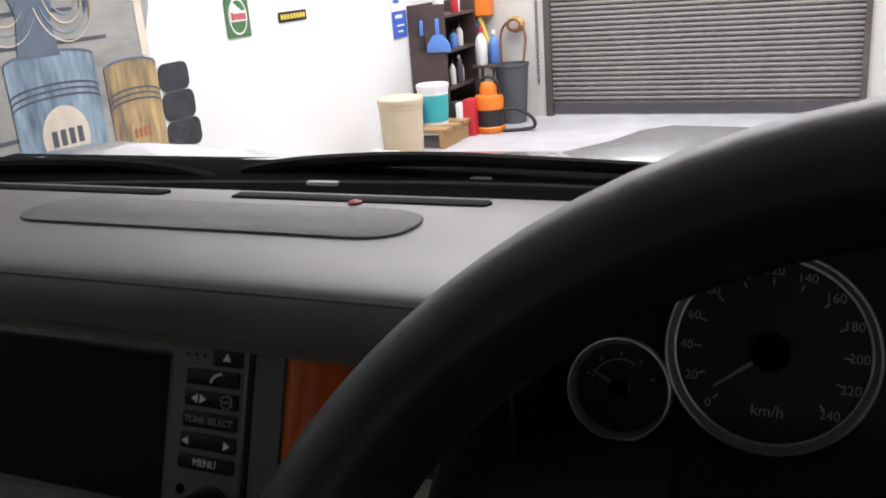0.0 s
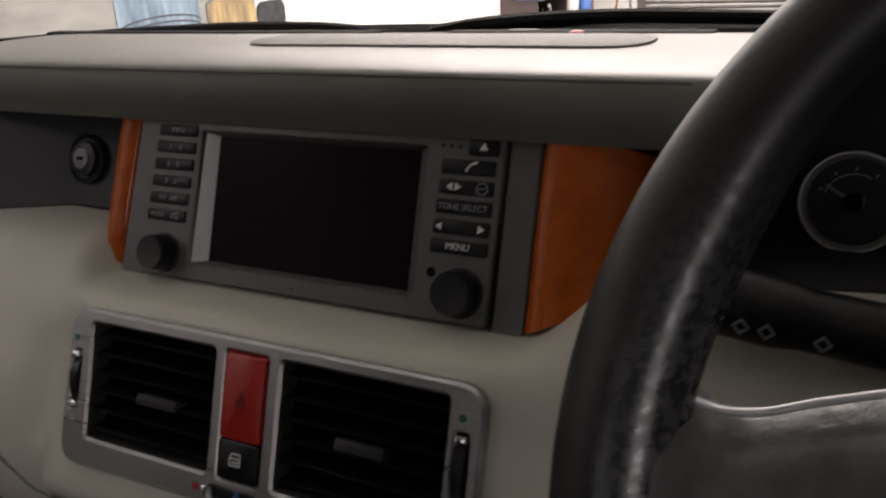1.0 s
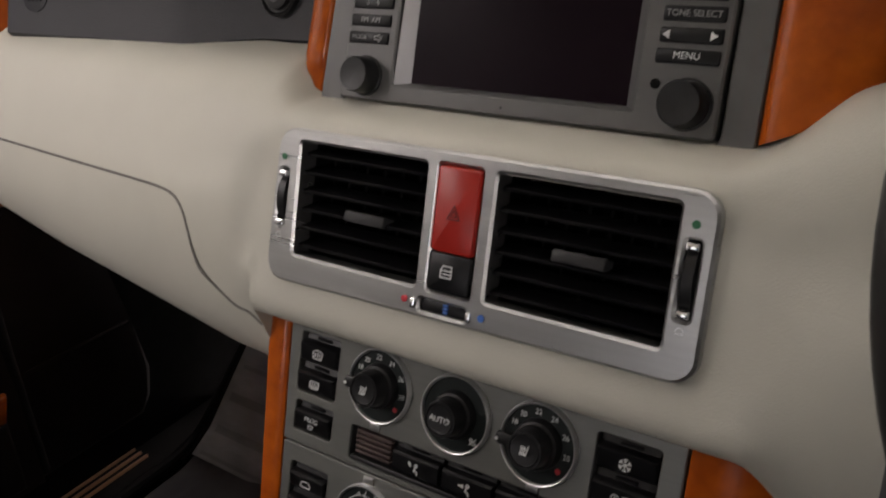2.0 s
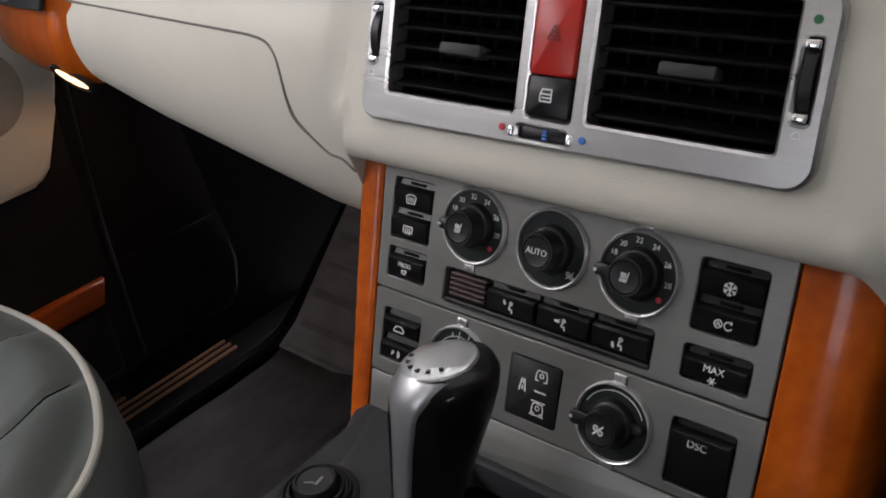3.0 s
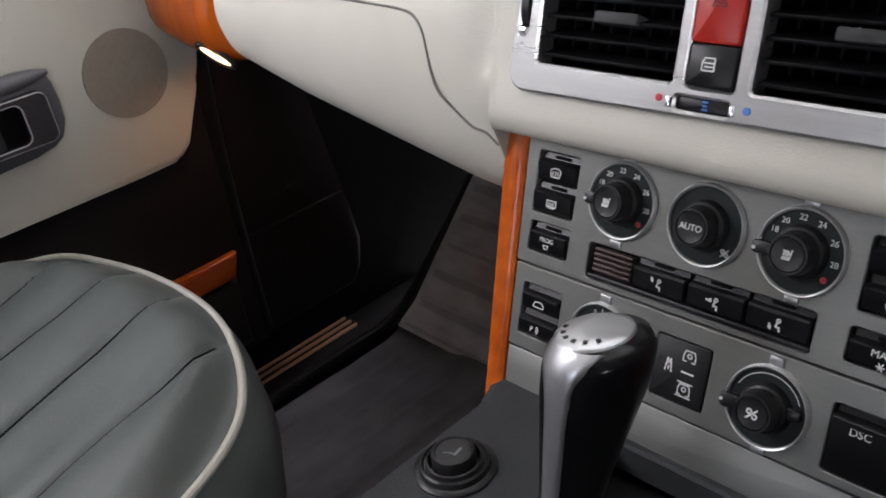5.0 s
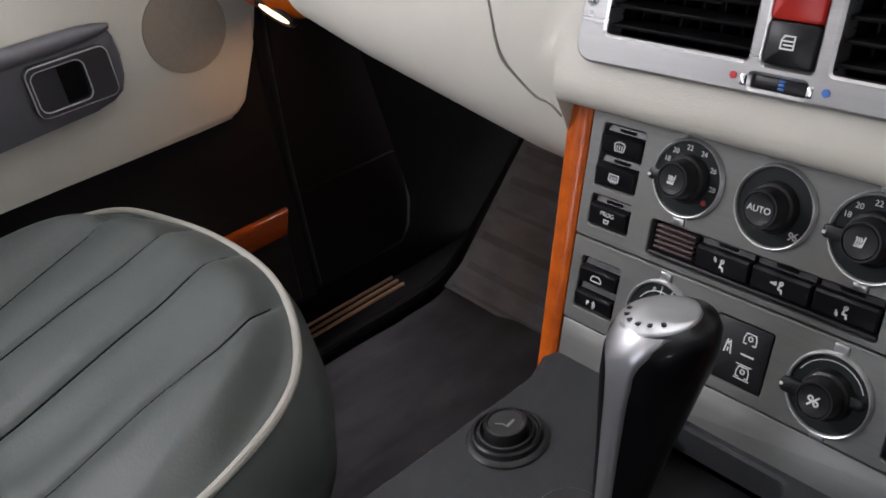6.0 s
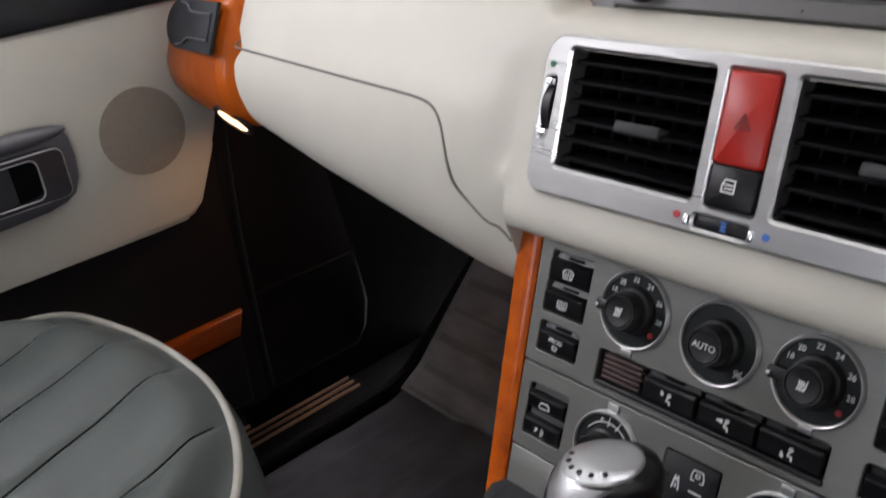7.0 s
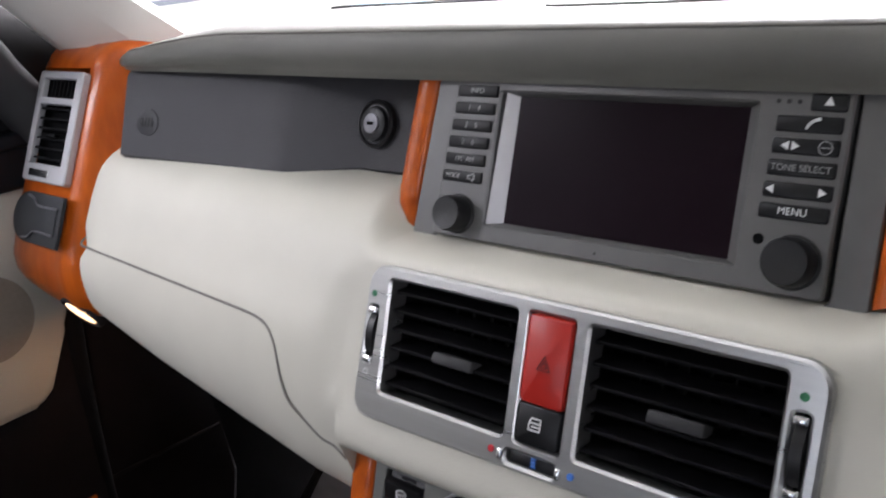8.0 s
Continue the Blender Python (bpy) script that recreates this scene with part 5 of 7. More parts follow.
part("bezel", bm, ALU, vents, "brushed aluminium bezel")
for x0, x1, nv, tab_x, tab_y in ((-0.1205, -0.0230, 7, -0.0675, -0.0035), (0.0238, 0.1254, 8, 0.0748, -0.0005)):
    bm = nb()
    for q in ((x0 - 0.003, x1 + 0.003, -0.0375, 0.0405, -0.062, -0.058), (x0 - 0.004, x0 - 0.0005, -0.0375, 0.0405, -0.058, -0.0015), (x1 + 0.0005, x1 + 0.004, -0.0375, 0.0405, -0.058, -0.0015),
              (x0, x1, 0.0380, 0.0405, -0.058, -0.0015), (x0, x1, -0.0375, -0.0346, -0.058, -0.0015)):
        box(bm, *q)
    duct = part("vent_duct", bm, CAVITY, vents, "black air duct", smooth=0)
    for k in range(6):
        bm = nb()
        v = -0.0270 + 0.0116 * k
        rbox(bm, x0 + 0.0006, x1 - 0.0006, -0.0011, 0.0011, -0.008, 0.008, 0.0005, 0.0004, 1)
        part("slat", bm, SLAT, duct, m=pose(0, v, -0.0075, 14))
    for k in range(nv):
        bm = nb()
        rbox(bm, -0.0009, 0.0009, -0.0335, 0.0366, -0.014, 0.0, 0.0004, 0.0003, 1)
        part("upright_slat", bm, SLAT, duct, m=pose(x0 + (x1 - x0) * (k + 0.5) / nv, 0, -0.020))
    bm = nb()
    rbox(bm, tab_x - 0.0148, tab_x + 0.0155, -0.0034, 0.0034, -0.008, 0.0032, 0.0012, 0.0008, 2)
    part("vent_tab", bm, GAUGE, duct, "black sliding tab", m=pose(0, tab_y, 0, -10))
bm = nb()
rbox(bm, -0.0139, 0.0139, -0.0112, 0.0372, -0.002, 0.0068, 0.0022, 0.0014)
haz = part("hazard_button", bm, RED, vents, "red hazard light button")
marks("triangle_sign", [[(-0.0042, -0.0030), (0.0042, -0.0030), (0.0, 0.0048), (-0.0042, -0.0030)], [(-0.002, -0.0015), (0.002, -0.0015), (0.0, 0.0022), (-0.002, -0.0015)]], 0.0007, 0.0069, RED_DARK, haz, -0.0005, 0.0110)
bm = nb()
rbox(bm, -0.0139, 0.0139, -0.0340, -0.0116, -0.002, 0.0064, 0.002, 0.0012)
lk = part("lock_button", bm, KEY, vents, "black door lock button")
marks("door_sign", [[(-0.0036, -0.003), (0.0036, -0.003), (0.0036, 0.001), (-0.0036, 0.001), (-0.0036, -0.003)], [(-0.0036, 0.001), (-0.0022, 0.0036), (0.0036, 0.0036), (0.0036, 0.001)], [(-0.002, -0.001), (0.0028, -0.001)]], 0.0008, 0.0065, WHITE_INK, lk, -0.0015, -0.0222)
bm = nb()
rbox(bm, -0.0184, 0.0132, -0.0475, -0.0405, -0.003, 0.0025, 0.0015, 0.0006)
sl = part("temperature_slider", bm, KEY, vents, "black temperature slider")
for k in range(3):
    bm = nb()
    rbox(bm, -0.0030, 0.0003, -0.0466 + 0.0021 * k, -0.0452 + 0.0021 * k, 0.0025, 0.0034, 0.0004, 0.0002, 2)
    part("blue_mark", bm, BLUE_DOT, sl)
for x in (-0.0222, 0.0162):
    bm = nb()
    rbox(bm, x - 0.0018, x + 0.0018, -0.0472, -0.0408, 0.004, 0.0072, 0.001, 0.001)
    part("end_stop", bm, CHROME, vents)
for x, mt in ((-0.0285, RED_DOT), (0.0242, BLUE_DOT)):
    part("colour_dot", lathe(nb(), [(0.0021, 0.005), (0.0021, 0.0062), (0.0, 0.0064)], 16, x, -0.0428), mt, vents)
for x, a, b in ((-0.1330, -0.0140, 0.0145), (0.1340, -0.0135, 0.0168)):
    bm = nb()
    pts = []
    for k in range(13):
        ang = math.pi * k / 12
        pts.append((a + (b - a) * (1 - math.cos(ang)) / 2, 0.0005 + 0.0065 * math.sin(ang)))
    lo = [bm.verts.new((x - 0.0028, y, z)) for y, z in pts]
    hi = [bm.verts.new((x + 0.0028, y, z)) for y, z in pts]
    for i in range(12):
        bm.faces.new((lo[i], lo[i + 1], hi[i + 1], hi[i]))
    bm.faces.new(lo)
    bm.faces.new(hi[::-1])
    wh = part("thumb_wheel", bm, BLACK, vents, "ribbed black thumb wheel", smooth=40)
    for yy in (b + 0.0005, a - 0.0022):
        bm = nb()
        rbox(bm, x - 0.0033, x + 0.0033, yy - 0.0014, yy + 0.0026, 0.004, 0.0070, 0.0008, 0.0008)
        part("wheel_cap", bm, CHROME, vents)
    part("colour_dot", lathe(nb(), [(0.0021, 0.005), (0.0021, 0.0060), (0.0, 0.0062)], 16, x, b + 0.0118), GREEN_DOT, vents)
    marks("flow_sign", [[(-0.002, -0.001), (0.002, -0.001)], arc(0, 0, 0.002, 0, 180, 6)], 0.0006, 0.0057, WHITE_INK, vents, x, a - 0.0100)

# ---- climate panel ----


def lean_in(bm):
    """The panel's passenger side edge leans inwards towards the foot."""
    for v in bm.verts:
        if v.co.x < -0.131:
            v.co.x -= 0.045 * v.co.y


clim = thing("climate_panel", "satin grey climate panel with round dials and black buttons", "control panel", CLIMATE_FACE)
bm = nb()
plate(bm, (-0.1368, 0.1418, 0.0, 0.0866, 0.002), [(-0.1297, -0.0955, 0.0363, 0.0783, 0.0022), (-0.1284, -0.0951, 0.0090, 0.0302, 0.0022), (0.0917, 0.1285, 0.0351, 0.0754, 0.0022), (0.0909, 0.1290, 0.0070, 0.0268, 0.0022), (-0.0780, 0.0727, 0.0042, 0.0275, 0.0022)], -0.010, 0.0, 0.0008)
lean_in(bm)
up = part("upper_plate", bm, GRAPHITE, clim, "satin grey upper plate")
bm = nb()
plate(bm, (-0.1368, 0.1418, -0.0612, -0.0014, 0.0015), [(-0.1268, -0.0937, -0.0507, -0.0137, 0.0022), (0.0920, 0.1287, -0.0550, -0.0158, 0.0022), (-0.0174, 0.0195, -0.0532, -0.0135, 0.0016)], -0.010, -0.0004, 0.0008)
lean_in(bm)
lowp = part("lower_plate", bm, GRAPHITE, clim, "satin grey lower plate")
bm = nb()
rbox(bm, -0.1368, 0.1418, -0.100, -0.0624, -0.012, -0.0015, 0.001, 0.0008)
lean_in(bm)
part("foot_plate", bm, GRAPHITE, clim, "satin grey foot plate")
bm = nb()
box(bm, -0.1310, 0.1405, -0.098, 0.086, -0.03, -0.0085)
part("backing", bm, CAVITY, clim, smooth=0)
# dials
SEAT_SIGN = [[(-0.0026, -0.0024), (0.0014, -0.0024), (0.0024, 0.0030)], [(-0.0024, -0.0014), (0.0010, -0.0014)], [(-0.0020, -0.0004), (-0.0015, 0.0010), (-0.0021, 0.0022)], [(-0.0008, -0.0004), (-0.0003, 0.0010), (-0.0009, 0.0022)], [(0.0004, -0.0004), (0.0009, 0.0010), (0.0003, 0.0022)]]
FAN_SIGN = [arc(-0.0013, 0.0009, 0.0010, 0, 300, 8), arc(0.0013, -0.0009, 0.0010, 180, 480, 8), [(-0.0022, -0.0022), (0.0022, 0.0022)]]


def dial(x, y, r, kind):
    d = part("dial", lathe(nb(), [(r * 1.022, -0.004), (r * 1.022, 0.0006), (r * 1.008, 0.0024), (r * 0.980, 0.0034), (r * 0.950, 0.0030), (r * 0.930, 0.0018), (r * 0.925, 0.0)], 56, x, y), SATIN, clim, "round dial with a chrome ring")
    bm = nb()
    lathe(bm, [(r * 0.94, 0.0), (r * 0.94, 0.0012), (0.0, 0.0012)], 48, x, y)
    part("dial_face", bm, DIAL, d)
    part("collar", lathe(nb(), [(r * 0.62, 0.0011), (r * 0.60, 0.0040), (r * 0.56, 0.0062), (r * 0.50, 0.0070), (r * 0.47, 0.0085)], 44, x, y), BLACK, d)
    kn = part("knob", lathe(nb(), [(r * 0.475, 0.006), (r * 0.460, 0.0165), (r * 0.44, 0.0180), (r * 0.39, 0.0180), (r * 0.375, 0.0170), (r * 0.36, 0.0178), (r * 0.25, 0.0172), (0.0, 0.0170)], 44, x, y), BLACK, d, "black turning knob")
    if kind == "heat":
        for k, wd in enumerate(("18", "20", "22", "24", "26", "28")):
            a = radians((152, 128, 97, 64, 28, -7)[k])
            text("dial_number", wd, 0.0046, x + r * 0.765 * math.cos(a), y + r * 0.765 * math.sin(a), 0.0019, WHITE_INK, d)
        part("hot_dot", lathe(nb(), [(0.0018, 0.0015), (0.0018, 0.0021), (0, 0.0021)], 12, x + r * 0.765 * math.cos(radians(-38)), y + r * 0.765 * math.sin(radians(-38))), RED_DOT, d)
        marks("seat_sign", SEAT_SIGN, 0.0007, 0.0180, WHITE_INK, kn, x, y)
        part("pointer", lathe(nb(), [(0.0011, 0.004), (0.0011, 0.0062), (0, 0.0064)], 10, x - r * 1.0, y - 0.003), WHITE_INK, d)
        bm = nb()
        rbox(bm, x - r * 1.06, x - r * 0.52, y - 0.0062, y + 0.0014, 0.0015, 0.0055, 0.002, 0.001)
        part("pointer_arm", bm, BLACK, d)
    elif kind == "auto":
        text("dial_word", "AUTO", 0.0052, x, y, 0.0181, WHITE_INK, kn)
        marks("fan_sign", FAN_SIGN, 0.0008, 0.0019, WHITE_INK, d, x + r * 0.62, y - r * 0.52)
    elif kind == "fan":
        marks("fan_sign", FAN_SIGN, 0.0010, 0.0180, WHITE_INK, kn, x, y, 1.3)
        part("pointer", lathe(nb(), [(0.0011, 0.004), (0.0011, 0.0062), (0, 0.0064)], 10, x - r * 1.02, y - 0.003), WHITE_INK, d)
        bm = nb()
        rbox(bm, x - r * 1.08, x - r * 0.5, y - 0.0075, y + 0.0015, 0.0015, 0.0058, 0.0025, 0.0012)
        part("pointer_arm", bm, BLACK, d)
        bm = nb()
        rbox(bm, x + r * 0.45, x + r * 0.86, y - 0.001, y + 0.006, 0.0015, 0.0052, 0.0025, 0.0012)
        part("pointer_arm", bm, BLACK, d)
        marks("scale_line", [arc(x, y, r * 0.82, 25, 155, 16)], 0.0005, 0.0018, WHITE_INK, d)
    else:
        text("dial_number", "0", 0.004, x - 0.006, y + r * 0.72, 0.0019, WHITE_INK, d)
        marks("scale_line", [arc(x, y, r * 0.72, 40, 150, 14), [(x - 0.001, y + r * 0.60), (x - 0.0005, y + r * 0.86)], [(x + 0.005, y + r * 0.6), (x + 0.008, y + r * 0.84)]], 0.0006, 0.0018, WHITE_INK, d)


for x, v0, v1 in ((-0.0588, 0.0838, 0.0858), (0.0575, 0.0824, 0.0856), (-0.0588, 0.0280, 0.0334), (-0.0588, -0.0085, -0.0030), (0.0575, -0.0612, -0.0575), (0.0575, -0.0085, -0.0030), (0.0575, 0.0280, 0.0322)):
    bm = nb()
    rbox(bm, x - 0.0042, x + 0.0042, v0, v1, -0.001, 0.0009, 0.0006, 0.0005, 2)
    part("plate_rib", bm, ALU, clim, "pale rib beside a dial")
dial(-0.0588, 0.0587, 0.0245, "heat")
dial(0.0, 0.0576, 0.0245, "auto")
dial(0.0575, 0.0572, 0.0245, "heat")
dial(0.0575, -0.0330, 0.0242, "fan")
dial(-0.0580, -0.0330, 0.0242, "clock")


def rocker(host, x0, x1, y0, y1, signs, split=True, lamps=True):
    """A black rocker in its well: one or two keys, each with a sign and a small dark lamp window."""
    bm = nb()
    box(bm, x0 - 0.002, x1 + 0.002, y0 - 0.002, y1 + 0.002, -0.0085, -0.006)
    part("well", bm, CAVITY, host, smooth=0)
    n = len(signs)
    h = (y1 - y0 - 0.001) / n
    for k, sg in enumerate(signs):
        b, t = y1 - (k + 1) * h, y1 - k * h - 0.001
        bm = nb()
        lip = 0.0052
        # the key leans: a sunk upper lip with the lamp window, then a proud face
        vs = []
        for y, z in ((t, -0.0045), (t - lip * 0.75, -0.0035), (t - lip, 0.0010), (t - lip - 0.0015, 0.0022), (b + 0.002, 0.0004), (b + 0.0005, -0.0012), (b, -0.006)):
            vs.append([(x0 + 0.0008, y, z - 0.002), (x0 + 0.0016, y, z), (x1 - 0.0016, y, z), (x1 - 0.0008, y, z - 0.002)])
        grid(bm, vs)
        key = part("key", bm, KEY, host, smooth=40)
        if lamps:
            cx = (x0 + x1) / 2
            bm = nb()
            rbox(bm, cx - 0.006, cx + 0.007, t - 0.0032, t - 0.0012, -0.0045, -0.0030, 0.0005, 0.0003, 2)
            part("lamp_window", bm, CAVITY, key)
        cx, cy = (x0 + x1) / 2, b + (t - lip - b) * 0.48
        zz = 0.0017
        if isinstance(sg, str):
            text("key_lettering", sg, 0.0056, cx, cy, zz + 0.0003, WHITE_INK, key)
        else:
            for item in sg:
                if item[0] == "t":
                    text("key_lettering", item[1], item[2], cx + item[3], cy + item[4], zz + 0.0004, WHITE_INK, key)
                else:
                    marks("key_sign", item[1], 0.0007, zz + 0.0002, WHITE_INK, key, cx, cy)


DEMIST = [("m", [[(-0.0042, 0.0022), (-0.0034, -0.0022), (0.0034, -0.0022), (0.0042, 0.0022)], arc(0, -0.0030, 0.0067, 52, 128, 8), [(-0.002, -0.001), (-0.002, 0.0015)], [(0, -0.001), (0, 0.0018)], [(0.002, -0.001), (0.002, 0.0015)]])]
REAR = [("m", [[(-0.0038, 0.0024), (-0.0038, -0.0018), (0.0038, -0.0018), (0.0038, 0.0024), (-0.0038, 0.0024)], [(-0.0018, -0.003), (-0.0018, 0.001)], [(0, -0.003), (0, 0.001)], [(0.0018, -0.003), (0.0018, 0.001)]])]
PROG = [("t", "PROG", 0.0044, 0, 0.0026), ("m", [[(-0.002, -0.001), (-0.0014, -0.0032), (0.0014, -0.0032), (0.002, -0.001), (-0.002, -0.001)]])]
SNOW = [("m", [[(0.0036 * math.cos(radians(a)), 0.0036 * math.sin(radians(a))), (-0.0036 * math.cos(radians(a)), -0.0036 * math.sin(radians(a)))] for a in (30, 90, 150)] + [[(0.0034 * math.cos(radians(a - 18)), 0.0034 * math.sin(radians(a - 18))), (0.0022 * math.cos(radians(a)), 0.0022 * math.sin(radians(a))), (0.0034 * math.cos(radians(a + 18)), 0.0034 * math.sin(radians(a + 18)))] for a in (30, 90, 150, 210, 270, 330)])]
RECIRC = [("m", [arc(-0.0028, 0, 0.0021, 0, 360, 12), arc(0.0028, 0, 0.0022, 40, 330, 10), [(-0.0036, -0.0009), (-0.0028, 0.0010), (-0.0020, -0.0009)], [(0.0036, 0.0018), (0.0046, 0.0014), (0.0042, 0.0026)]])]
MAXS = [("t", "MAX", 0.0056, 0, 0.0028), ("m", [[(0.0022 * math.cos(radians(a)), -0.0034 + 0.0022 * math.sin(radians(a))), (-0.0022 * math.cos(radians(a)), -0.0034 - 0.0022 * math.sin(radians(a)))] for a in (0, 60, 120)])]
BOOT = [("m", [[(-0.0045, -0.001), (-0.003, 0.0018), (0.002, 0.0022), (0.0045, 0.0), (0.0042, -0.0018), (-0.0042, -0.0018), (-0.0045, -0.001)]])]
PARK = [("t", "P", 0.0050, -0.003, 0), ("m", [arc(0, 0, 0.0016, -60, 60, 5), arc(0, 0, 0.003, -60, 60, 6)])]


def flow(k):
    body_lines = [arc(0.0018, 0.0022, 0.0009, 0, 360, 8), [(0.0012, 0.001), (0.0006, -0.0014), (0.0026, -0.0016), (0.0030, -0.0036)]]
    heads = ([(-0.0038, 0.0034), (-0.0026, 0.0010)], [(-0.0044, 0.0012), (-0.0014, 0.0006)], [(-0.0032, -0.0006), (-0.0022, -0.0034)])
    return [("m", body_lines + [heads[k], [(heads[k][1][0] - 0.0012, heads[k][1][1] + 0.001), heads[k][1], (heads[k][1][0] - 0.0003, heads[k][1][1] + 0.0016)]])]


rocker(up, -0.1297, -0.0955, 0.0363, 0.0783, (DEMIST, REAR))
rocker(up, -0.1284, -0.0951, 0.0090, 0.0302, (PROG,))
rocker(up, 0.0917, 0.1285, 0.0351, 0.0754, (SNOW, RECIRC))
rocker(up, 0.0909, 0.1290, 0.0070, 0.0268, (MAXS,))
rocker(lowp, -0.1268, -0.0937, -0.0507, -0.0137, (BOOT, PARK), lamps=False)
# large stability key
bm = nb()
box(bm, 0.0910, 0.1297, -0.0560, -0.0148, -0.0085, -0.006)
part("well", bm, CAVITY, lowp, smooth=0)
bm = nb()
grid(bm, [[(0.0928, y, z - 0.002), (0.0936, y, z), (0.1271, y, z), (0.1279, y, z - 0.002)] for y, z in ((-0.0161, -0.005), (-0.0205, -0.004), (-0.0215, 0.0012), (-0.023, 0.0026), (-0.032, 0.0012), (-0.052, 0.0006), (-0.0540, -0.001), (-0.0546, -0.006))])
dsc = part("key", bm, KEY, lowp, smooth=40)
text("key_lettering", "DSC", 0.0062, 0.1090, -0.0275, 0.0021, WHITE_INK, dsc)
# row of air direction keys with the sensor grille
bm = nb()
box(bm, -0.0775, 0.0748, 0.0032, 0.0295, -0.0085, -0.0065)
part("well", bm, CAVITY, up, smooth=0)
for k in range(5):
    bm = nb()
    rbox(bm, -0.0745, -0.0455, 0.0095 + 0.0034 * k, 0.0113 + 0.0034 * k, -0.0065, -0.0015, 0.0005, 0.0004, 2)
    part("sensor_slat", bm, P_BROWN, up, "brownish sensor slat")
bm = nb()
rbox(bm, -0.0760, 0.0732, 0.0048, 0.0078, -0.0065, 0.0012, 0.001, 0.0006)
part("lower_rail", bm, BLACK, up)
for k, x0 in enumerate((-0.0425, -0.0040, 0.0342)):
    bm = nb()
    grid(bm, [[(x0, y, z - 0.002), (x0 + 0.001, y, z), (x0 + 0.0362, y, z), (x0 + 0.0372, y, z - 0.002)] for y, z in ((0.0275, -0.005), (0.0230, -0.004), (0.0222, 0.0005), (0.0205, 0.0018), (0.0095, 0.0004), (0.0085, -0.0012), (0.0082, -0.006))])
    key = part("key", bm, KEY, up, smooth=40)
    bm = nb()
    rbox(bm, x0 + 0.012, x0 + 0.025, 0.0242, 0.0262, -0.005, -0.0035, 0.0005, 0.0003, 2)
    part("lamp_window", bm, CAVITY, key)
    for item in flow(k):
        marks("key_sign", item[1], 0.0011, 0.0014, WHITE_INK, key, x0 + 0.018, 0.0148)
# ride height display
bm = nb()
rbox(bm, -0.0170, 0.0191, -0.0528, -0.0139, -0.006, 0.0002, 0.0012, 0.0004)
rh = part("height_display", bm, BLACK, lowp, "black ride height display")
CARS = [[(-0.004, -0.003), (-0.004, 0.0005), (-0.003, 0.0035), (0.003, 0.0035), (0.004, 0.0005), (0.004, -0.003)], arc(0, 0.0005, 0.0014, 0, 360, 8), [(-0.004, -0.003), (-0.002, -0.003)], [(0.002, -0.003), (0.004, -0.003)]]
marks("car_sign", CARS, 0.0007, 0.0003, WHITE_INK, rh, 0.0062, -0.0220)
marks("car_sign", CARS + [[(-0.005, -0.0042), (0.005, -0.0042)], [(-0.005, 0.0046), (0.005, 0.0046)]], 0.0007, 0.0003, WHITE_INK, rh, 0.0062, -0.0432)
marks("level_sign", [[(-0.004, 0), (0.004, 0)]], 0.0010, 0.0003, WHITE_INK, rh, 0.0066, -0.0322)
marks("road_sign", [[(-0.0022, -0.004), (-0.001, 0.004)], [(0.0022, -0.004), (0.001, 0.004)], [(0, -0.003), (0, -0.001)], [(0, 0.001), (0, 0.003)]], 0.0009, 0.0003, WHITE_INK, rh, -0.0065, -0.0308)
for x, y in ((0.0153, -0.0220), (0.0155, -0.0322), (0.0155, -0.0432), (-0.0128, -0.0285)):
    part("signal_dot", lathe(nb(), [(0.0011, 0.0), (0.0011, 0.0005), (0, 0.0005)], 10, x, y), DIAL, rh)

# wood strips at the edges of the climate panel
for sd, lb in ((-1, "upright cherry wood strip beside the climate panel"), (1, "wide cherry wood strip beside the climate panel")):
    bm = nb()
    rows = []
    wide = 0.0235 if sd < 0 else 0.046
    x_in = 0.1372 if sd < 0 else 0.1428
    for i in range(15):
        v = 0.0862 - 0.205 * i / 14
        narrow = 0.0065 * i / 14 if sd < 0 else 0.0
        slant = -0.045 * v if sd < 0 else 0.0
        cs = [(0.0, -0.015), (0.0004, -0.0005), (0.003, 0.0015), (0.5, 0.0025), (0.86, 0.0005), (1.0, -0.006), (1.03, -0.10)]
        rows.append([(sd * (x_in + (c * (wide - narrow) if c > 0.01 or c == 0 else c)) + slant, v, w) for c, w in cs])
    if sd > 0:
        rows = [r[::-1] for r in rows]
    grid(bm, rows)
    part("wood_strip", bm, WOOD, dash, lb, smooth=50, m=CLIMATE_FACE)

# ---- instruments ----
hood = thing("instrument_hood", "black hooded instrument panel behind the steering wheel", "instrument panel")
ARCH = [(0.222, 0.985), (0.226, 1.04), (0.240, 1.095), (0.268, 1.138), (0.315, 1.172), (0.365, 1.190), (0.42, 1.197), (0.475, 1.190), (0.525, 1.172), (0.572, 1.138), (0.600, 1.095), (0.614, 1.04), (0.618, 0.985)]
bm = nb()
arch = [(p.x, p.y) for p in spline([(x, z, 0) for x, z in ARCH], 3)]


def grown(k):
    return [(0.42 + (x - 0.42) * (1 + k / 0.2), 1.05 + (z - 1.05) * (1 + k / 0.14)) for x, z in arch]


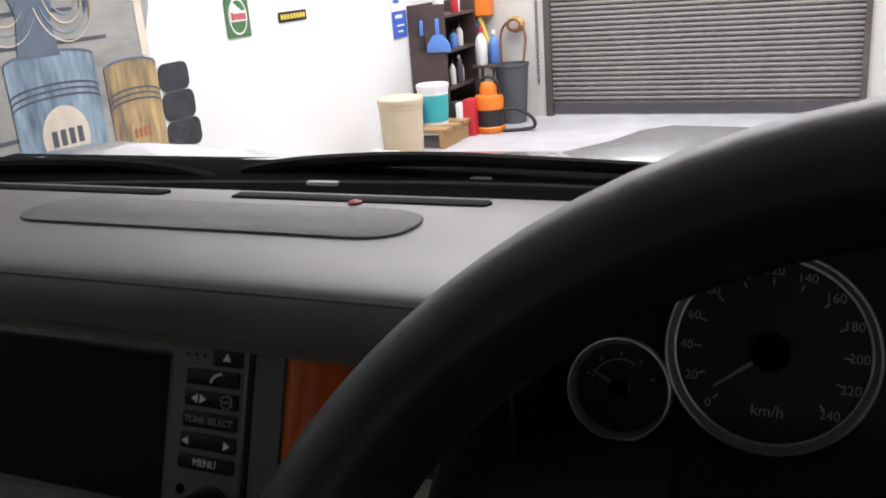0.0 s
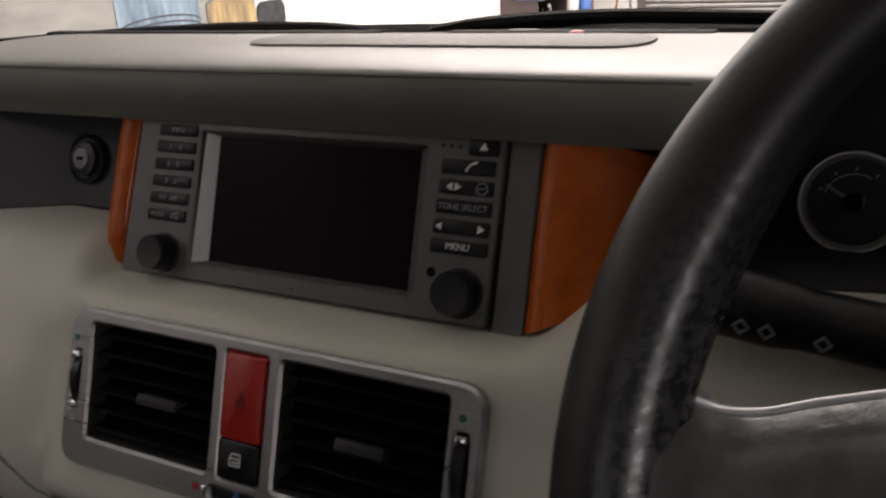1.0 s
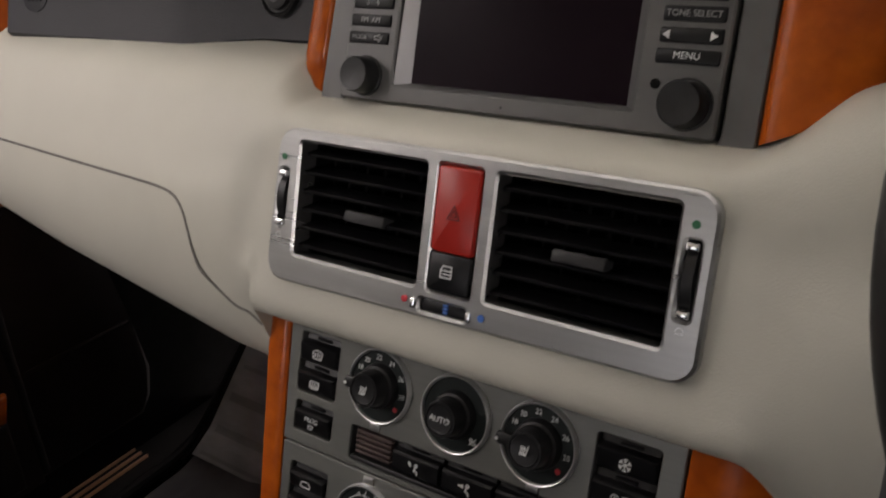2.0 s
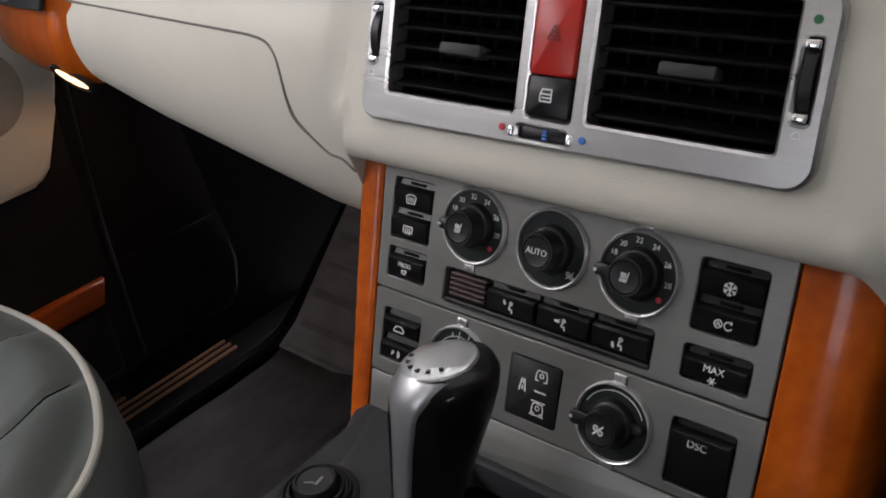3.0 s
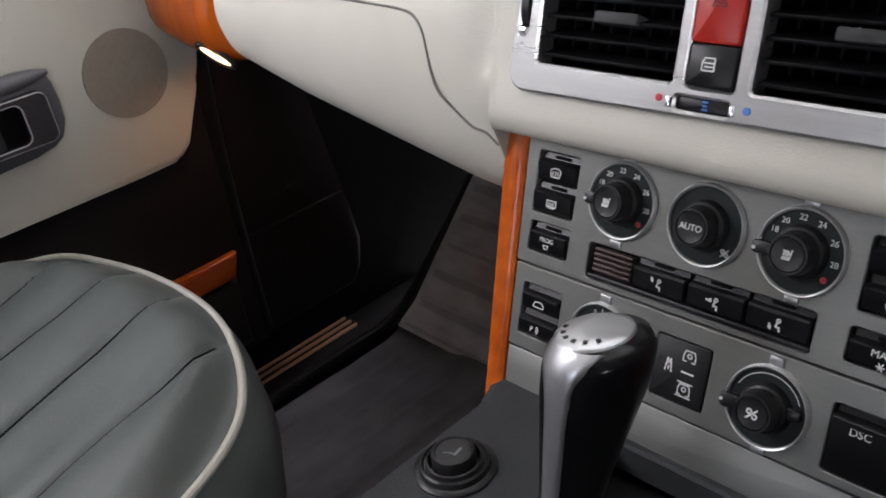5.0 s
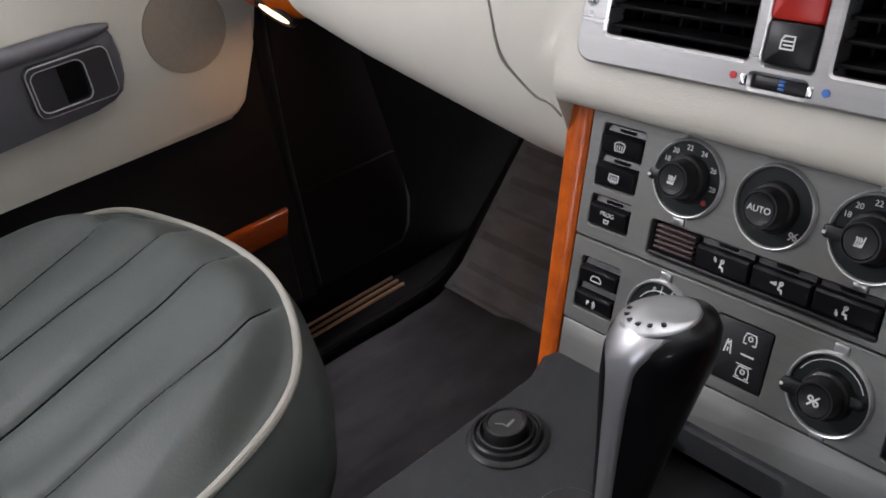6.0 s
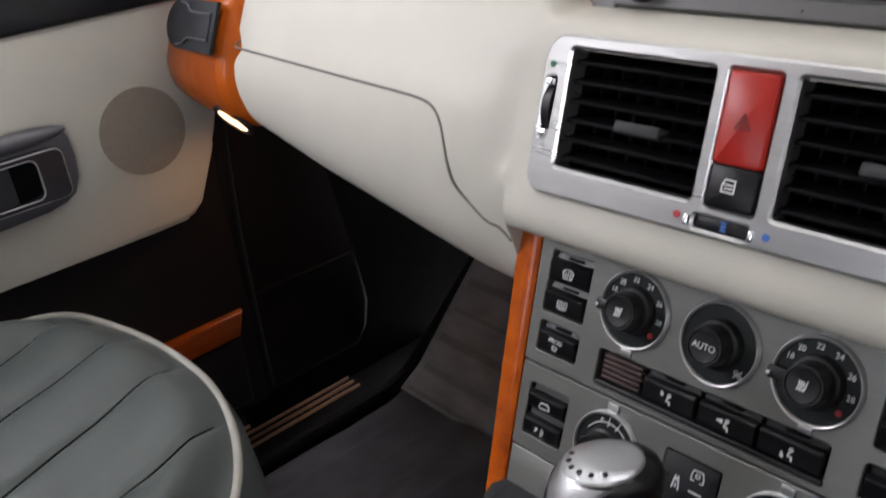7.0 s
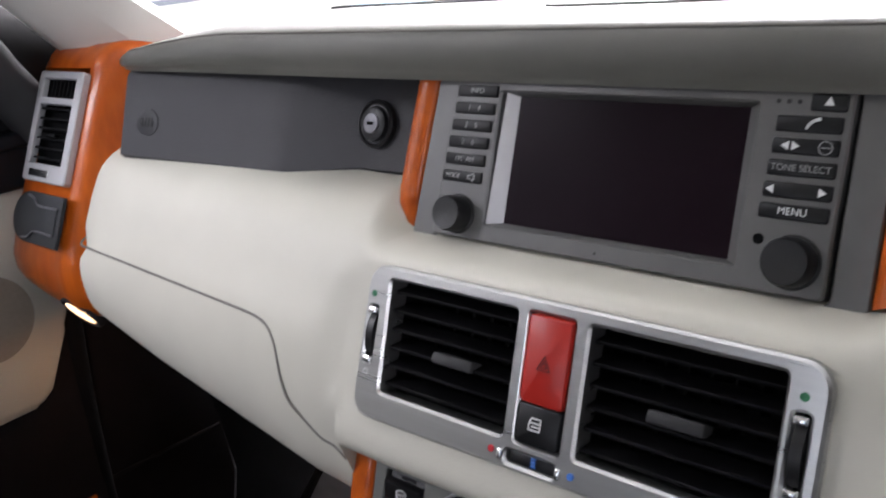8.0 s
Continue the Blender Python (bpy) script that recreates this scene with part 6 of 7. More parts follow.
rows = []
for ys, k in ((0.27, -0.050), (0.22, -0.020), (0.16, 0.002), (0.10, 0.007), (0.084, 0.006), (0.076, 0.002), (0.080, -0.002), (0.10, -0.005), (0.19, -0.014)):
    rows.append([(x, ys + 0.28 * max(0, 1.06 - z) * 0.0 + 0.38 * (z - 1.1) * (1 if ys < 0.2 else 0.2), z) for x, z in grown(k)])
grid(bm, rows)
part("hood", bm, HOOD, hood, "dark padded hood", smooth=50)
FACE = pose(0.42, 0.190, 1.080, 90 - 18)
bm = nb()
rbox(bm, -0.196, 0.196, -0.105, 0.070, -0.02, 0.0, 0.065, 0.002)
part("face_plate", bm, GAUGE, hood, m=FACE)
bm = nb()
tube(bm, [(0.2440, 0.127, 1.090), (0.2428, 0.127, 1.055), (0.2416, 0.127, 1.016)], 0.0013, 6)
part("edge_trim", bm, HANDLE_GREY, hood, "thin grey edge trim")


def gauge(x, y, r, big):
    g = new("gauge")
    g.parent = hood
    g.matrix_basis = FACE @ pose(x, y, 0)
    tagged(g, "large round gauge in a chrome ring" if big else "small round gauge in a chrome ring")
    part("ring", lathe(nb(), [(r + 0.0030, 0.0), (r + 0.0030, 0.0066), (r + 0.0024, 0.0074), (r + 0.0014, 0.0074), (r - 0.0004, 0.0050), (r - 0.0012, 0.0012)], 64), SATIN, g)
    part("gauge_face", lathe(nb(), [(r * 0.95, 0.0005), (r * 0.95, 0.0022), (0, 0.0022)], 48), GAUGE, g)
    n = 13 if big else 5
    for k in range(n):
        a = radians(225 - 270 * k / (n - 1)) if big else radians(160 - 140 * k / (n - 1))
        c, s = math.cos(a), math.sin(a)
        marks("tick", [[(c * r * 0.70, s * r * 0.70), (c * r * 0.76, s * r * 0.76)]], 0.0009, 0.0023, GAUGE_INK, g)
        if big:
            text("gauge_number", str(20 * k), 0.0066, c * r * 0.84, s * r * 0.84, 0.0024, GAUGE_INK, g)
    a = radians(217 if big else 150)
    bm = nb()
    c, s = math.cos(a), math.sin(a)
    slab(bm, [(c * r * 0.68 - s * 0.0006, s * r * 0.68 + c * 0.0006), (c * r * 0.68 + s * 0.0006, s * r * 0.68 - c * 0.0006), (c * 0.2 * r + s * 0.0011, s * 0.2 * r - c * 0.0011), (c * 0.2 * r - s * 0.0011, s * 0.2 * r + c * 0.0011)], 0.0035, 0.0042)
    part("needle", bm, GREY_INK, g, smooth=0)
    part("hub", lathe(nb(), [(r * 0.2, 0.0022), (r * 0.2, 0.006), (r * 0.15, 0.0075), (0, 0.0075)], 24), CAVITY, g)
    if big:
        text("gauge_word", "km/h", 0.008, 0, -r * 0.62, 0.0024, GAUGE_INK, g)
    else:
        marks("gauge_sign", [[(-0.002, -0.002), (0.002, -0.002), (0.002, 0.002), (-0.002, 0.002), (-0.002, -0.002)]], 0.0008, 0.0024, GAUGE_INK, g, r * 0.12, r * 0.02)
        marks("scale_line", [arc(0, 0, r * 0.62, 60, 165, 10)], 0.0006, 0.0024, GAUGE_INK, g)


gauge(-0.134, -0.0215, 0.0252, False)
gauge(-0.059, 0.0055, 0.0490, True)
gauge(0.058, 0.0075, 0.0508, True)
gauge(0.133, -0.0185, 0.0252, False)
bm = nb()
rbox(bm, -0.104, -0.067, -0.0715, -0.0500, 0.0, 0.003, 0.002, 0.001)
part("message_display", bm, SCREEN, hood, "dark message display", m=FACE)
for x0, x1, y0, y1 in ((-0.0608, 0.058, -0.0650, -0.0600), (-0.0580, -0.0296, -0.0552, -0.0520), (-0.024, 0.030, -0.0552, -0.0520)):
    bm = nb()
    rbox(bm, x0, x1, y0, y1, 0.0, 0.002, 0.001, 0.0006)
    part("warning_strip", bm, OLIVE, hood, "olive-grey warning lamp strip", m=FACE)
bm = nb()
rows = [[(x, y, z) for y, z in ((0.20, 1.115), (0.118, 1.105), (0.095, 1.075), (0.088, 1.04), (0.11, 1.02), (0.20, 1.015))] for x in (0.195, 0.21, 0.226)]
grid(bm, rows)
part("side_filler", bm, BLACK, hood)

bm = nb()
grid(bm, [[(x, y, z) for y, z in ((0.072 + 0.19 * (x - 0.24), 1.042), (0.073 + 0.19 * (x - 0.24), 1.0485), (0.088 + 0.19 * (x - 0.24), 1.0505), (0.150, 1.041), (0.20, 1.028))] for x in (0.228, 0.30, 0.38, 0.46, 0.54, 0.612)])
part("lower_shelf", bm, GAUGE, hood, "black shelf below the gauges")

# ---- steering wheel ----
WHEEL_AT = pose(0.4283, -0.1209, 1.0721, 90 - 23.9)
sw = thing("steering_wheel", "black leather steering wheel with worn shiny spokes", "steering wheel", WHEEL_AT)
RC, RR = 0.1834, 0.0149
bm = nb()
n, mseg = 96, 16
rings = []
for i in range(n):
    a = 2 * math.pi * i / n
    ring = []
    for k in range(mseg):
        b = 2 * math.pi * k / mseg
        swell = 0.0026 * smoothstep(0.68, 0.92, abs(math.cos(a - 0.12 if math.cos(a) < 0 else a)))
        rr = (RR + swell) * (1 + 0.06 * math.cos(2 * b))
        c = RC - swell + rr * math.cos(b)
        ring.append(bm.verts.new((c * math.cos(a), c * math.sin(a), 1.12 * (RR + 0.5 * swell) * math.sin(b))))
    rings.append(ring)
for i in range(n):
    bridge(bm, rings[i], rings[(i + 1) % n])
part("rim", bm, RIM_LEATHER, sw, "black leather rim, worn shiny inside", smooth=80)
for sd in (-1, 1):
    bm = nb()
    rows = []
    for u, top, bot, zt in ((0.183, 0.080, -0.115, 0.0130), (0.174, 0.048, -0.092, 0.0118), (0.166, 0.025, -0.076, 0.0098), (0.156, 0.017, -0.064, 0.0070), (0.145, 0.017, -0.058, 0.0040), (0.130, 0.022, -0.055, 0.0002), (0.105, 0.030, -0.055, -0.005), (0.080, 0.04, -0.06, -0.009)):
        row = []
        for k in range(9):
            t = k / 8
            y = top + (bot - top) * t
            row.append((sd * u, y, zt + 0.0025 * math.sin(math.pi * t) - 0.02 * (abs(2 * t - 1) ** 6)))
        rows.append(row)
    if sd > 0:
        rows = [r[::-1] for r in rows]
    grid(bm, rows)
    bmesh.ops.solidify(bm, geom=list(bm.faces), thickness=0.012)
    spoke = part("spoke", bm, WORN_SHEEN, sw, "worn black spoke with its sheen painted as pale mottling", smooth=50)
    bm = nb()
    tube(bm, spline([(sd * 0.171, 0.030, 0.004), (sd * 0.166, 0.0215, 0.001), (sd * 0.157, 0.0175, -0.003), (sd * 0.145, 0.0182, -0.008), (sd * 0.130, 0.0235, -0.013), (sd * 0.105, 0.0315, -0.018)], 5), 0.0013, 8)
    part("spoke_edge", bm, BEVEL, spoke, "grey edge of the spoke", smooth=80)
    bm = nb()
    rbox(bm, -0.014, 0.014, -0.028, 0.020, 0.0, 0.006, 0.006, 0.003)
    part("switch_pad", bm, BLACK, spoke, m=pose(sd * 0.108, -0.020, -0.004))
bm = nb()
rows = []
for k in range(9):
    f = k / 8
    r = 0.092 * math.cos(f * math.pi / 2) ** 0.45 if f < 1 else 0.0
    rows.append((max(r, 0.0), -0.030 + 0.042 * math.sin(f * math.pi / 2)))
rows = [(0.088, -0.06)] + rows
part("airbag_pad", lathe(bm, rows, 40), WHEEL, sw, "black centre pad")
bm = nb()
rbox(bm, -0.026, 0.026, -0.19, -0.08, -0.018, -0.004, 0.012, 0.005)
part("lower_spoke", bm, WHEEL, sw)
bm = nb()
p = [(0.423, -0.07, 1.05), (0.423, 0.02, 1.02), (0.423, 0.13, 0.985)]
tube(bm, spline(p, 4), 0.058, 24)
col = thing("steering_column", "black steering column shroud with control stalks", "steering column")
part("shroud", bm, BLACK, col)
bm = nb()
slab(bm, [(0.329, 1.061), (0.325, 1.055), (0.321, 1.02), (0.312, 0.94), (0.534, 0.94), (0.525, 1.02), (0.522, 1.055), (0.518, 1.061)], -0.13, 0.012, 0.006)
bmesh.ops.transform(bm, matrix=pose(0, 0, 0, 90), verts=bm.verts)
part("column_cowl", bm, BLACK, col, "black cowl over the column", smooth=50)
bm = nb()
tube(bm, spline([(0.37, 0.02, 1.050), (0.33, 0.02, 1.054), (0.27, 0.02, 1.060), (0.232, 0.02, 1.065), (0.224, 0.02, 1.0665)], 5), [0.010] * 5 + [0.013] * 5 + [0.0150] * 7 + [0.0145, 0.0125, 0.009, 0.004], 16)
stalk = part("indicator_stalk", bm, BLACK, col, "black indicator stalk with white signs")
STALK_FACE = pose(0, 0.0044, 1.0815, 90, 5)
sg = new("stalk_signs")
sg.parent = stalk
sg.matrix_basis = STALK_FACE
for x in (0.260, 0.270, 0.291):
    marks("stalk_sign", [[(-0.003, 0), (0, 0.003), (0.003, 0), (0, -0.003), (-0.003, 0)]], 0.0012, 0.0002, GREY_INK, sg, x, 0.0)
marks("stalk_sign", [[(0, -0.002), (0, 0.002)]], 0.0012, 0.0002, GREY_INK, sg, 0.237, 0.0)

# ---- centre console and gear lever ----
con = thing("centre_console", "dark grey centre console with a tray and lighter socket", "console")
bm = nb()
plan = [(-0.146, -0.055), (-0.140, -0.085), (-0.129, -0.11), (-0.116, -0.155), (-0.105, -0.215), (-0.101, -0.30), (-0.100, -0.62)]
rows = []
for x, y in plan:
    rows.append([(x - 0.045, y + 0.004, 0.285), (x - 0.030, y + 0.002, 0.60), (x - 0.008, y, 0.698), (x - 0.002, y, 0.708), (x + 0.006, y, 0.7125), (x + 0.02, y, 0.7130)])
grid(bm, rows)
part("left_side", bm, CONSOLE, con, smooth=60)
bm = nb()
plate(bm, (-0.131, 0.150, -0.62, -0.052, 0.004), [(-0.038, 0.052, -0.150, -0.083, 0.008), (-0.045, 0.062, -0.36, -0.165, 0.02)], 0.690, 0.7128, 0.002)
part("top_plate", bm, CONSOLE, con)
bm = nb()
box(bm, -0.042, 0.056, -0.154, -0.079, 0.676, 0.680)
part("tray_floor", bm, BLACK, con, smooth=0)
bm = nb()
plate(bm, (-0.047, 0.064, -0.362, -0.163, 0.02), [(-0.036, 0.052, -0.35, -0.175, 0.014)], 0.70, 0.7155, 0.0015)
part("gate_frame", bm, BLACK, con)
bm = nb()
box(bm, -0.045, 0.062, -0.36, -0.165, 0.692, 0.7)
part("gate_floor", bm, BLACK, con, smooth=0)
bm = nb()
rows = [[(x, y, z) for x, z in ((0.150, 0.708), (0.156, 0.69), (0.17, 0.285))] for y in (-0.052, -0.62)]
grid(bm, rows)
part("right_side", bm, CONSOLE, con)
lt = thing("lighter_socket", "black cigarette lighter in a ringed socket on the console", "lighter", pose(-0.0985, -0.1625, 0.713))
part("socket", lathe(nb(), [(0.0275, -0.004), (0.0272, 0.001), (0.0255, 0.0025), (0.0235, 0.0028), (0.0225, 0.0060), (0.0212, 0.0070), (0.0202, 0.0055), (0.0192, 0.0055), (0.0184, 0.0082), (0.0172, 0.0088), (0.0162, 0.0075), (0.0158, 0.003)], 40), BLACK, lt)
kn = part("lighter_knob", lathe(nb(), [(0.0145, 0.0), (0.0145, 0.0125), (0.0135, 0.0145), (0.0120, 0.0148), (0.0112, 0.0138), (0.0, 0.0136)], 36), BLACK, lt)
marks("cigarette_sign", [[(0.002, 0.005), (0.003, -0.002)], [(0.003, 0.005), (0.004, -0.002)], [(0.002, 0.005), (0.003, 0.005)], [(0.003, -0.002), (0.0, -0.002), (-0.004, -0.005)]], 0.0008, 0.0138, GREY_INK, kn)

gear = thing("gear_lever", "black leather gear lever with a silver spine and cap", "gear lever")
G0, G1 = Vector((0.004, -0.192, 0.700)), Vector((0.0225, -0.152, 0.8605))
# along the lever: position, half width across, half width fore and aft
SECT = [(0.0, 0.010, 0.010), (0.15, 0.0115, 0.012), (0.35, 0.0145, 0.0165), (0.55, 0.0185, 0.0215), (0.70, 0.0225, 0.0250), (0.82, 0.0256, 0.0278), (0.90, 0.0266, 0.0286), (0.955, 0.0258, 0.0276), (0.99, 0.0222, 0.0238), (1.008, 0.014, 0.015), (1.012, 0.0005, 0.0005)]


def gear_point(t, a, lift=0.0):
    w, d = mixed([(q[0], q[1]) for q in SECT], t), mixed([(q[0], q[2]) for q in SECT], t)
    c = G0 + (G1 - G0) * t
    dx, dy = math.cos(a) * (w + lift), math.sin(a) * (d + lift)
    return c + Vector((dx, dy, -0.12 * dy * min(1, t * 1.2) + 0.10 * dx * t + (lift if t > 0.97 else 0)))


def gear_top(dx, dy, lift):
    """A point on the crown of the grip, at a plan offset from its axis."""
    a = math.atan2(dy / 0.0286, dx / 0.0266)
    rho = 0.0266 * math.hypot(dx / 0.0266, dy / 0.0286)
    t = mixed(((0.0005, 1.012), (0.014, 1.008), (0.0222, 0.99), (0.0258, 0.955)), rho)
    return gear_point(t, a) + Vector((0, 0, lift))


bm = nb()
ts = [0, 0.08, 0.15, 0.25, 0.35, 0.45, 0.55, 0.63, 0.70, 0.76, 0.82, 0.86, 0.90, 0.93, 0.955, 0.975, 0.99, 1.0, 1.008, 1.012]
rings = [[bm.verts.new(gear_point(t, 2 * math.pi * k / 40)) for k in range(40)] for t in ts]
for a, b in zip(rings, rings[1:]):
    bridge(bm, a, b)
part("grip", bm, GRIP, gear, "smooth black leather grip", smooth=60)
bm = nb()
rows = []
for i in range(26):
    t = 0.02 + 0.972 * i / 25
    half = radians(mixed(((0, 24), (0.5, 18), (0.78, 16), (0.88, 19), (0.94, 30), (0.975, 47), (1, 66)), t))
    mid = radians(mixed(((0, 271), (0.85, 267), (1, 256)), t))
    rows.append([gear_point(t, mid - half + 2 * half * k / 12, 0.0013 if 0 < k < 12 else -0.0002) for k in range(13)])
grid(bm, rows)
part("silver_spine", bm, GEAR_SILVER, gear, "satin silver spine", smooth=60)
bm = nb()
rows = []
for k in range(41):
    a = 2 * math.pi * k / 40
    rows.append([gear_top(-0.0034 + 0.0192 * f * math.cos(a), -0.0030 + 0.0200 * f * math.sin(a), lf) for f, lf in ((0.0, 0.0014), (0.25, 0.0014), (0.5, 0.0014), (0.7, 0.0014), (0.85, 0.0013), (0.94, 0.0013), (1.0, 0.0011), (1.03, -0.001))])
grid(bm, rows)
cap_ob = part("silver_cap", bm, CAP_SILVER, gear, "satin silver cap with dark bars", smooth=60)
for k in range(6):
    a = radians(196 + 24 * k)
    p = gear_top(-0.0034 + 0.0142 * math.cos(a), -0.0030 + 0.0148 * math.sin(a), 0.0017)
    bm = nb()
    rbox(bm, -0.0011, 0.0011, -0.0015, 0.0015, -0.0004, 0.0002, 0.0004, 0.0002, 2)
    part("bar", bm, CONSOLE, cap_ob, m=Matrix.Translation(p) @ pose(0, 0, 0, 0, 0, math.degrees(a) + 90) @ pose(0, 0, 0, -9, 0, 0))
bm = nb()
lathe(bm, [(0.040, 0.700), (0.038, 0.712), (0.026, 0.722), (0.012, 0.735), (0.010, 0.74)], 24, 0.006, -0.19)
part("gaiter", bm, BLACK, gear)

# ---- passenger seat ----
seat = thing("passenger_seat", "grey-green leather car seat with cream piping and fluted panels", "car seat")
CX, CY, HX, HY, KK = -0.416, -0.462, 0.252, 0.292, 0.85
GROOVES = ((-0.563, 0.10), (-0.482, 0.015), (-0.400, 0.065), (-0.3047, 0.118))
CROWN = ((-0.75, 0.680), (-0.40, 0.718), (-0.33, 0.736), (-0.28, 0.748), (-0.23, 0.757), (-0.195, 0.758), (-0.17, 0.752), (-0.14, 0.744))


def groove_x(g, fan, y):
    """Where a flute runs at the depth y: straight, then curling outwards near the front edge."""
    return g + fan * (-0.18 - y) - 0.018 * smoothstep(-0.27, -0.185, y)


def cushion(a, b, sewn=True):
    """The seat's upper side: a flat insert with flutes between two raised side rolls."""
    x = CX + HX * a * math.sqrt(1 - 0.5 * KK * b * b)
    y = CY + HY * b * math.sqrt(1 - 0.5 * KK * a * a)
    if a < 0 and b > 0:
        x -= 0.020 * a * a * b * b
        y += 0.034 * a * a * b * b
    e = (a ** 4 + b ** 4) ** 0.25
    mid = sum(mixed(CROWN, y + d) for d in (-0.02, -0.01, 0, 0.01, 0.02)) / 5
    z = mid + 0.016 * smoothstep(-0.52, -0.61, x) * (1 - smoothstep(-0.23, -0.135, y)) + 0.020 * smoothstep(-0.340, -0.24, x) * (1 - smoothstep(-0.34, -0.18, y))
    drop = smoothstep(0.87, 1.05, e)
    z += (0.734 - z) * min(1.0, drop) * smoothstep(-0.95, -0.5, b)
    dip = 0.0
    fade = 1 - smoothstep(0.90, 1.0, b)
    if sewn:
        for g, fan in GROOVES:
            q = abs(x - groove_x(g, fan, y))
            dip += fade * (0.0042 * math.exp(-(q / 0.0045) ** 2) + 0.0052 * math.exp(-(q / 0.016) ** 2))
    return (x, y, z - dip)


bm = nb()
avals = sorted(set([-1 + 2 * i / 260 for i in range(261)]))
bvals = [-1 + 2 * i / 60 for i in range(61)]
grid(bm, [[cushion(a, b) for b in bvals] for a in avals])
part("cushion", bm, SEAT, seat, "grey-green leather cushion with deep flutes", smooth=80)
for g, fan in GROOVES:
    pts = []
    for i in range(50):
        b = -0.9 + 1.84 * i / 49
        a = (g - CX) / HX
        for _ in range(8):
            p = cushion(a, b)
            a += (groove_x(g, fan, p[1]) - p[0]) / HX
        p = cushion(a, b)
        pts.append((p[0], p[1], p[2] + 0.0007))
    bm = nb()
    tube(bm, pts, [k * (0.45 if fan == 0.10 else 1.0) for k in [0.0014] * 40 + [0.0012] * 4 + [0.0011, 0.0010, 0.0009, 0.0008, 0.0006, 0.0004]], 6)
    part("seam", bm, SEAT_SEAM, seat, "dark sewn seam")
edge = [(-1 + 2 * i / 24, 1.0) for i in range(25)]
edge = [(-1.0, b) for b in [-1 + 2 * i / 24 for i in range(24)]] + edge + [(1.0, b) for b in [1 - 2 * i / 24 for i in range(1, 25)]]
rim = [Vector(cushion(a, b)) for a, b in edge]
for _ in range(3):
    rim = [rim[0]] + [(p + 2 * q + r) / 4 for p, q, r in zip(rim, rim[1:], rim[2:])] + [rim[-1]]
bm = nb()
tube(bm, [p + Vector((0, 0, 0.0005)) for p in spline(rim, 3)], 0.0034, 10)
part("piping", bm, PIPING, seat, "cream leather piping")
bm = nb()
rows = []
c0 = Vector((CX, CY, 0))
for p in rim:
    d = (Vector((p.x, p.y, 0)) - c0).normalized()
    rows.append([p + d * o + Vector((0, 0, dz)) for o, dz in ((0.001, -0.002), (0.010, -0.02), (0.014, -0.06), (0.008, -0.10), (-0.02, -0.13), (-0.05, -0.20))])
grid(bm, rows)
part("side_panel", bm, SEAT, seat, smooth=80)
bm = nb()
rbox(bm, -0.62, -0.22, -0.70, -0.24, 0.29, 0.54, 0.04, 0.01)
part("seat_base", bm, KICK, seat, "black seat base")

# ---- passenger door ----
DOOR_M = Matrix(((0, 0, 1, 0), (1, 0, 0, 0), (0, 1, 0, 0), (0, 0, 0, 1)))


def door_slab(outline, x0, x1, b=0.0):
    """A piece on the door: outline in (y, z), from x0 out to x1."""
    bm = nb()
    slab(bm, outline, x0, x1, b)
    bmesh.ops.transform(bm, matrix=DOOR_M, verts=bm.verts)
    return bm


door = thing("passenger_door", "closed car door with a cream panel and grey handle", "car door")
part("door_core", door_slab([(-1.1, 0.42), (0.055, 0.42), (0.06, 0.72), (0.075, 0.82), (0.07, 1.03), (-1.1, 1.05)], -0.84, -0.765), KICK, door, "black lower door", smooth=0)
panel = part("door_panel", door_slab([(-1.1, 0.738), (-0.3, 0.728), (-0.05, 0.7265), (-0.006, 0.7275), (0.006, 0.7290), (0.012, 0.7340), (0.017, 0.7430), (0.034, 0.778), (0.048, 0.807), (0.057, 0.823), (0.064, 0.845), (0.070, 0.985), (-1.1, 0.985)], -0.765, -0.742, 0.008), CREAM, door, "cream vinyl door panel", smooth=50)
part("upper_trim", door_slab([(-1.1, 0.985), (0.066, 0.982), (0.066, 1.030), (-1.1, 1.035)], -0.80, -0.735, 0.006), DOOR_DARK, door, "black upper door trim", smooth=50)
part("sill_cap", door_slab([(-1.1, 1.030), (0.064, 1.028), (0.06, 1.045), (-1.1, 1.052)], -0.84, -0.728, 0.004), DOOR_DARK, door, "black window sill", smooth=50)
part("mirror_sail", door_slab([(-0.16, 1.045), (0.15, 1.045), (0.145, 1.125), (0.095, 1.18), (0.02, 1.255), (-0.10, 1.10)], -0.80, -0.745, 0.004), BLACK, door, "black corner cover", smooth=50)
bm = door_slab([(y, z) for y, z in oval(-0.0315, 0.849, 0.0505, 0.0505, 40)], -0.7425, -0.7395, 0.0012)
part("speaker_grille", bm, MESH_GREY, panel, "round brown speaker cloth")
bm = door_slab([(-0.60, 0.775), (-0.27, 0.796), (-0.16, 0.8015), (-0.140, 0.8045), (-0.127, 0.812), (-0.1195, 0.828), (-0.117, 0.85), (-0.119, 0.872), (-0.124, 0.884), (-0.60, 0.886)], -0.745, -0.722, 0.004)
part("handle_plate", bm, HANDLE_GREY, panel, "grey door handle plate", smooth=50)
bm = nb()
plate(bm, (-0.2225, -0.133, 0.8145, 0.8705, 0.010), [(-0.2170, -0.1625, 0.8215, 0.8635, 0.008)], -0.7225, -0.7105, 0.0018)
bmesh.ops.transform(bm, matrix=DOOR_M, verts=bm.verts)
part("handle_frame", bm, HANDLE_GLOSS, panel, "grey handle frame with painted edge highlights")
# two pale tubes paint the highlights along the glossy frame's edges
bm = nb()
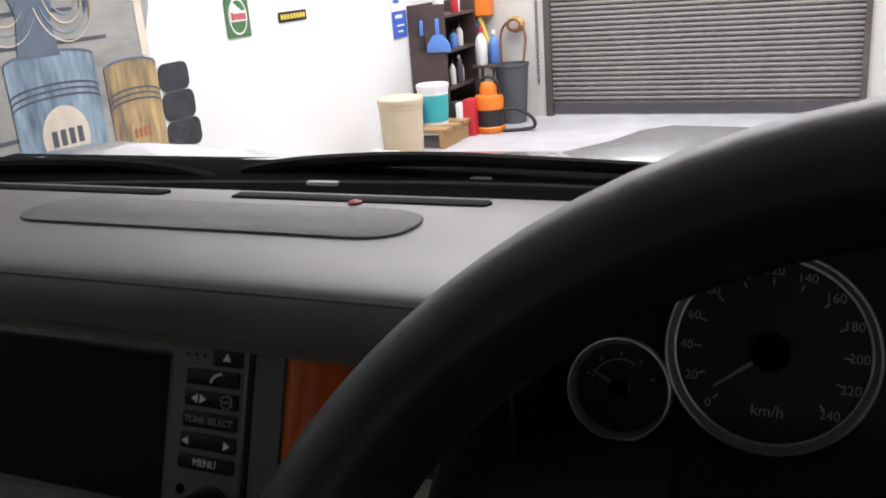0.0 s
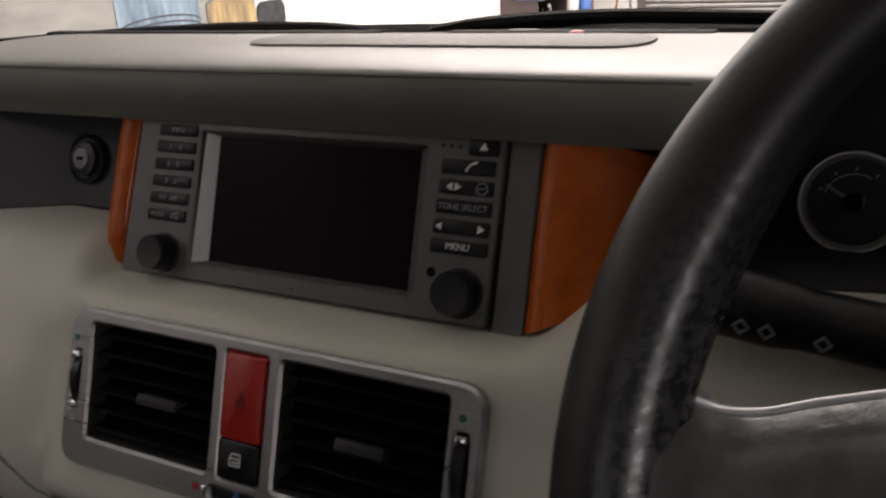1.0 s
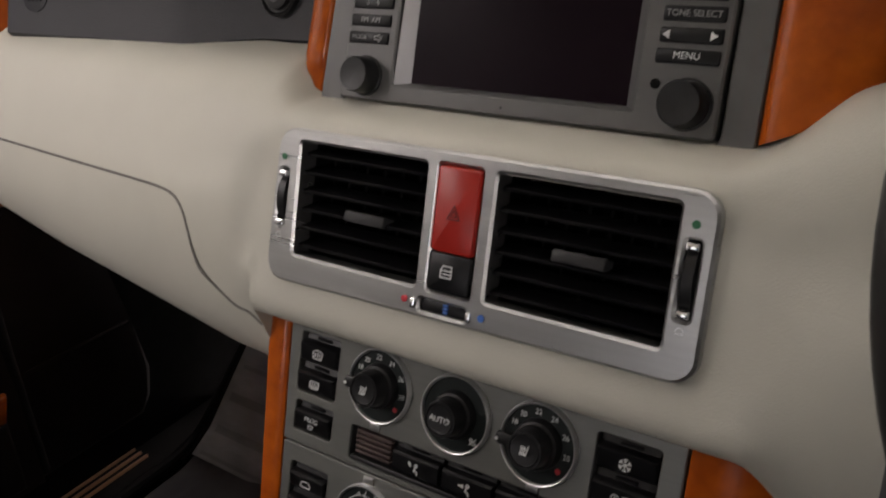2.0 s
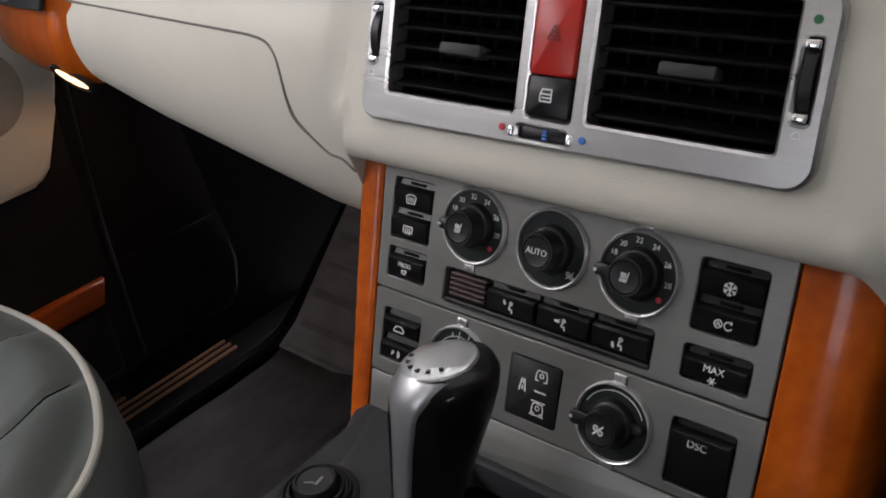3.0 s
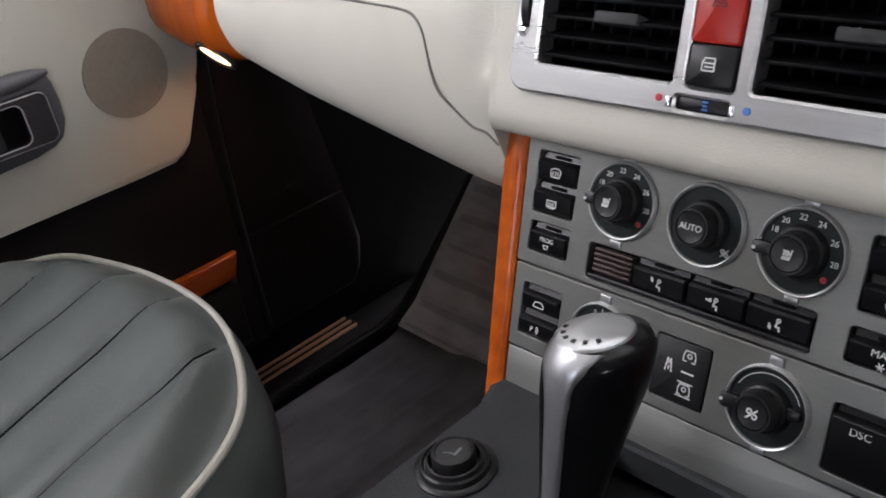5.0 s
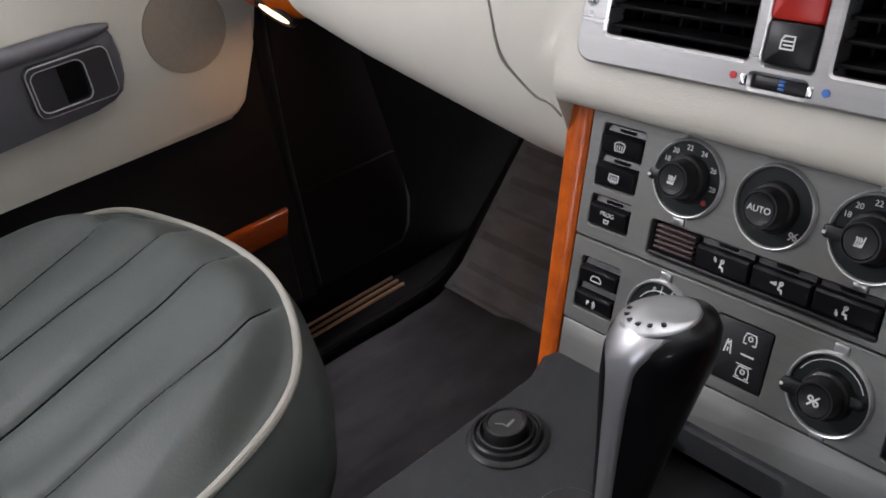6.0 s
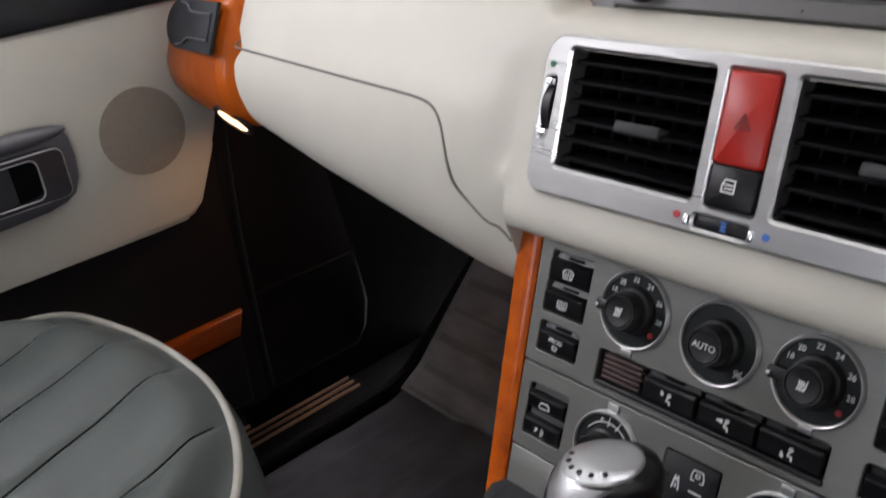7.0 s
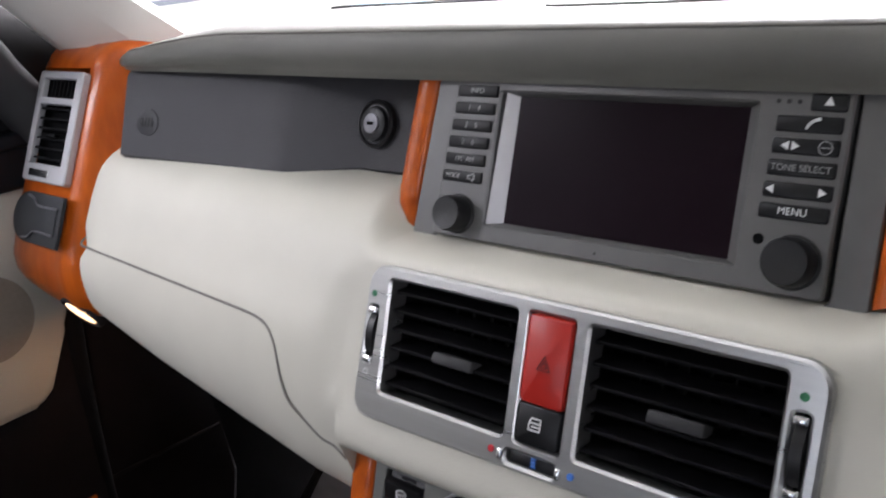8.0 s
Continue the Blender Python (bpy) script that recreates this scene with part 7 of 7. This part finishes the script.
tube(bm, [(-0.7112, y, z) for y, z in rrect(-0.2180, -0.1615, 0.8205, 0.8645, 0.009, 5)], 0.0008, 6, True)
part("bright_edge", bm, BEVEL, panel, "pale line painting the highlight round the handle opening")
bm = nb()
tube(bm, [(-0.7118, y, z) for y, z in rrect(-0.2210, -0.1345, 0.8160, 0.8690, 0.009, 5)], 0.0012, 6, True)
part("outer_edge", bm, BEVEL, panel, "pale line painting the highlight on the outer handle edge")
bm = door_slab([(-0.2185, 0.820), (-0.1615, 0.820), (-0.1615, 0.865), (-0.2185, 0.865)], -0.7222, -0.7212)
part("handle_recess", bm, CAVITY, panel, smooth=0)
bm = nb()
grid(bm, [[(-0.7115 - 0.009 * smoothstep(-0.2170, -0.170, y), y, z) for z in (0.8217, 0.827, 0.84, 0.857, 0.8633)] for y in (-0.2169, -0.212, -0.207, -0.202, -0.197, -0.192, -0.188)])
part("handle_lever", bm, HANDLE_GLOSS, panel, "glossy dark pull lever")
bm = nb()
tube(bm, [(-0.722, y, 0.884) for y in (-0.6, -0.4, -0.27, -0.20, -0.155, -0.135, -0.121)], [0.0115, 0.0115, 0.0110, 0.0105, 0.0095, 0.007, 0.003], 14)
part("pull_bar", bm, HANDLE_GREY, panel, "rounded grey pull bar")
bm = door_slab([(-0.9, 0.535), (0.030, 0.5365), (0.041, 0.5725), (-0.9, 0.5725)], -0.775, -0.752, 0.006)
part("wood_trim", bm, WOOD_FLAT, door, "glossy cherry wood strip", smooth=50)
bm = door_slab([(-0.9, 0.43), (0.030, 0.43), (0.033, 0.534), (-0.9, 0.533)], -0.775, -0.758, 0.006)
part("door_pocket", bm, KICK, door, "black door pocket", smooth=50)
bm = nb()
tube(bm, spline([(-0.780, 0.058, 0.43), (-0.778, 0.060, 0.62), (-0.774, 0.066, 0.76), (-0.770, 0.074, 0.86)], 6), 0.014, 12)
part("door_seal", bm, RUBBER, door, "black rubber door seal")
bm = nb()
lathe(bm, [(0.0035, 1.045), (0.0035, 1.052), (0.002, 1.054)], 12, -0.745, -0.02)
part("lock_pin", bm, CHROME, door, "small chrome lock pin")
bm = nb()
tube(bm, spline([(-0.735, 0.085, 1.03), (-0.732, 0.045, 1.10), (-0.725, -0.035, 1.20), (-0.665, -0.50, 1.66)], 6), 0.028, 12)
part("window_frame", bm, GAUGE, door, "black window frame beside the pillar")
mir = thing("door_mirror", "cream and black exterior door mirror", "mirror")
bm = nb()
rbox(bm, -0.98, -0.83, 0.02, 0.10, 1.06, 1.26, 0.03, 0.02)
part("mirror_shell", bm, PAINT, mir)

# footwell side and sill
bm = door_slab([(0.060, 0.405), (0.236, 0.405), (0.256, 0.43), (0.267, 0.475), (0.252, 0.562), (0.238, 0.65), (0.215, 0.86), (0.062, 0.88)], -0.83, -0.790, 0.010)
fs = thing("footwell_side", "black plastic side trim of the footwell with a ridge", "footwell trim")
part("kick_panel", bm, KICK, fs, smooth=50)
bm = nb()
tube(bm, spline([(-0.788, 0.055, 0.568), (-0.788, 0.15, 0.566), (-0.788, 0.246, 0.563)], 5), 0.003, 8)
part("ridge", bm, KICK, fs)
bm = nb()
rows = [[(x, y, z) for x, z in ((-0.90, 0.10), (-0.90, 0.320), (-0.885, 0.326), (-0.792, 0.326), (-0.782, 0.320), (-0.776, 0.285))] for y in (-1.2, -0.4, 0.2, 0.32, 0.40)]
grid(bm, rows)
solid("door_sill", bm, RUBBER, "black door sill under the door opening", "sill", kind="structure")
tread = thing("sill_tread_plate", "copper-coloured metal strips on the black door sill", "tread plate")
for k in range(4):
    bm = nb()
    rbox(bm, -0.852 + 0.0155 * k, -0.8472 + 0.0155 * k, -0.6, 0.228, 0.3255, 0.3300, 0.002, 0.001, 3)
    part("metal_strip", bm, COPPER, tread)
bm = nb()
tube(bm, spline([(-0.779, -0.4, 0.312), (-0.779, 0.0, 0.312), (-0.779, 0.20, 0.310), (-0.779, 0.28, 0.314), (-0.779, 0.33, 0.336), (-0.779, 0.46, 0.438), (-0.779, 0.60, 0.548)], 8), 0.010, 10)
solid("door_seal", bm, RUBBER, "black rubber seal along the sill", "seal")
# grey mat with a ribbed toe panel
fm = thing("floor_mat", "grey worn carpet mat with a ribbed toe panel", "floor mat")
bm = nb()
rows = []
for i in range(121):
    x = -0.766 + 0.57 * i / 120
    rows.append([(x, y, z + 0.009 + (1 - smoothstep(0.12, 0.27, y)) * (0.006 * noise.noise(Vector((x * 9, y * 9, 0))) + 0.003 * noise.noise(Vector((x * 25, y * 25, 4)))) + (1 - smoothstep(0.18, 0.26, y)) * 0.0035 * max(0, math.cos(2 * math.pi * x / 0.055)) ** 6) for y, z in [(-0.30 + 0.55 * j / 22, 0.285) for j in range(23)] + [(0.27, 0.289), (0.29, 0.297)]])
grid(bm, rows)
part("mat_sheet", bm, MAT_GREY, fm, smooth=60)
bm = nb()
rows = []
for i in range(70):
    t = i / 69
    y, z = 0.284 + 0.348 * t, mixed(FLOOR_PROFILE, 0.284 + 0.348 * t)
    w = 0.003 + 0.006 * (0.5 - 0.5 * math.cos(2 * math.pi * t * 9))
    rows.append([(x, y - 0.4 * (w if x > -0.75 else 0.012), z + 0.004 + (w if x > -0.75 else 0.012)) for x in (-0.768, -0.752, -0.60, -0.45, -0.30, -0.19)])
grid(bm, rows)
# faces low between the ribs take the painted groove shade
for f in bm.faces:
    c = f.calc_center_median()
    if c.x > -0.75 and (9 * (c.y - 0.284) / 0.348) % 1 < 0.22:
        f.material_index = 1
part("ribbed_toe_panel", bm, [TOE_GREY, TOE_GROOVE_SHADE], fm, "ribbed grey toe panel with groove shade painted in", smooth=70)
bm = nb()
tube(bm, [(-0.768, y, mixed(FLOOR_PROFILE, y) + 0.018) for y in (0.262, 0.28, 0.30, 0.33, 0.40, 0.46, 0.53, 0.60, 0.632)], 0.0035, 8)
part("edge_binding", bm, RUBBER, fm, "dark bound edge")
bm = nb()
rows = [[(-0.150, y, z) for y, z in ((-0.07, 0.285), (-0.06, 0.70), (0.02, 0.88))], [(-0.150, 0.72, z) for z in (0.285, 0.70, 0.88)]]
grid(bm, rows)
solid("tunnel_wall", bm, CARPET, "black carpeted tunnel side in the footwell", "panel", kind="structure")
bm = nb()
grid(bm, [[(0.152, y, z) for y, z in ((-0.04, 0.27), (-0.03, 0.70), (0.03, 0.86))], [(0.152, 0.73, z) for z in (0.27, 0.70, 0.86)]])
solid("tunnel_wall", bm, CARPET, "black carpeted tunnel side in the driver's footwell", "panel", kind="structure")
bm = nb()
box(bm, -0.16, 0.16, -2.6, 0.73, 0.22, 0.28)
solid("tunnel_floor", bm, CARPET, "black carpet between the footwells", "carpet", kind="structure", smooth=0)
bm = nb()
box(bm, 0.20, 0.80, 0.09, 0.70, 0.86, 0.88)
solid("dash_underside", bm, CAVITY, "black underside of the dashboard over the driver's footwell", "panel", kind="structure", smooth=0)
bm = nb()
box(bm, -0.80, 0.80, 0.73, 0.76, 0.2, 1.05)
solid("bulkhead", bm, CARPET, "black bulkhead closing the footwells", "panel", kind="structure")
bm = nb()
box(bm, -0.80, -0.15, 0.10, 0.70, 0.90, 0.92)
solid("dash_underside", bm, CAVITY, "black underside of the dashboard", "panel", kind="structure")
